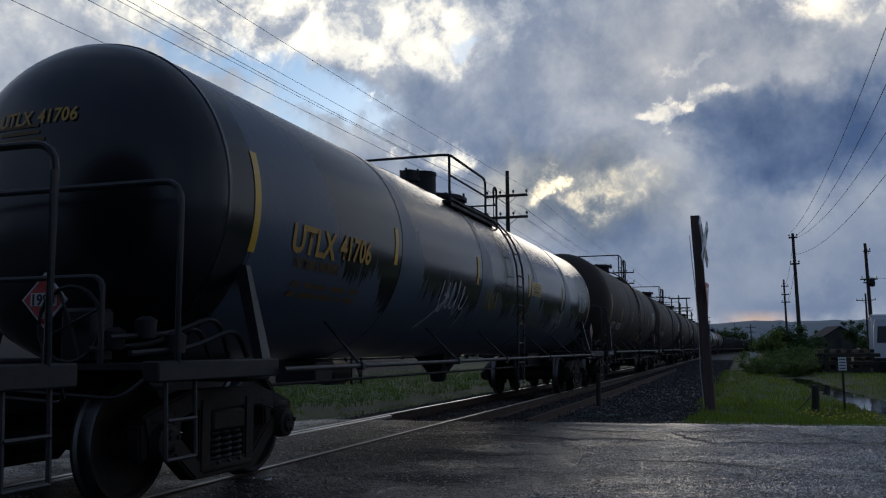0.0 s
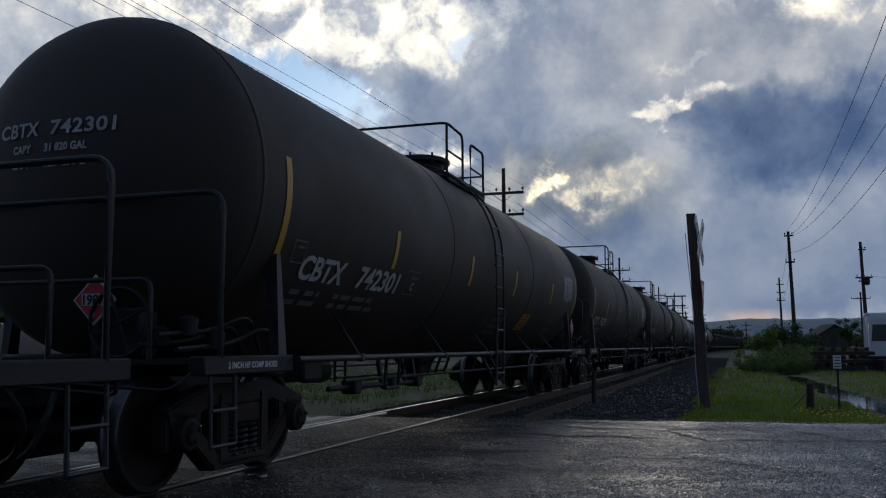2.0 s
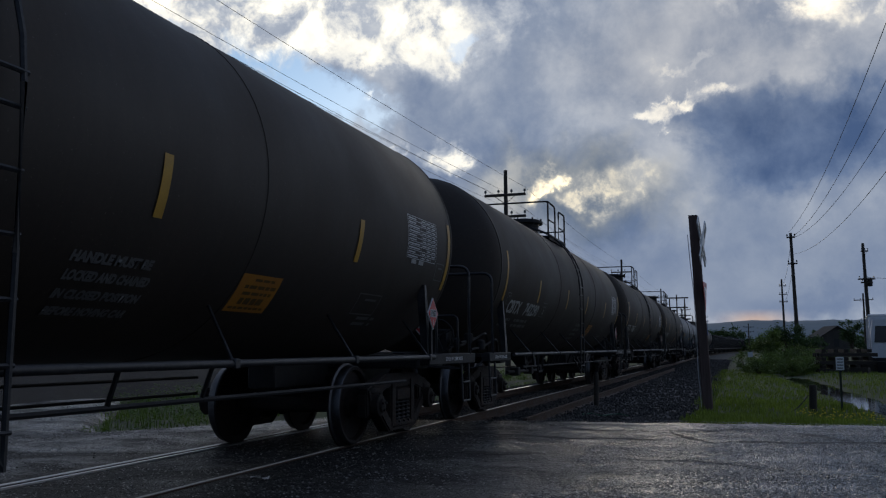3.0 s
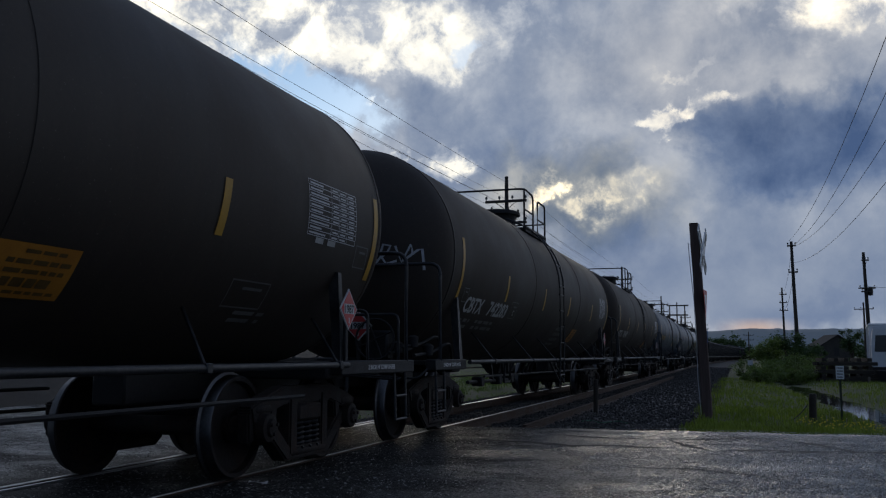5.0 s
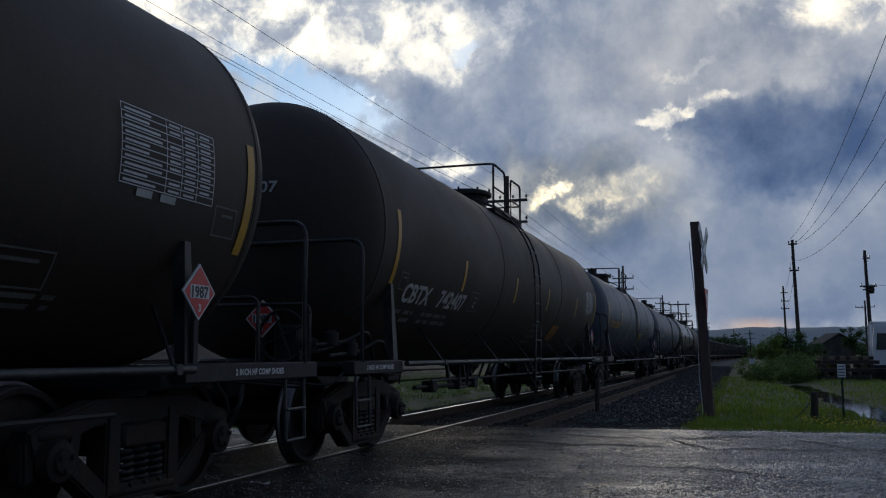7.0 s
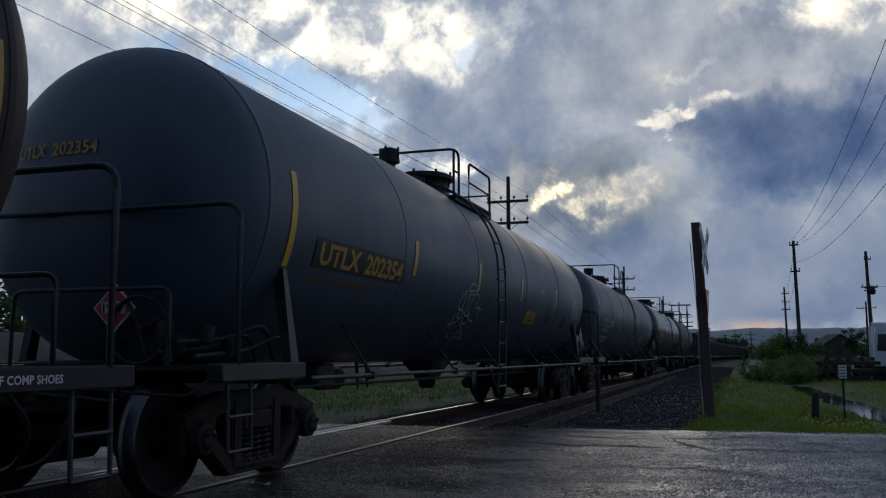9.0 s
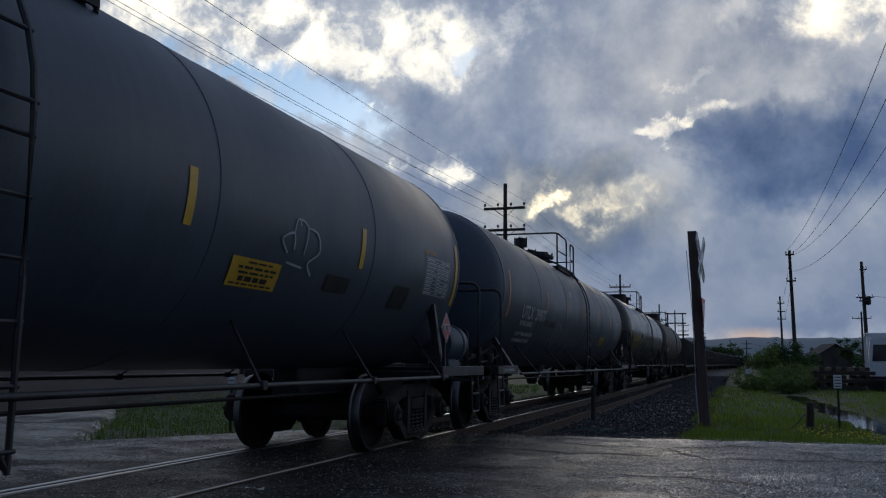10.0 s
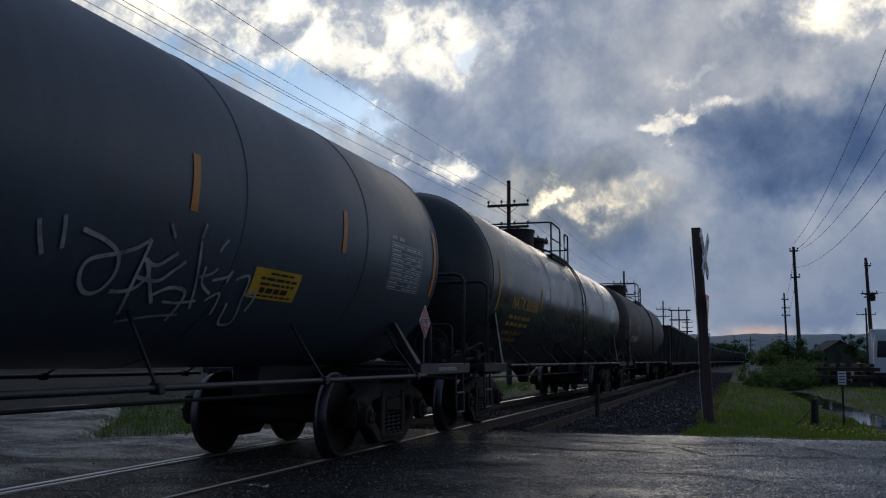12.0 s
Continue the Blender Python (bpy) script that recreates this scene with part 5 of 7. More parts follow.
STYLE_GREY = dict(slide=-0.17, pipe=0.90,
    strips=[(y, 2.06, 2.48, 0.10) for y in (-4.30, -1.46, 1.34, 4.50)], end_strip=(1.88, 2.72),
    panels=[(-6.98, -4.60, 1.93, 2.20, 0.0, BLACK, "number_board"), (2.1, 2.9, 1.70, 1.93, -0.04, YELLOW, "sticker"), (3.8, 4.35, 1.78, 1.94, 0.0, BLACK, "dark_patch"), (5.6, 6.1, 1.72, 1.98, 0.0, BLACK, "dark_patch")],
    words=[("UTLX", 0.29, -6.88, 1.965, 0.95, AMBER), ("202354", 0.29, -5.78, 1.965, 1.08, AMBER)],
    bars=[(-6.9, 1.80, 1.5, 0.04, 1, DIM_AMBER), (6.45, 2.46, 0.4, 0.04, 1, AMBER), (-1.9, 2.86, 0.3, 0.03, 2, AMBER)],
    head_words=[("UTLX", 0.16, -1.0, 2.84, 0.34, AMBER), ("202354", 0.16, -0.58, 2.84, 0.48, AMBER)],
    tables=[(6.55, 7.52, 1.96, 2.42, -0.04)],
    tags=[(LOOPS, SPRAY_THIN, 0.025), (TAILS, SPRAY_THIN, 0.020), (SMALL_LOOPS, SPRAY_THIN, 0.020)],
    placard="1987", placard_side=True, placard_front=True, end_drum=True, deck=(-1.53, 0.60), gap=(-1.26, -0.70), ladder=-0.72, manway=-0.2, rail=0.76, valves=((-1.95, 0.42), (-0.75, 0.2)), housing=(0.3, 0.3, 0.3),
    seams=(-1.0, -0.62, -0.22, 0.2, 0.60, 1.0), note=None, sill=PIPE)
STYLE_GREY_WHITE = dict(slide=-0.36, pipe=0.90,
    strips=[(y, 2.15, 2.57, 0.09) for y in (-4.42, -2.08, 0.14, 3.10, 5.72)], end_strip=(1.9, 2.72), strip_paint=DEEP_ORANGE,
    words=[("UTLX", 0.34, -6.66, 1.94, 0.98, CREAM), ("299077", 0.32, -5.46, 1.95, 0.98, CREAM), ("THE TANK CAR PEOPLE", 0.13, -6.62, 1.80, 1.10, CREAM),
           ("LD LMT 194200 LB 88 100 KG", 0.10, -6.60, 1.62, 1.5, CREAM), ("LT WT 68800 LB 31 200 KG", 0.10, -6.56, 1.50, 1.45, CREAM)],
    head_words=[("UTLX", 0.16, -1.0, 2.84, 0.34, CREAM), ("299077", 0.16, -0.58, 2.84, 0.48, CREAM)],
    bars=[(-1.6, 2.75, 0.35, 0.03, 2, CREAM), (7.0, 2.46, 0.4, 0.04, 1, CREAM)],
    panels=[(4.22, 5.05, 1.61, 1.86, -0.05, YELLOW, "sticker"), (-4.4, -3.3, 1.86, 1.98, 0.0, BLACK, "dark_patch")],
    frames=[(6.50, 1.60, 0.30, 0.27, 0.0)], tables=[(7.02, 8.05, 1.90, 2.42, -0.04)],
    tags=[([scribble(31, -3.1, 1.50, 1.6, 0.40, 6), [(-3.1, 1.6), (-2.8, 1.96), (-2.4, 1.8), (-2.7, 1.5)], [(-3.4, 1.62), (-3.25, 1.52)], [(-3.25, 1.64), (-3.4, 1.5)], scribble(33, -1.2, 1.5, 1.6, 0.22, 6)], SPRAY, 0.018),
          (SWEEPS, SPRAY_WORN, 0.032), (HOOKS, SPRAY_WORN, 0.026)],
    placard="1987", placard_side=True, placard_front=False, deck=(-1.45, 0.95), ladder=0.14, manway=0.35, lid=0.5, rail=0.86, valves=((-1.5, 0.42), (-0.4, 0.25)), housing=(0.75, 0.3, 0.28),
    seams=(-1.0, -0.66, -0.30, 0.10, 0.42, 0.72, 1.0), note="2 INCH HF COMP SHOES", post_top=0.62, sill=PIPE)
STYLE_GLOSS = dict(
    strips=[(y, 2.05, 2.5, 0.10) for y in (-4.4, -1.5, 1.4, 4.3)], end_strip=(1.9, 2.74), strip_paint=ORANGE_STRIP,
    words=[("NATX", 0.32, -6.75, 2.0, 0.95, AMBER), ("300386", 0.30, -5.7, 2.0, 1.05, AMBER)], bars=[(-6.7, 1.82, 1.6, 0.06, 2, AMBER), (-6.6, 1.55, 1.3, 0.06, 2, AMBER)],
    placard="1987", deck=(-1.2, 1.0), ladder=0.2, manway=0.6, rail=0.80, housing=(-0.6, 0.42, 0.36), valves=((0.9, 0.25),), seams=(-1.0, -0.45, 0.05, 0.55, 1.0), note=None)
STYLE_BROWN = dict(strips=[(y, 2.0, 2.42, 0.08) for y in (-4.4, 4.3)], end_strip=(1.9, 2.6), strip_paint=ORANGE_STRIP, words=[("CBTX", 0.3, -6.6, 1.8, 0.9, CREAM), ("74", 0.3, -5.5, 1.8, 0.4, CREAM)][:1],
                   bars=[(-5.5, 1.8, 1.1, 0.2, 1, CREAM)], placard="1987", deck=(-1.3, 1.0), ladder=0.3, manway=-0.2, rail=0.80, valves=((0.8, 0.25),), housing=(-0.5, 0.5, 0.42), seams=(-1.0, -0.4, 0.2, 0.7, 1.0), note=None)

tank_car("black railway tank car at the head of the row", -14.2, 2.76, 1.40, 2.40, SHELL_BLACK, STYLE_LEAD, 1.84)
tank_car("grey railway tank car stained with black spilled oil", 6.51, 23.96, 1.345, 2.345, SHELL_STAINED, STYLE_STAINED, 1.84)
tank_car(LABEL_BLACK, 27.52, 42.32, 1.50, 2.50, SHELL_BLACK, series("742301", "31 820", "120 450"))
tank_car(LABEL_BLACK, 45.62, 60.42, 1.50, 2.50, SHELL_BLACK, series("742290", "31 790", "120 350"))
SERIES_TAGGED = series("742283", "31 790", "120 350")
SERIES_TAGGED["head_tag"] = True
tank_car("sooty black railway tank car with a chalk scrawl on its end", 63.70, 78.50, 1.50, 2.50, SHELL_BLACK, SERIES_TAGGED)
tank_car(LABEL_BLACK, 81.80, 96.60, 1.50, 2.50, SHELL_BLACK, series("742407", "31 800", "120 370"))
tank_car("dark grey railway tank car with a black number board", 100.06, 115.35, 1.425, 2.425, SHELL_GREY, STYLE_GREY, 1.56)
tank_car("dark grey railway tank car with white lettering and graffiti", 118.71, 135.02, 1.39, 2.39, SHELL_GREY, STYLE_GREY_WHITE, 1.60)
tank_car("glossy black railway tank car with amber lettering", 138.33, 153.8, 1.42, 2.42, SHELL_GLOSS, STYLE_GLOSS, 1.60)
tank_car("dull brown-black railway tank car", 157.0, 172.1, 1.44, 2.44, SHELL_BROWN, STYLE_BROWN, 1.60)


def coal_car(front, length=16.0):
    """Open-top coal gondola with ribbed sides and a heaped load."""
    half = length / 2 - 0.35
    car = tagged(new("coal_car"), "black ribbed open coal gondola, loaded", "gondola", "coal gondolas of the freight train")
    bm = bmesh.new()
    for s in (-1, 1):
        box(bm, (s * 1.46, -half, 0.95), (s * 1.50, half, 2.95))
        box(bm, (-1.46, s * half - 0.03, 0.95), (1.46, s * half + 0.03, 2.95))
        box(bm, (s * 1.42, -half, 2.93), (s * 1.58, half, 3.05), 0.02)
        box(bm, (-1.5, s * half - 0.07, 2.93), (1.5, s * half + 0.07, 3.05), 0.02)
    rings(bm, [[Vector((-1.48, -half, 0.95)), Vector((1.48, -half, 0.95)), Vector((1.48, half, 0.95)), Vector((-1.48, half, 0.95))],
               [Vector((-0.9, -half * 0.72, 0.62)), Vector((0.9, -half * 0.72, 0.62)), Vector((0.9, half * 0.72, 0.62)), Vector((-0.9, half * 0.72, 0.62))]])
    body = part("body", bm, GOND, car)
    for s in (-1, 1):
        for k in range(12):
            bm = bmesh.new()
            y = -half + (k + 0.5) * 2 * half / 12
            box(bm, (s * 1.50, y - 0.06, 0.95), (s * 1.60, y + 0.06, 2.93), 0.02)
            part("rib", bm, GOND, body)
        bm = bmesh.new()
        box(bm, (s * 1.44, -half, 0.82), (s * 1.58, half, 0.98), 0.02)
        part("side_sill", bm, GOND, car)
    bm = bmesh.new()
    grid = []
    for i in range(25):
        y = -half + 0.05 + (2 * half - 0.1) * i / 24
        fall = min(1.0, (half - abs(y)) / 1.6)
        grid.append([Vector((-1.45 + 2.9 * j / 8, y, 2.78 + 0.30 * fall * math.cos(math.pi * (j - 4) / 9) + 0.09 * noise.noise((j * 0.9, y * 1.3, front)))) for j in range(9)])
    sheet(bm, grid)
    part("coal_load", bm, COAL, car, "heaped coal")
    for e in (-1, 1):
        bm = bmesh.new()
        lo, hi = sorted((e * (half - 1.6), e * (length / 2 + 0.02)))
        box(bm, (-0.16, lo, 0.66), (0.16, hi, 1.0), 0.02)
        part("coupler", bm, CAST, car)
        bm = bmesh.new()
        for q in (-0.2, 0.2):
            tube(bm, [(1.55, e * (half - 0.3) + q, 0.5), (1.62, e * (half - 0.3) + q, 2.9)], 0.018, 6)
        for k in range(7):
            tube(bm, [(1.58, e * (half - 0.3) - 0.2, 0.55 + k * 0.37), (1.58, e * (half - 0.3) + 0.2, 0.55 + k * 0.37)], 0.015, 6)
        part("ladder", bm, GOND, car)
    trucks(car, (-(half - 1.5), half - 1.5), spin=False, full=False)
    CARS.append((car, front + length / 2))
    return car


GONDOLA = coal_car(175.6)
for k in range(1, 13):
    CARS.append((copy_thing(GONDOLA, Matrix.Identity(4)), 175.6 + 8.0 + 16.0 * k))


# ---- ground ----
def road_edge(x):
    """Far edge of the asphalt on the camera's side of the track."""
    return 14.42 + 0.10 * x + 0.10 * math.sin(x * 1.7) + 0.05 * math.sin(x * 5.1)


def ground_z(x, y):
    """Height of the land: level at the crossing, a ditch beside the track, rising left bank."""
    z = -0.10
    t, _ = track(y)
    d = x - t.x
    if y > 13.0:
        k = min((y - 13.0) / 4.0, 1.0)
        z -= 0.10 * k
        # ditch with standing water beside the line
        cx = 8.32 - 0.03 * (y - 22)
        z -= 0.21 * k * math.exp(-((d - cx) / 1.1) ** 2) * (1.0 if y < 60 else max(0.0, 1 - (y - 60) / 30))
        if d > 12:
            z += 0.015 * min(d - 12, 30) * k
    if y > 13.4 and -3.4 < d < 4.3:
        z -= 0.22
    if d < -16:
        z += min((-16 - d) * 0.10, 2.2) * min(max((y - 4) / 12, 0.0), 1.0)
    return z + 0.05 * noise.noise((x * 0.35, y * 0.35, 0.0)) * (1.0 if y > 15 or d < -5 else 0.2)


def build_ground():
    bm = bmesh.new()
    xs = [-1500, -700, -300, -150, -90, -60, -45] + [-36 + k * 1.0 for k in range(29)] + [-7.5 + 0.5 * k for k in range(42)] + [14 + k * 2 for k in range(10)] + [40, 60, 90, 150, 300, 700, 1500]
    ys = [-1500, -400, -120, -50, -25, -15, -8, -4, 0, 3, 5, 7] + [8 + 0.5 * k for k in range(64)] + [40 + 2 * k for k in range(30)] + [100 + 10 * k for k in range(20)] + [320, 380, 460, 600, 900, 1600, 3000]
    sheet(bm, [[Vector((x, y, ground_z(x, y))) for x in xs] for y in ys])
    return tagged(part("ground", bm, GRASS_SOIL, None), "grassy ground along the railway", "ground", kind="structure")


build_ground()


def road_z(x, y):
    """Height of the asphalt: nearly level, with faint hollows away from the rails."""
    s = max(0.0, min(1.0, (y + 14) / (road_edge(x) + 14))) ** 1.25
    return -0.018 + 0.03 * noise.noise((x * 0.5, s * 9, 2.0)) * min(1.0, max(0.0, abs(x - XC) - 1.2) / 5)


def build_road():
    """Wet asphalt of the crossing: one sheet with a worn, wavering far edge."""
    bm = bmesh.new()
    cols = []
    k = -24.0
    while k < 45:
        cols.append(k)
        k += 0.25 if -12 < k < 12 else 1.0
    lines = []
    for x in cols:
        if x > XC + 1.3:
            far = road_edge(x)
        elif x > -8.6:
            far = 14.0 if x > -6.4 else 14.0 - 1.55 * (-6.4 - x) + 0.12 * math.sin(x * 3.3)
        else:
            far = min(10.6 + 1.45 * (-8.6 - x), 18.0) + 0.15 * math.sin(x * 2.1)
        lines.append([Vector((x, -14 + (far + 14) * s ** 0.8, -0.018 + 0.03 * noise.noise((x * 0.5, s * 9, 2.0)) * min(1.0, max(0.0, abs(x - XC) - 1.2) / 5) + (-0.09 if s > 0.999 else 0))) for s in (j / 60 for j in range(61))])
    sheet(bm, lines)
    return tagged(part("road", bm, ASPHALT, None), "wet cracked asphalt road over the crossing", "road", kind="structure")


ROAD = build_road()


def build_cracks():
    """Ragged tar-dark cracks that wander over the asphalt, as slightly sunken-looking flat seams."""
    rng = random.Random(61)
    for x0, x1, y0, y1, wide in ((-3.4, -0.9, 11.6, 11.3, 0.10), (-0.9, -0.3, 12.6, 11.2, 0.12), (-1.0, 0.5, 12.7, 13.2, 0.07), (-0.3, 2.9, 11.3, 11.9, 0.12), (0.7, 1.3, 13.0, 11.5, 0.15),
                                 (1.2, 3.2, 11.7, 11.2, 0.10), (1.8, 3.4, 12.4, 11.6, 0.08), (-2.6, -1.0, 12.6, 12.4, 0.06), (-1.4, 0.4, 9.4, 9.0, 0.04), (-4.0, -2.6, 9.9, 9.6, 0.05)):
        bm = bmesh.new()
        grid = []
        steps = int(math.hypot(x1 - x0, y1 - y0) / 0.09)
        for k in range(steps + 1):
            f = k / steps
            x = x0 + (x1 - x0) * f + 0.10 * noise.noise((f * 9, x0, 1.0))
            y = y0 + (y1 - y0) * f + 0.28 * noise.noise((x * 1.3, y0, 4.0)) + 0.10 * noise.noise((x * 5.0, y0, 7.0))
            w = wide * rng.uniform(0.35, 1.1) * min(1.0, 0.15 + 4 * f, 0.15 + 4 * (1 - f))
            z = road_z(x, y) + 0.004
            grid.append([Vector((x - 0.2 * w, y - w, z)), Vector((x + 0.2 * w, y + w, z))])
        sheet(bm, grid)
        part("crack", bm, TAR, ROAD)


TAR = surface("damp_tar", ((0.004, 0.004, 0.0045), (0.012, 0.012, 0.013)), 0.75, grain=30, blotch=4, bump=0.6)


def build_rails():
    """Rails with worn heads, base flanges and spike plates."""
    prof_web = [(-0.07, -0.175), (0.07, -0.175), (0.07, -0.163), (0.012, -0.14), (0.012, -0.05), (0.036, -0.04), (0.036, -0.008), (-0.036, -0.008), (-0.036, -0.04), (-0.012, -0.05), (-0.012, -0.14), (-0.07, -0.163)]
    stops = [-40 + 10 * k for k in range(5)] + [4 + 2 * k for k in range(40)] + [90 + 10 * k for k in range(38)]
    for s in (-1, 1):
        line = []
        for q in stops:
            p, h = track(q)
            side = Vector((math.cos(radians(h)), math.sin(radians(h)), 0))
            line.append((p + side * s * 0.752, side))
        bm = bmesh.new()
        rings(bm, [[p + side * u + Vector((0, 0, v)) for u, v in prof_web] for p, side in line])
        rail = tagged(part("rail", bm, RAIL_RUST, None), "rusty steel rail with a polished head", "rail", "rails", kind="structure")
        bm = bmesh.new()
        w = 0.010 if s > 0 else 0.028
        rings(bm, [[p + side * u + Vector((0, 0, v)) for u, v in ((-w - 0.004, -0.0085), (-w, -0.001), (w, -0.001), (w + 0.004, -0.0085))] for p, side in line])
        part("running_surface", bm, RAIL_DULL if s > 0 else RAIL_TOP, rail, "polished bright rail head")


build_cracks()
build_rails()


def build_flangeways():
    """Guard rails beside the far rail and dark strips set in the flange grooves of the crossing."""
    bm = bmesh.new()
    for u in (-0.752 + 0.13,):
        box(bm, (XC + u - 0.028, -12, -0.05), (XC + u + 0.028, 14.5, -0.002), 0.008)
    ob = part("guard_rail", bm, RAIL_TOP, None, "worn guard rail set in the asphalt")
    tagged(ob, "worn guard rail set in the asphalt", "rail", kind="structure")
    bm = bmesh.new()
    for u in (-0.752 + 0.065, 0.752 - 0.075):
        box(bm, (XC + u - 0.030, -12, -0.06), (XC + u + 0.030, 14.0, -0.012))
    tagged(part("flangeway", bm, STEEL, None), "dark strip filling the flange groove", "groove", kind="structure")


def build_ties():
    tie_mesh = []
    for k in range(3):
        bm = bmesh.new()
        box(bm, (-1.3, -0.115, -0.36), (1.3, 0.115, -0.178), 0.015)
        for v in bm.verts:
            v.co += Vector((noise.noise((v.co.x * 3, k, v.co.y)) * 0.03, noise.noise((v.co.x * 2, k, 5)) * 0.01, noise.noise((v.co.x * 4, k, 9)) * 0.006))
        tie_mesh.append(mesh("tie", bm, TIE))
    bed = tagged(new("ties"), "row of creosoted timber railway ties", "railway ties", kind="structure")
    rng = random.Random(4)
    for k in range(170):
        p, h = track(14.8 + 0.53 * k)
        hang("tie", tie_mesh[k % 3], bed, pose(p.x + rng.uniform(-0.03, 0.03), p.y, 0, 0, 0, h + rng.uniform(-0.8, 0.8)))


build_ties()
build_flangeways()


def stone_bits(bm_verts, bm_faces, p, r, rng, flat=1.0):
    """One angular stone: a squashed, turned octahedron."""
    base = len(bm_verts)
    m = Euler((rng.uniform(0, 6), rng.uniform(0, 6), rng.uniform(0, 6))).to_matrix()
    for v in ((1, 0, 0), (-1, 0, 0), (0, 1, 0), (0, -1, 0), (0, 0, 1), (0, 0, -1)):
        q = m @ Vector((v[0] * r * rng.uniform(0.7, 1.3), v[1] * r * rng.uniform(0.7, 1.2), v[2] * r * rng.uniform(0.6, 1.0)))
        bm_verts.append((p[0] + q.x, p[1] + q.y, p[2] + q.z * flat))
    for a, b, c in ((0, 2, 4), (2, 1, 4), (1, 3, 4), (3, 0, 4), (2, 0, 5), (1, 2, 5), (3, 1, 5), (0, 3, 5)):
        bm_faces.append((base + a, base + b, base + c))


def bed_z(d):
    """Ballast shoulder: level under the ties, sloping to the ground."""
    a = abs(d)
    return -0.19 if a < 1.5 else -0.19 - (a - 1.5) * (0.02 if d > 0 else 0.10)


def build_ballast():
    bm = bmesh.new()
    lines = []
    for k in range(130):
        q = 13.9 + (0.5 * k if k < 60 else 30 + (k - 60) * 5)
        p, _ = track(q)
        w = 4.7 if q < 40 else max(3.4, 4.7 - (q - 40) * 0.03)
        lines.append([Vector((p.x + d, q, bed_z(d) - (0.10 if j in (0, 14) else 0) + 0.02 * noise.noise((d * 2, q * 2, 1)))) for j, d in enumerate([-3.2, -2.6, -2.2, -1.8, -1.5, -1.0, -0.4, 0.4, 1.0, 1.5, 2.0, 2.7, 3.4, 4.1, w + 0.3 * math.sin(q * 1.3)])])
    sheet(bm, lines)
    bed = tagged(part("ballast_bed", bm, BALLAST, None), "dark grey crushed stone ballast", "ballast", kind="structure")
    verts, faces = [], []
    rng = random.Random(7)
    for _ in range(34000):
        q = 14.0 + 86 * rng.random() ** 2.0
        d = rng.uniform(-2.6, 4.7)
        if d > 4.2 and rng.random() < 0.5:
            continue
        p, _h = track(q)
        stone_bits(verts, faces, (p.x + d, q, bed_z(d) + 0.008), rng.uniform(0.020, 0.048) * (1 + max(0.0, q - 30) / 60), rng)
    data = bpy.data.meshes.new("loose_ballast")
    data.from_pydata(verts, [], faces)
    data.materials.append(BALLAST)
    tagged(new("loose_ballast", data), "loose crushed ballast stones", "gravel", kind="stuff")


build_ballast()


def road_chips():
    """Coarse chippings standing out of the worn asphalt, thicker in some patches."""
    verts, faces = [], []
    rng = random.Random(23)
    made = 0
    while made < 70000:
        if rng.random() < 0.80:
            y = 5.6 + 8.9 * rng.random() ** 1.25
            x = -5.7 + (y * 0.2 + 6.4) * rng.random()
            if y > road_edge(x) - 0.02 or -4.45 < x < -4.22 or (x < -1.6 and rng.random() < 0.75):
                continue
        else:
            y = 5.0 + 11.0 * rng.random()
            x = -6.1 - 8.0 * rng.random()
            if not in_left_road(x, y):
                continue
        if noise.noise((x * 0.5, y * 1.6, 6.0)) + 0.6 * noise.noise((x * 2.0, y * 4.0, 1.0)) < rng.uniform(-0.9, 0.5):
            continue
        r = rng.uniform(0.005, 0.014)
        if rng.random() < 0.01:
            r *= 1.8
        stone_bits(verts, faces, (x, y, -0.016 + 0.03 * noise.noise((x * 0.5, ((y + 14) / (road_edge(x) + 14)) ** 1.25 * 9, 2.0)) * min(1.0, max(0.0, abs(x - XC) - 1.2) / 5) if x > -5.8 else -0.012), r, rng, 0.35)
        made += 1
    data = bpy.data.meshes.new("road_chips")
    data.from_pydata(verts, [], faces)
    data.materials.append(CHIPS)
    tagged(new("road_chips", data), "wet stone chippings in the asphalt", "chippings", kind="stuff")


def in_left_road(x, y):
    if x > -8.6:
        return y < 14.0 - 1.55 * max(0.0, -6.4 - x)
    return y < min(10.6 + 1.45 * (-8.6 - x), 18.0)


road_chips()


def build_grass(name, spots, label, seed, tall=(0.05, 0.15), mat=None):
    """Many single blades, bent over, as one mesh."""
    rng = random.Random(seed)
    verts, faces = [], []
    for x, y, k in spots:
        z = ground_z(x, y)
        for _ in range(k):
            px, py = x + rng.gauss(0, 0.10), y + rng.gauss(0, 0.10)
            h, a, w = rng.uniform(*tall), rng.uniform(0, 6.28), rng.uniform(0.006, 0.012)
            lean = rng.uniform(0.1, 0.6) * h
            dx, dy = math.cos(a), math.sin(a)
            base = len(verts)
            verts += [(px - dy * w, py + dx * w, z - 0.02), (px + dy * w, py - dx * w, z - 0.02),
                      (px + dx * lean * 0.4 + dy * w * 0.8, py + dy * lean * 0.4 - dx * w * 0.8, z + h * 0.6),
                      (px + dx * lean * 0.4 - dy * w * 0.8, py + dy * lean * 0.4 + dx * w * 0.8, z + h * 0.6), (px + dx * lean, py + dy * lean, z + h)]
            faces += [(base, base + 1, base + 2, base + 3), (base + 3, base + 2, base + 4)]
    data = bpy.data.meshes.new(name)
    data.from_pydata(verts, [], faces)
    data.materials.append(mat or GRASS)
    return tagged(new(name, data), label, "grass", kind="stuff")


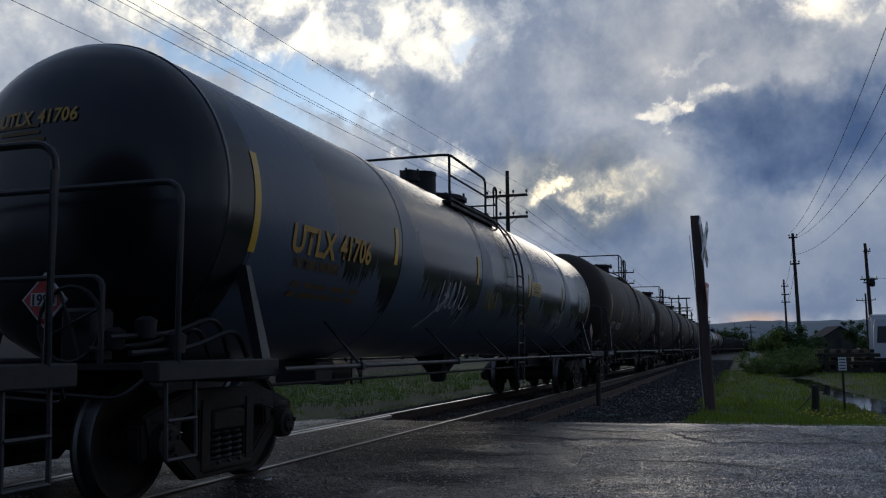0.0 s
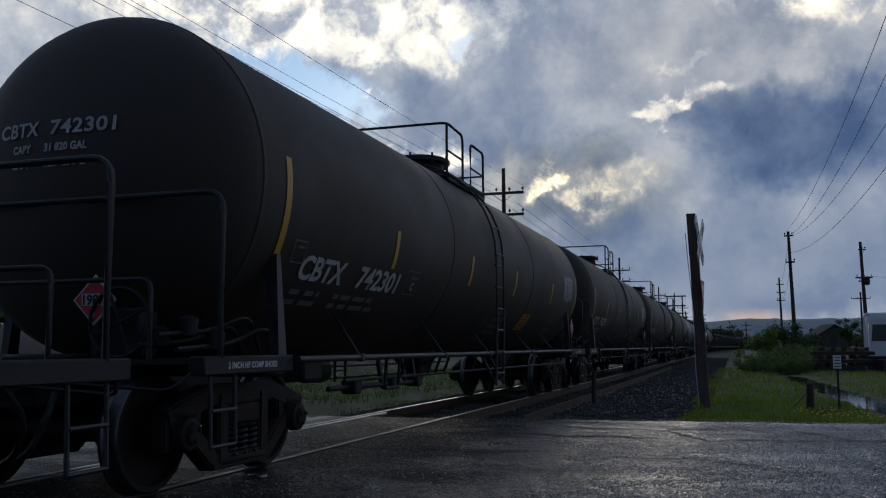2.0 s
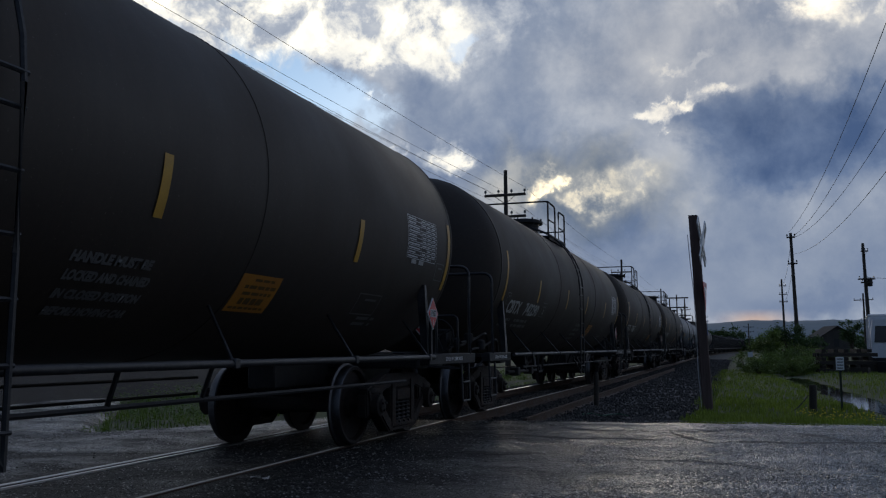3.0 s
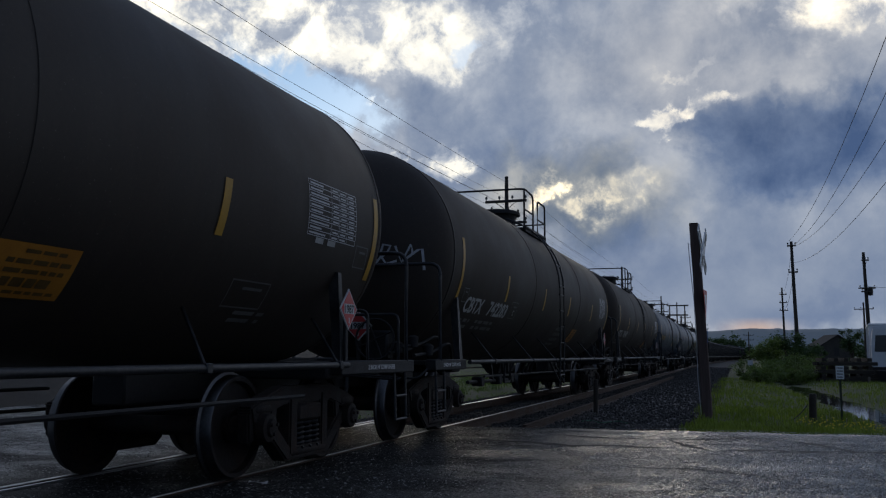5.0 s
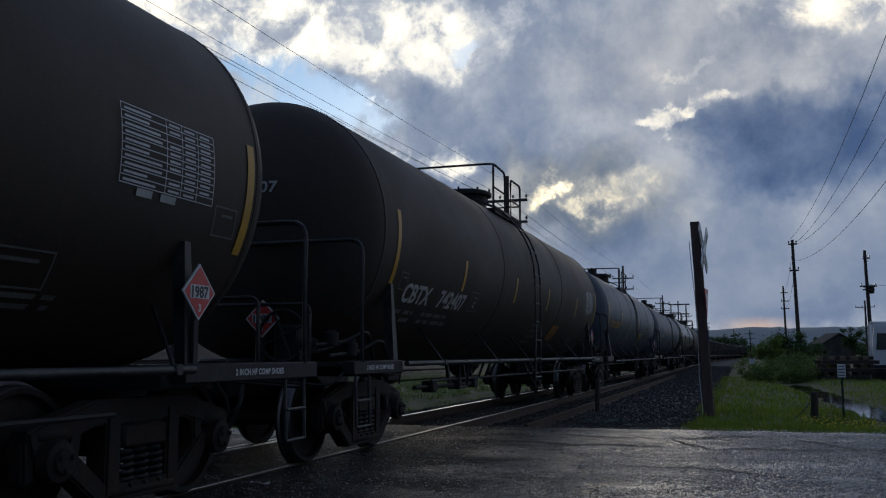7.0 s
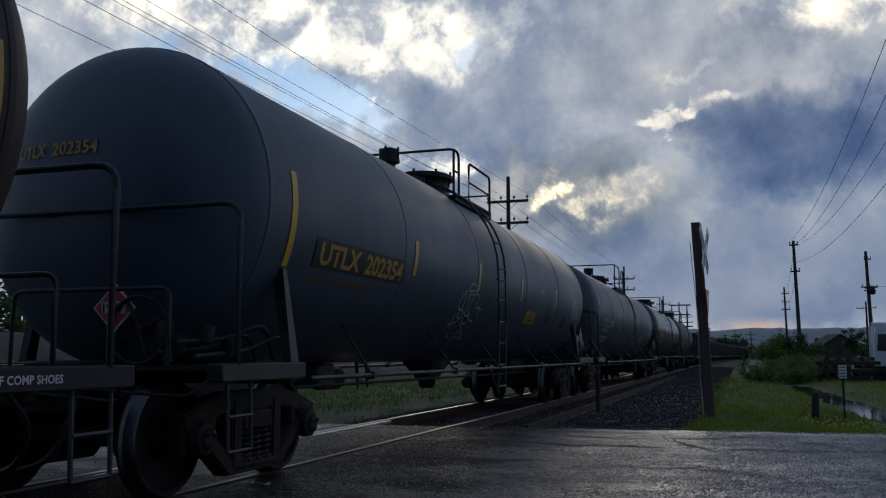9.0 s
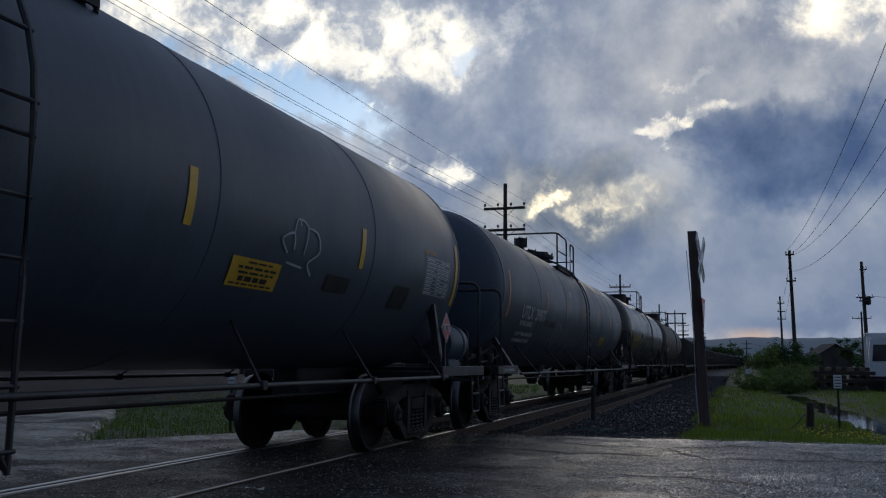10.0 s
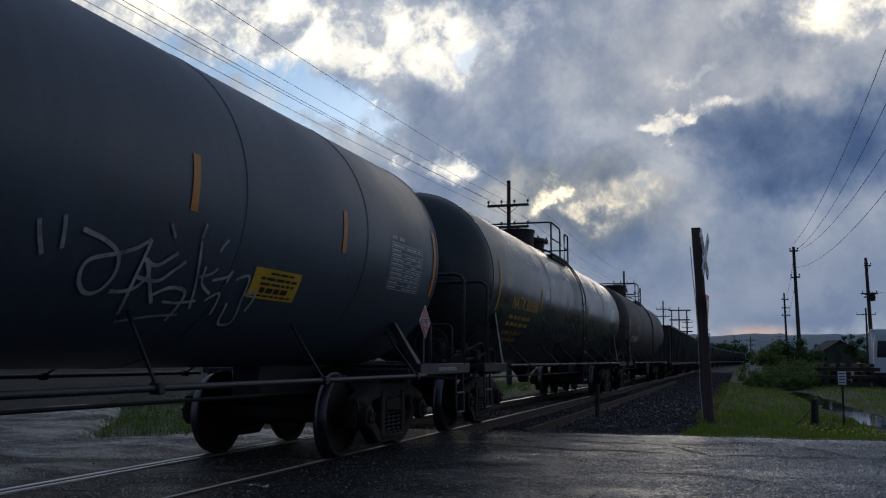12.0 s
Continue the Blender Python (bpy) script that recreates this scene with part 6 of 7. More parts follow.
def grass_spots():
    rng = random.Random(12)
    right, left = [], []
    for _ in range(9000):
        y = 14.6 + 40 * rng.random() ** 1.7
        x = -1.6 + 13 * rng.random()
        t, _h = track(y)
        d = x - t.x
        if y < road_edge(x) + 0.1 or d < 4.1 + 0.5 * noise.noise((x, y * 0.3, 3)):
            continue
        cx = 8.32 - 0.03 * (y - 22)
        if abs(d - cx) < 0.66 + 0.15 * noise.noise((0, y * 0.7, 8)):
            continue
        right.append((x, y, 7 if y < 24 else 4))
    for _ in range(3600):
        y = 10.0 + 40 * rng.random() ** 1.4
        x = XC - 2.5 - 12 * rng.random()
        if in_left_road(x, y):
            continue
        left.append((x, y, 6))
    return right, left


WEED = surface("weeds", ((0.04, 0.07, 0.015), (0.075, 0.125, 0.024), (0.12, 0.17, 0.04)), 0.6, grain=3, blotch=0.5, bump=0)
let_light_through(WEED, 0.4)
SPOTS_R, SPOTS_L = grass_spots()
build_grass("verge_grass", SPOTS_R, "bright green grass on the verge", 1)
build_grass("far_side_grass", SPOTS_L, "green grass beyond the track", 2, (0.06, 0.20), WEED)


def build_weeds():
    """Low leafy weeds on the far side of the track."""
    rng = random.Random(77)
    verts, faces = [], []
    for x, y, _k in SPOTS_L[::2]:
        z = ground_z(x, y)
        tall = 0.14 + 0.22 * max(0.0, noise.noise((x * 0.6, y * 0.6, 5.0))) + (0.25 if x < -11 else 0.0)
        for _ in range(34):
            p = Vector((x + rng.gauss(0, 0.16), y + rng.gauss(0, 0.16), z + tall * rng.random()))
            a, b = rng.uniform(0, 6.28), rng.uniform(0.018, 0.045)
            u = Vector((math.cos(a), math.sin(a), rng.uniform(-0.5, 0.6))) * b
            v = Vector((-math.sin(a), math.cos(a), rng.uniform(-0.3, 0.3))) * b * 0.45
            base = len(verts)
            verts += [tuple(p - u), tuple(p + v), tuple(p + u), tuple(p - v)]
            faces.append((base, base + 1, base + 2, base + 3))
    data = bpy.data.meshes.new("far_side_weeds")
    data.from_pydata(verts, [], faces)
    data.materials.append(WEED)
    tagged(new("far_side_weeds", data), "low leafy weeds beyond the track", "weeds", kind="stuff")


build_weeds()


# ---- ditch water ----
def build_water():
    bm = bmesh.new()
    lines = []
    for k in range(60):
        y = 20.0 + 0.45 * k
        t, _h = track(y)
        cx = t.x + 8.32 - 0.03 * (y - 22)
        w = 0.42 + 0.22 * noise.noise((0.0, y * 0.35, 4.0)) + 0.10 * math.sin(y * 1.9)
        w *= min(1.0, k / 5, (59 - k) / 8) + 0.02
        lines.append([Vector((cx - w, y, -0.36)), Vector((cx, y, -0.36)), Vector((cx + w * 1.2, y, -0.36))])
    sheet(bm, lines)
    tagged(part("water", bm, WATER, None), "still rainwater standing in the ditch", "water", kind="structure")


build_water()


# ---- signs and posts by the crossing ----
def crossbuck():
    """Leaning timber post with crossbuck boards and a yield sign, both facing along the road."""
    gz = -0.22
    base = Vector((-0.60, 19.8, gz))
    top = Vector((-0.77, 19.8, 3.92))
    thing = tagged(new("crossbuck_sign"), "leaning red-brown timber crossing signpost with white crossbuck boards", "railway sign")
    thing.location = base
    axis = top - base
    bm = bmesh.new()
    loops = []
    for k in range(9):
        s = k / 8
        p = axis * s
        w = 0.105 * (1 - 0.10 * s)
        j = 0.006 * noise.noise((s * 6, 1, 2))
        loops.append([p + Vector((a * w + j, b * w, 0)) for a, b in ((-1, -0.8), (-0.8, -1), (0.8, -1), (1, -0.8), (1, 0.8), (0.8, 1), (-0.8, 1), (-1, 0.8))])
    rings(bm, loops)
    part("post", bm, RED_WOOD, thing)
    for tilt in (-45, 45):
        bm = bmesh.new()
        box(bm, (-0.012, -0.61, -0.115), (0.012, 0.61, 0.115), 0.004)
        board = hang("crossbuck_board", mesh("crossbuck_board", bm, SIGN_WHITE), thing, pose(axis.x * 0.86 + 0.135 + (0.026 if tilt > 0 else 0), 0, axis.z * 0.86, tilt, 0, -7), "white reflective board")
        for q in (-0.34, 0.34):
            bm = bmesh.new()
            box(bm, (0.0125, q - 0.16, -0.055), (0.015, q + 0.16, 0.055))
            hang("word_bar", mesh("word_bar", bm, BLACK), board)
    bm = bmesh.new()
    rings(bm, [[Vector((x, 0.42 * math.cos(a), 0.42 * math.sin(a))) for a in (radians(-90), radians(30), radians(150))] for x in (-0.003, 0.003)])
    sign = hang("yield_sign", mesh("yield_sign", bm, RED, smooth=0), thing, pose(axis.x * 0.61 + 0.125, 0, axis.z * 0.60, 0, 0, -4), "red and white yield triangle")
    bm = bmesh.new()
    rings(bm, [[Vector((x, 0.22 * math.cos(a), 0.22 * math.sin(a))) for a in (radians(-90), radians(30), radians(150))] for x in (0.0035, 0.006)])
    hang("white_field", mesh("white_field", bm, SIGN_WHITE, smooth=0), sign)
    bm = bmesh.new()
    box(bm, (axis.x * 0.42 + 0.11, -0.11, axis.z * 0.42 - 0.16), (axis.x * 0.42 + 0.118, 0.11, axis.z * 0.42 + 0.16))
    part("notice_plate", bm, BLUE, thing, "small blue notice plate")
    bm = bmesh.new()
    tube(bm, [axis * s + Vector((-0.125 - 0.02 * math.sin(s * 9), -0.02, 0)) for s in (0.02, 0.2, 0.4, 0.6, 0.75, 0.9)], 0.008, 5)
    part("cable", bm, PAPER, thing, "thin pale cable")


BLUE = surface("blue_plate", ((0.03, 0.08, 0.22), (0.05, 0.12, 0.30)), 0.5, grain=20, blotch=3, bump=0.0)
crossbuck()


def bollard(x, y, h, w, label, cable=False):
    gz = ground_z(x, y)
    thing = tagged(new("bollard"), label, "post")
    thing.location = (x, y, gz)
    bm = bmesh.new()
    loops = []
    for k, (s, r) in enumerate(((-0.05, 1.0), (0.35, 0.98), (0.8, 0.96), (0.97, 0.94), (1.0, 0.8))):
        loops.append([Vector((w * r * math.cos(a) + 0.02 * s, w * r * math.sin(a), h * s)) for a in (2 * math.pi * j / 12 for j in range(12))])
    rings(bm, loops)
    part("post", bm, DARK_WOOD, thing)
    if cable:
        bm = bmesh.new()
        tube(bm, [(-w - 0.55 * s, -0.10 * s, h * (0.62 - 0.60 * s - 0.22 * math.sin(math.pi * s))) for s in (k / 8 for k in range(9))], 0.011, 5)
        part("cable", bm, WIRE, thing)


bollard(1.42, 19.6, 0.56, 0.075, "short dark timber bollard with a slack cable", True)
bollard(-3.02, 20.3, 0.98, 0.055, "dark weathered post in the ballast")


def sign_post(x, y, h, wide, tall, label, bars=0, face=0.0):
    gz = ground_z(x, y)
    thing = tagged(new("small_sign"), label, "sign")
    thing.location = (x, y, gz)
    thing.rotation_euler = (0, 0, face)
    bm = bmesh.new()
    for a, b in (((-0.018, 0), (0.018, 0)), ((-0.018, 0), (-0.018, 0.02)), ((0.018, 0), (0.018, 0.02))):
        box(bm, (min(a[0], b[0]) - 0.003, -0.003, -0.05), (max(a[0], b[0]) + 0.003, max(b[1], 0.003), h))
    part("post", bm, GREEN_POST, thing)
    bm = bmesh.new()
    box(bm, (-wide / 2, -0.010, h - tall), (wide / 2, -0.004, h), 0.001)
    panel = part("panel", bm, SIGN_WHITE, thing, "white sign panel")
    for k in range(bars):
        bm = bmesh.new()
        zz = h - tall * (k + 0.7) / (bars + 0.4)
        box(bm, (-wide * 0.38, -0.0125, zz - tall * 0.035), (wide * 0.38, -0.0105, zz + tall * 0.035))
        part("text_bar", bm, BLACK, panel)


GREEN_POST = surface("green_steel_post", ((0.012, 0.025, 0.016), (0.025, 0.045, 0.028)), 0.6, 0.2, grain=20, blotch=3, bump=0.1)
sign_post(2.02, 20.2, 1.14, 0.155, 0.27, "small white notice on a thin green post", 4)
sign_post(0.80, 57.0, 1.05, 0.30, 0.30, "small white trackside marker on a post", 0)
sign_post(-7.75, 12.9, 0.98, 0.13, 0.22, "small white notice beyond the track", 3)


# ---- telegraph and power poles ----
def pole(name, x, y, h, arms, label, r=0.14, lean=0.0, turn=0.0, braces=True, pins=(-1.0, -0.33, 0.33, 1.0)):
    """Tapered timber pole with braced crossarms and pin insulators."""
    gz = ground_z(x, y)
    thing = tagged(new(name), label, "utility pole")
    thing.matrix_basis = pose(x, y, gz, 0, lean, turn)
    bm = bmesh.new()
    tube(bm, [(0, 0, -0.2), (0, 0, h * 0.5), (0, 0, h)], r, 10, r * 0.62)
    part("shaft", bm, POLE, thing)
    for z, half in arms:
        bm = bmesh.new()
        box(bm, (-half, -r - 0.09, z - 0.055), (half, -r * 0.5, z + 0.055), 0.01)
        if braces:
            for s in (-1, 1):
                tube(bm, [(s * half * 0.52, -r - 0.05, z - 0.04), (0, -r * 0.8, z - 0.42)], 0.014, 5)
        arm = part("crossarm", bm, POLE, thing)
        for q in pins:
            bm = bmesh.new()
            lathe(bm, [(0.015, z + 0.05), (0.015, z + 0.13), (0.055, z + 0.13), (0.06, z + 0.19), (0.04, z + 0.25), (0.01, z + 0.26)], "z", 8, (q * half * 0.96, -r - 0.02, 0))
            part("insulator", bm, INSULATOR, arm)
    return thing


LX, LSP = -9.98, 45.0
L_POLES = []
for k in range(5):
    y = 40.3 + LSP * k
    t, _h = track(y)
    off = t.x - XC
    L_POLES.append((LX + off, y))
    pole("telegraph_pole", LX + off, y, 9.62, ((8.42, 0.98), (7.40, 0.98)), "weathered trackside telegraph pole with two crossarms")
for dx, hh in ((-1.0, 10.6), (0.25, 11.3), (1.6, 10.8)):
    pole("power_pole", -10.6 + dx, 175.0 + dx, hh, (), "far dark power pole of a transmission frame", 0.17)
FRAME_ARMS = tagged(new("transmission_crossarms"), "far crossarms joining three power poles", "crossarms")
for zz, a, b in ((10.2, -1.9, 2.1), (8.4, -1.8, 2.0), (6.2, -1.9, 2.4)):
    bm = bmesh.new()
    box(bm, (-10.3 + a, 174.7, zz - 0.12 + 0.25), (-10.3 + b, 174.95, zz + 0.12 + 0.25), 0.02)
    part("crossarm", bm, POLE, FRAME_ARMS)


def wire(name, pts, label, r=0.012):
    bm = bmesh.new()
    tube(bm, pts, r, 5)
    return tagged(part(name, bm, WIRE, None), label, "wire", "overhead wires")


def sagging(a, b, sag, n=14):
    a, b = Vector(a), Vector(b)
    return [a.lerp(b, k / n) - Vector((0, 0, sag * 4 * (k / n) * (1 - k / n))) for k in range(n + 1)]


for z, q in ((8.42, -0.94), (8.42, -0.31), (8.42, 0.94), (7.40, -0.94), (7.40, 0.31), (7.40, 0.94)):
    spans = [(LX - 1.4, 40.3 - LSP), (LX - 2.8, 40.3 - 2 * LSP)][::-1] + L_POLES
    pts = []
    for (x0, y0), (x1, y1) in zip(spans, spans[1:]):
        pts += sagging((x0 + q, y0 - 0.16, z + 0.14), (x1 + q, y1 - 0.16, z + 0.14), 0.35, 10)[:-1]
    pts.append(Vector((spans[-1][0] + q, spans[-1][1] - 0.16, z + 0.14)))
    wire("telegraph_wire", pts, "thin telegraph wire along the railway", 0.006)

R1 = pole("power_pole", 4.55, 74.0, 10.1, ((9.75, 0.32), (7.7, 0.35)), "tall slim roadside power pole", 0.17, -1.0, 0, False, (-0.9, 0.9))
R2 = pole("power_pole", 10.9, 84.0, 10.1, ((9.4, 0.30), (7.0, 0.75), (6.7, 0.5)), "roadside power pole with equipment brackets", 0.19, -1.2, 25, True, (-0.9, 0.0, 0.9))
pole("power_pole", 6.2, 126.0, 10.2, ((9.3, 0.5), (8.2, 0.55), (7.2, 0.6)), "far power pole with short brackets", 0.17, -1.0, 30, False, (-0.9, 0.9))
pole("power_pole", 16.6, 132.0, 8.3, ((7.4, 1.2),), "far power pole with one crossarm", 0.17, -0.5, 0, True)
pole("power_pole", 18.8, 150.0, 6.6, (), "far dark power pole", 0.16, -0.5)
pole("telegraph_pole", 3.2, 240.0, 7.5, ((6.6, 1.2), (5.4, 1.2)), "distant telegraph pole with two crossarms", 0.18)
bm = bmesh.new()
lathe(bm, [(0.02, 6.35), (0.22, 6.4), (0.24, 7.0), (0.2, 7.08), (0.02, 7.1)], "z", 14, (0.34, -0.05, 0))
part("transformer", bm, STEEL, R2)
NEAR_POLE = (6.0, 20.0)
pole("power_pole", NEAR_POLE[0], NEAR_POLE[1], 13.0, ((12.3, 1.2),), "roadside power pole with one crossarm", 0.19)
for z0, z1, q, sag in ((10.1, 12.5, -0.95, 1.3), (9.7, 12.5, -0.2, 1.6), (9.7, 12.5, 0.95, 1.7), (8.4, 9.6, 0.4, 1.5)):
    wire("power_wire", sagging((4.45 + q * 0.25, 73.9, z0 - 0.15), (NEAR_POLE[0] + q, NEAR_POLE[1], z1), sag, 24), "power wire slung across the sky", 0.012)
for z in (9.9, 7.6):
    wire("power_wire", sagging((4.45, 74.0, z - 0.15), (6.2, 126.0, z - 0.5), 0.8, 12), "power wire slung across the sky", 0.014)
wire("power_wire", sagging((10.9, 84.0, 7.0), (40.0, 60.0, 6.5), 1.2, 12), "power wire slung across the sky", 0.014)


# ---- shrubs and trees ----
def leaf_cloud(verts, faces, centre, radii, count, size, rng):
    """Leaves gathered in clumps through an uneven crown."""
    clumps = []
    for _ in range(max(5, count // 90)):
        a, b, c = rng.uniform(0, 6.28), rng.uniform(-1, 1), rng.random() ** 0.45
        k = math.sqrt(1 - b * b)
        clumps.append((centre[0] + radii[0] * c * k * math.cos(a), centre[1] + radii[1] * c * k * math.sin(a), centre[2] + radii[2] * c * b, rng.uniform(0.25, 0.5)))
    for _ in range(count):
        x, y, z, s = clumps[rng.randrange(len(clumps))]
        m = min(radii)
        p = (x + rng.gauss(0, s * m * 0.5), y + rng.gauss(0, s * m * 0.5), z + rng.gauss(0, s * m * 0.42))
        u = Vector((rng.uniform(-1, 1), rng.uniform(-1, 1), rng.uniform(-0.6, 0.6))).normalized()
        v = u.cross(Vector((rng.uniform(-1, 1), rng.uniform(-1, 1), 1.0))).normalized()
        u, v = u * size * rng.uniform(0.6, 1.3), v * size * rng.uniform(0.3, 0.6)
        base = len(verts)
        p = Vector(p)
        verts += [tuple(p - u), tuple(p + v), tuple(p + u), tuple(p - v)]
        faces.append((base, base + 1, base + 2, base + 3))


def leafy(name, verts, faces, parent, mat):
    data = bpy.data.meshes.new(name)
    data.from_pydata(verts, [], faces)
    data.materials.append(mat)
    return hang(name, data, parent)


def bush(x, y, radii, count, seed, label, mat=None, size=0.07, trunk=0.0, name="bush", category="bush"):
    """A shrub or small tree: stems, limbs and a ragged crown."""
    rng = random.Random(seed)
    gz = ground_z(x, y)
    thing = tagged(new(name), label, category)
    thing.location = (x, y, gz - 0.05)
    bm = bmesh.new()
    for k in range(5 if not trunk else 7):
        a, r = rng.uniform(0, 6.28), rng.uniform(0.3, 0.75)
        start = (rng.uniform(-0.1, 0.1), rng.uniform(-0.1, 0.1), 0 if not trunk else trunk * rng.uniform(0.5, 1.0))
        tip = (radii[0] * r * math.cos(a), radii[1] * r * math.sin(a), trunk + radii[2] * rng.uniform(0.7, 1.7))
        midp = [(p + q) / 2 + rng.uniform(-0.1, 0.1) for p, q in zip(start, tip)]
        tube(bm, [start, midp, tip], 0.035 if not trunk else 0.06, 5, 0.012)
    if trunk:
        tube(bm, [(0, 0, 0), (0.05, 0.02, trunk * 0.6), (0.02, 0.0, trunk * 1.3)], 0.13, 8, 0.08)
    part("trunk" if trunk else "stems", bm, BARK, thing)
    verts, faces = [], []
    leaf_cloud(verts, faces, (0, 0, trunk + radii[2] * (0.95 if not trunk else 1.0)), radii, count, size, rng)
    leafy("crown", verts, faces, thing, mat or LEAF)
    return thing


for x, y, r, c, seed, lab in ((1.95, 55, (1.6, 1.7, 0.70), 10000, 1, "dense green shrub beside the ditch"), (3.55, 56, (1.6, 1.7, 0.74), 10000, 2, "dense green shrub beside the ditch"),
                              (2.8, 50, (1.5, 1.3, 0.50), 8000, 3, "low rounded green shrub"), (0.98, 47.0, (0.75, 0.8, 0.44), 4000, 4, "small pale green shrub"),
                              (4.4, 53, (1.0, 1.1, 0.48), 4600, 5, "low rounded green shrub"), (0.6, 62, (1.0, 1.0, 0.6), 2600, 6, "low rounded green shrub")):
    bush(x, y, r, c, seed, lab, size=0.05)
bush(1.75, 58, (0.95, 0.95, 0.85), 4200, 7, "small young tree with a full green crown", size=0.07, trunk=0.9, name="tree", category="tree")
bush(3.4, 66, (1.5, 1.3, 0.95), 4200, 8, "small dark green tree", size=0.10, trunk=0.9, name="tree", category="tree", mat=LEAF_FAR)
bush(5.0, 70, (1.1, 1.1, 0.8), 3000, 9, "small dark green tree", size=0.10, trunk=0.7, name="tree", category="tree", mat=LEAF_FAR)
bush(11.2, 100, (1.0, 1.0, 1.7), 1800, 10, "small conifer-shaped dark tree", size=0.12, trunk=0.9, name="tree", category="tree", mat=LEAF_FAR)
bush(12.8, 104, (1.6, 1.4, 0.9), 1500, 11, "low rounded green shrub", size=0.12, mat=LEAF_FAR)


def tree_belt(name, row, seed, label, size=0.22, per=420):
    """A far belt of trees: trunks under one uneven, leafy mass."""
    rng = random.Random(seed)
    verts, faces = [], []
    for x, y, h, w in row:
        gz = ground_z(x, y)
        leaf_cloud(verts, faces, (x, y, gz + h * 0.56), (w, w, h * 0.46), per, size, rng)
        for k in range(3):
            base = len(verts)
            r = 0.12
            dx = rng.uniform(-0.4, 0.4) * w
            verts += [(x - r, y, gz - 0.2), (x + r, y, gz - 0.2), (x, y + r * 1.5, gz - 0.2), (x + dx, y, gz + h * 0.7)]
            faces += [(base, base + 1, base + 3), (base + 1, base + 2, base + 3), (base + 2, base, base + 3)]
    data = bpy.data.meshes.new(name)
    data.from_pydata(verts, [], faces)
    data.materials.append(LEAF_FAR)
    tagged(new(name, data), label, "trees", kind="stuff")


rng = random.Random(40)
tree_belt("left_tree_belt", [(-24 - 5 * rng.random() - 0.02 * k, -12 + 3.6 * k, rng.uniform(2.8, 4.4), rng.uniform(2.0, 3.0)) for k in range(40)], 41, "dark belt of trees beyond the track", 0.20, 520)
tree_belt("far_track_trees", [(-15 + 0.055 * k * k * 0.35 + rng.uniform(-2, 2), 140 + 9 * k, rng.uniform(4.5, 7.0), rng.uniform(3.0, 4.4)) for k in range(18)], 42, "dark trees along the distant track", 0.40, 420)
tree_belt("far_bend_trees", [(-12 + 1.7 * k + rng.uniform(-1, 1), 290 + rng.uniform(-6, 14), rng.uniform(6.0, 9.0), rng.uniform(3.0, 4.2)) for k in range(9)], 44, "dark green trees where the track bends away", 0.45, 420)
tree_belt("far_right_trees", [(2 + 2.3 * k + rng.uniform(-2, 2), 230 + rng.uniform(-15, 30), rng.uniform(3.0, 5.2), rng.uniform(3.5, 5.0)) for k in range(24)], 43, "distant belt of trees under the hills", 0.5, 320)


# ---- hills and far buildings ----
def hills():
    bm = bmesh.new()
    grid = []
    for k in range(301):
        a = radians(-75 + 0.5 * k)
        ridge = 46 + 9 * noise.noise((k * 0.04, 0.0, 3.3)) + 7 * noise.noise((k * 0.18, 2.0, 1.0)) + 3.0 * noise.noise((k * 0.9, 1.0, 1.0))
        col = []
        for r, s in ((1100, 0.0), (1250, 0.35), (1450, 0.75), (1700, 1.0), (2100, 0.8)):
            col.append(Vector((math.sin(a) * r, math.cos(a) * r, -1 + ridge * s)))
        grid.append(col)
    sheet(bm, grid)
    tagged(part("hill", bm, HILL_HAZE, None), "low wooded hills with evening haze in their blue-grey colour", "hills", kind="structure")


hills()


def house():
    thing = tagged(new("house"), "dark gabled timber house far off", "house")
    thing.matrix_basis = pose(14.0, 150.0, ground_z(14.0, 150), 0, 0, 18)
    bm = bmesh.new()
    box(bm, (-2.4, -2.2, 0), (2.4, 2.2, 2.8))
    for s in (-1, 1):
        rings(bm, [[Vector((-2.4, s * 2.2, 2.8)), Vector((2.4, s * 2.2, 2.8)), Vector((0, s * 2.2, 4.2))], [Vector((-2.4, s * 2.1, 2.8)), Vector((2.4, s * 2.1, 2.8)), Vector((0, s * 2.1, 4.2))]])
    part("wall", bm, BARN, thing)
    for s in (-1, 1):
        bm = bmesh.new()
        rings(bm, [[Vector((0, -2.5, 4.28)), Vector((s * 2.8, -2.5, 2.60)), Vector((s * 2.8, -2.5, 2.72)), Vector((0, -2.5, 4.40))], [Vector((0, 2.5, 4.28)), Vector((s * 2.8, 2.5, 2.60)), Vector((s * 2.8, 2.5, 2.72)), Vector((0, 2.5, 4.40))]])
        part("roof", bm, SHINGLE, thing)
    bm = bmesh.new()
    box(bm, (-0.6, -2.23, 1.2), (0.2, -2.2, 2.4))
    part("window", bm, BLACK, thing)


house()


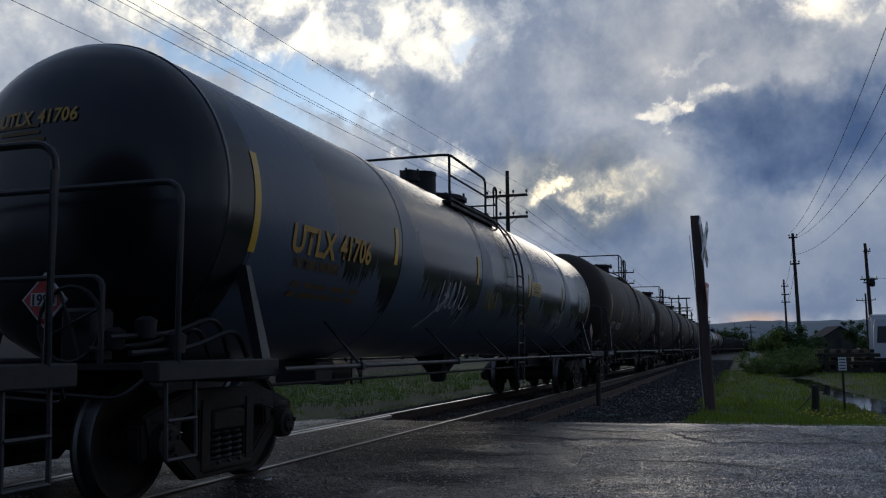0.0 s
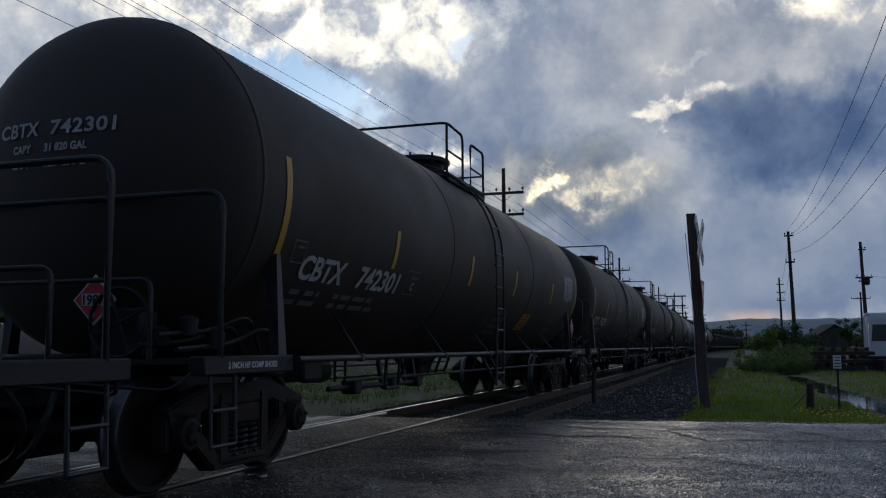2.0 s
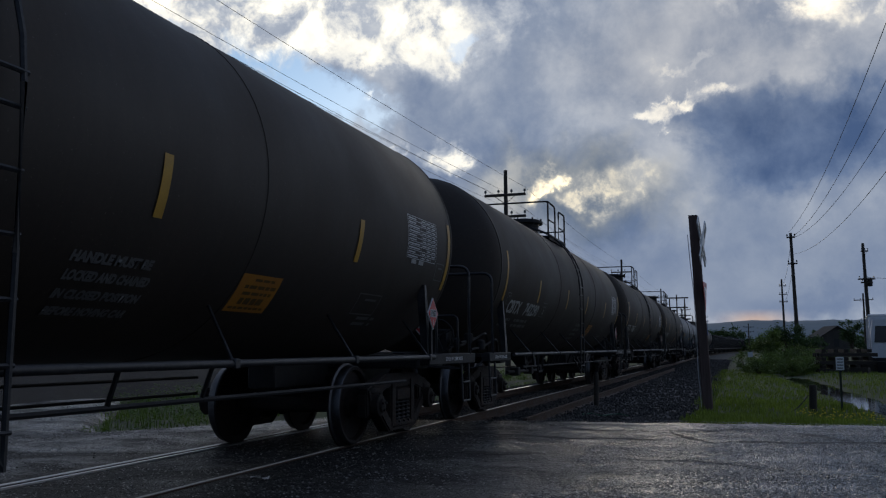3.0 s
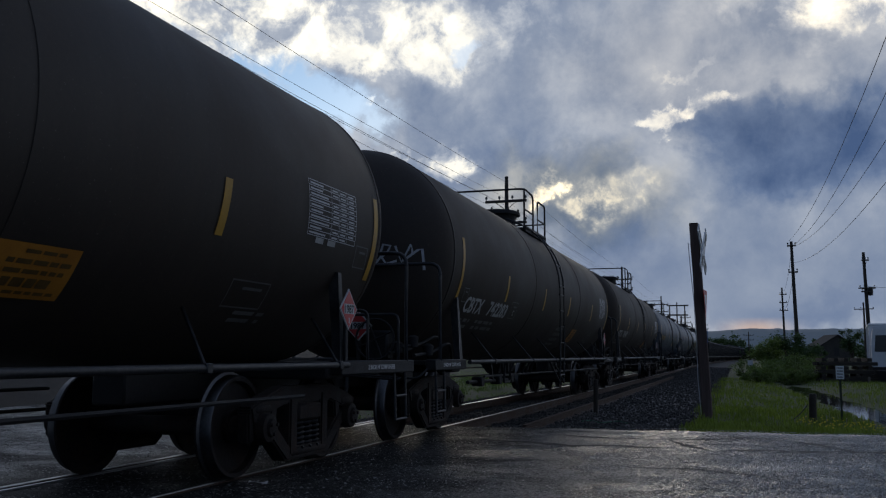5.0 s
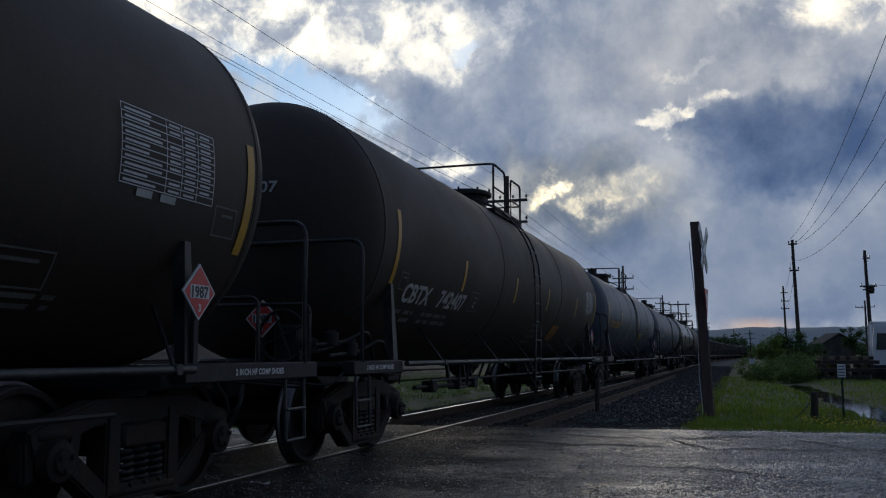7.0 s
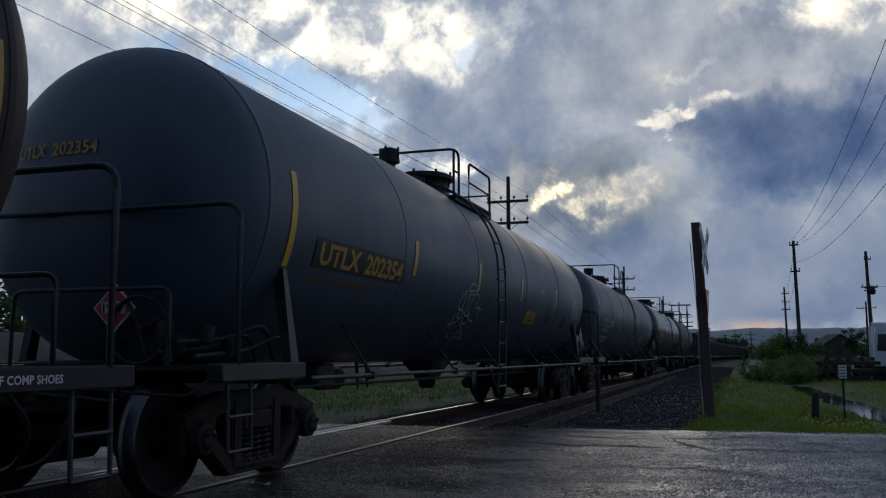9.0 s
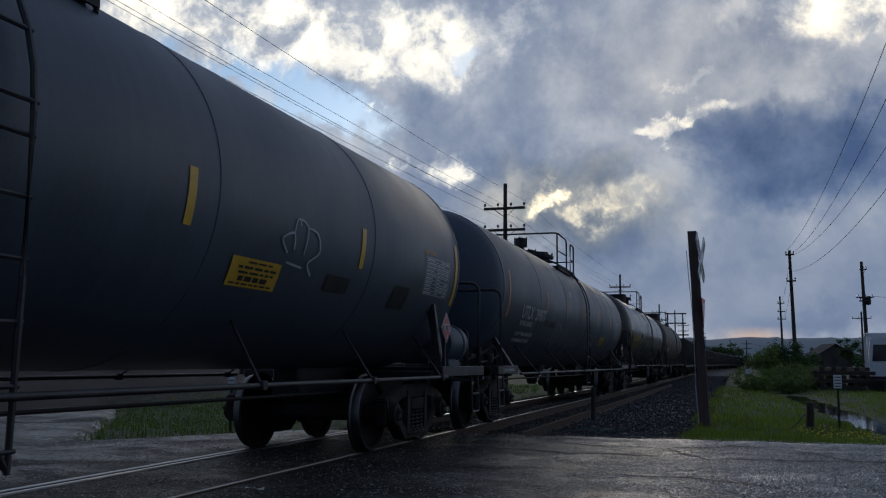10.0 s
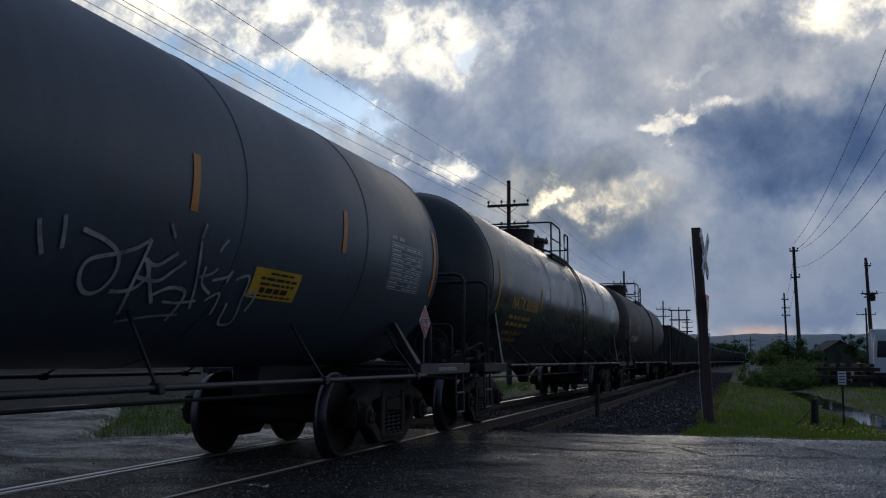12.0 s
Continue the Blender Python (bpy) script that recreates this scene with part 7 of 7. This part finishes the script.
def shed():
    thing = tagged(new("shed"), "long grey metal shed beside the distant track", "shed")
    thing.matrix_basis = pose(-1.8, 262.0, ground_z(0, 262), 0, 0, 0)
    bm = bmesh.new()
    box(bm, (-3.4, -4, 0), (3.4, 10, 3.4))
    for k in range(14):
        box(bm, (-3.3 + 0.5 * k, -4.04, 0), (-3.22 + 0.5 * k, -4, 3.4))
    part("wall", bm, GREY_SHED, thing)
    bm = bmesh.new()
    rings(bm, [[Vector((-3.7, y, 3.35)), Vector((0, y, 4.35)), Vector((3.7, y, 3.35)), Vector((3.7, y, 3.5)), Vector((0, y, 4.5)), Vector((-3.7, y, 3.5))] for y in (-4.3, 10.3)])
    part("roof", bm, GREY_SHED, thing)
    bm = bmesh.new()
    box(bm, (0.6, -4.07, 0), (2.4, -4.03, 2.2))
    part("door", bm, BARN, thing)


shed()


def timber_stack():
    """Old ties piled crosswise."""
    thing = tagged(new("timber_stack"), "dark pile of old timbers stacked crosswise", "timber stack")
    thing.matrix_basis = pose(5.25, 50.0, ground_z(5.25, 50), 0, 0, 8)
    rng = random.Random(8)
    for row in range(6):
        for k in range(5):
            bm = bmesh.new()
            if row % 2:
                x = -1.15 + 0.56 * k + rng.uniform(-0.06, 0.06)
                box(bm, (x - 0.11, -0.6, row * 0.20), (x + 0.11, 0.6 + rng.uniform(-0.1, 0.2), row * 0.20 + 0.18), 0.012)
            else:
                y = -0.5 + 0.25 * k
                box(bm, (-1.3 + rng.uniform(-0.15, 0.1), y - 0.1, row * 0.20), (1.3 + rng.uniform(-0.1, 0.2), y + 0.1, row * 0.20 + 0.18), 0.012)
            part("timber", bm, DARK_WOOD, thing)


timber_stack()


def box_truck():
    thing = tagged(new("box_truck"), "parked white box truck with a dark windscreen", "truck")
    thing.matrix_basis = pose(7.75, 52.0, ground_z(7.75, 52), 0, 0, -6)
    bm = bmesh.new()
    box(bm, (-1.05, 0.0, 0.75), (1.35, 6.0, 2.95), 0.10)
    body = part("body", bm, ALU, thing)
    bm = bmesh.new()
    box(bm, (-1.08, -0.03, 2.86), (1.38, 6.03, 2.99), 0.05)
    part("roof_rim", bm, SIGN_WHITE, thing)
    bm = bmesh.new()
    rings(bm, [[Vector((x, y, z)) for x, z in ((-0.98, 0.6), (1.28, 0.6), (1.28, 2.0), (1.18, 2.7), (-0.88, 2.7), (-0.98, 2.0))] for y in (-0.04, -0.9)])
    cab = part("cab", bm, ALU, thing)
    bm = bmesh.new()
    rings(bm, [[Vector((x, y, z)) for x, z in ((-0.84, 1.5), (1.14, 1.5), (1.06, 2.35), (-0.76, 2.35))] for y in (-0.90, -0.925)])
    part("windscreen", bm, GLASS, cab)
    bm = bmesh.new()
    box(bm, (-1.0, -1.05, 0.42), (1.3, -0.9, 0.72), 0.03)
    part("bumper", bm, STEEL, thing)
    bm = bmesh.new()
    for k in range(6):
        box(bm, (-1.075, 0.5 + k * 0.95, 0.8), (-1.05, 0.54 + k * 0.95, 2.85))
    part("side_trim", bm, ALU, body)
    for x in (-0.85, 1.15):
        for y in (-0.45, 4.6):
            bm = bmesh.new()
            lathe(bm, [(0.12, -0.12), (0.40, -0.12), (0.45, -0.06), (0.45, 0.06), (0.40, 0.12), (0.12, 0.12)], "x", 20, (x, y, 0.45))
            part("wheel", bm, STEEL, thing)


GLASS = surface("dark_glass", ((0.01, 0.011, 0.012), (0.016, 0.017, 0.018)), 0.08, grain=4, blotch=1, bump=0.0, spread=0.02)
box_truck()


def scrap(x, y, size, turn, mat, label):
    """A weathered crate or drum-sized piece of yard scrap, dented on its edges."""
    thing = tagged(new("scrap_crate"), label, "crate")
    thing.matrix_basis = pose(x, y, ground_z(x, y) - 0.02, 0, 0, turn)
    bm = bmesh.new()
    w, d, h = size
    box(bm, (-w / 2, -d / 2, 0), (w / 2, d / 2, h), 0.03)
    part("body", bm, mat, thing)
    for k in range(3):
        bm = bmesh.new()
        box(bm, (-w / 2 - 0.02, -d / 2 - 0.025, h * (0.15 + 0.3 * k)), (w / 2 + 0.02, -d / 2, h * (0.15 + 0.3 * k) + 0.10))
        part("slat", bm, DARK_WOOD, thing)


scrap(6.35, 50.0, (0.9, 0.7, 0.42), 12, RAIL_RUST, "low rusty crate lying in the yard")
scrap(5.7, 48.0, (0.8, 0.6, 0.30), -20, DARK_WOOD, "low dark wooden crate in the grass")
scrap(7.1, 49.2, (0.7, 0.7, 0.62), 30, STEEL, "black steel box standing by the truck")


def gravel_bank():
    """Dark heap of fill beyond the far road."""
    bm = bmesh.new()
    grid = []
    for k in range(36):
        y = 9 + k * 1.5
        grid.append([Vector((-13.5 - 1.1 * j - 0.12 * k, y, ground_z(-13.5 - 1.1 * j - 0.12 * k, y) - 0.1 + 2.3 * math.sin(math.pi * min(k + 4, 35 - k) / 40) ** 0.5 * math.sin(math.pi * j / 9) + 0.16 * noise.noise((j * 0.8, y * 0.7, 2)))) for j in range(10)])
    sheet(bm, grid)
    tagged(part("gravel_heap", bm, DIRT, None), "dark heap of gravel beyond the track", "gravel heap", kind="stuff")


gravel_bank()


# ---- small things on the ground ----
def old_timber(x, y, length, turn, label):
    thing = tagged(new("old_timber"), label, "timber")
    thing.matrix_basis = pose(x, y, ground_z(x, y) + 0.0, 0, 0, turn)
    bm = bmesh.new()
    box(bm, (-0.11, -length / 2, 0.0), (0.11, length / 2, 0.17), 0.02)
    bmesh.ops.subdivide_edges(bm, edges=bm.edges[:], cuts=2)
    for v in bm.verts:
        v.co += Vector((noise.noise(v.co * 3), noise.noise(v.co * 3 + Vector((4, 0, 0))), 0.3 * noise.noise(v.co * 5))) * 0.02
    part("beam", bm, TIE, thing)


old_timber(-7.15, 16.6, 2.5, -28, "old dark timber lying in the weeds")


def spare_rail():
    bm = bmesh.new()
    prof = [(-0.07, 0), (0.07, 0), (0.07, 0.014), (0.01, 0.035), (0.01, 0.12), (0.035, 0.13), (0.035, 0.16), (-0.035, 0.16), (-0.035, 0.13), (-0.01, 0.12), (-0.01, 0.035), (-0.07, 0.014)]
    rings(bm, [[Vector((-3.34 + u, y, -0.20 + v)) for u, v in prof] for y in (14.6, 24, 33, 42, 52)])
    tagged(part("spare_rail", bm, RAIL_RUST, None), "rusty spare rail laid in the ballast", "rail")


spare_rail()


def litter():
    bm = bmesh.new()
    grid = [[Vector((-0.08 + 0.04 * i, -0.03 + 0.03 * j, 0.012 * math.sin(i * 1.3 + j))) for j in range(3)] for i in range(5)]
    sheet(bm, grid)
    ob = tagged(part("litter", bm, PAPER, None), "scrap of white paper on the asphalt", "litter")
    ob.matrix_basis = pose(-3.93, 6.98, 0.012, 0, 0, 20)


litter()
bm = bmesh.new()
tube(bm, [(-2.9 + 0.06 * k, 17.7 + 0.25 * math.sin(k * 0.7), -0.18) for k in range(16)], 0.012, 5)
tagged(part("rope", bm, surface("green_rope", ((0.01, 0.07, 0.035), (0.02, 0.12, 0.06)), 0.6, bump=0), None), "length of green rope on the stones", "rope")


def dandelions():
    rng = random.Random(17)
    verts, faces = [], []
    for _ in range(150):
        x, y = 1.0 + 2.2 * rng.random(), 15.6 + 3.2 * rng.random() ** 1.5
        z = ground_z(x, y) + rng.uniform(0.10, 0.22)
        base = len(verts)
        r = 0.017
        for k in range(6):
            verts.append((x + r * math.cos(k * 1.05), y + r * math.sin(k * 1.05), z))
        verts.append((x, y, z + 0.012))
        verts.append((x, y, z - 0.012))
        faces += [(base + k, base + (k + 1) % 6, base + 6) for k in range(6)] + [(base + (k + 1) % 6, base + k, base + 7) for k in range(6)]
    data = bpy.data.meshes.new("dandelions")
    data.from_pydata(verts, [], faces)
    data.materials.append(FLOWER)
    tagged(new("dandelions", data), "yellow dandelions in the verge grass", "flowers", kind="stuff")


dandelions()



def motions():
    for car, mid in CARS:
        rows = []
        for k in range(13):
            p, h = track(mid - SPEED * k)
            rows.append((float(k), pose(p.x, p.y, 0, 0, 0, h)))
        walk(car, rows)
    rate = math.degrees(SPEED / R_WHEEL)
    for axle, y in WHEELSETS:
        rest = axle.location.copy()
        walk(axle, [(k / 15, pose(rest.x, rest.y, rest.z, rate * k / 15 % 360)) for k in range(181)])


motions()
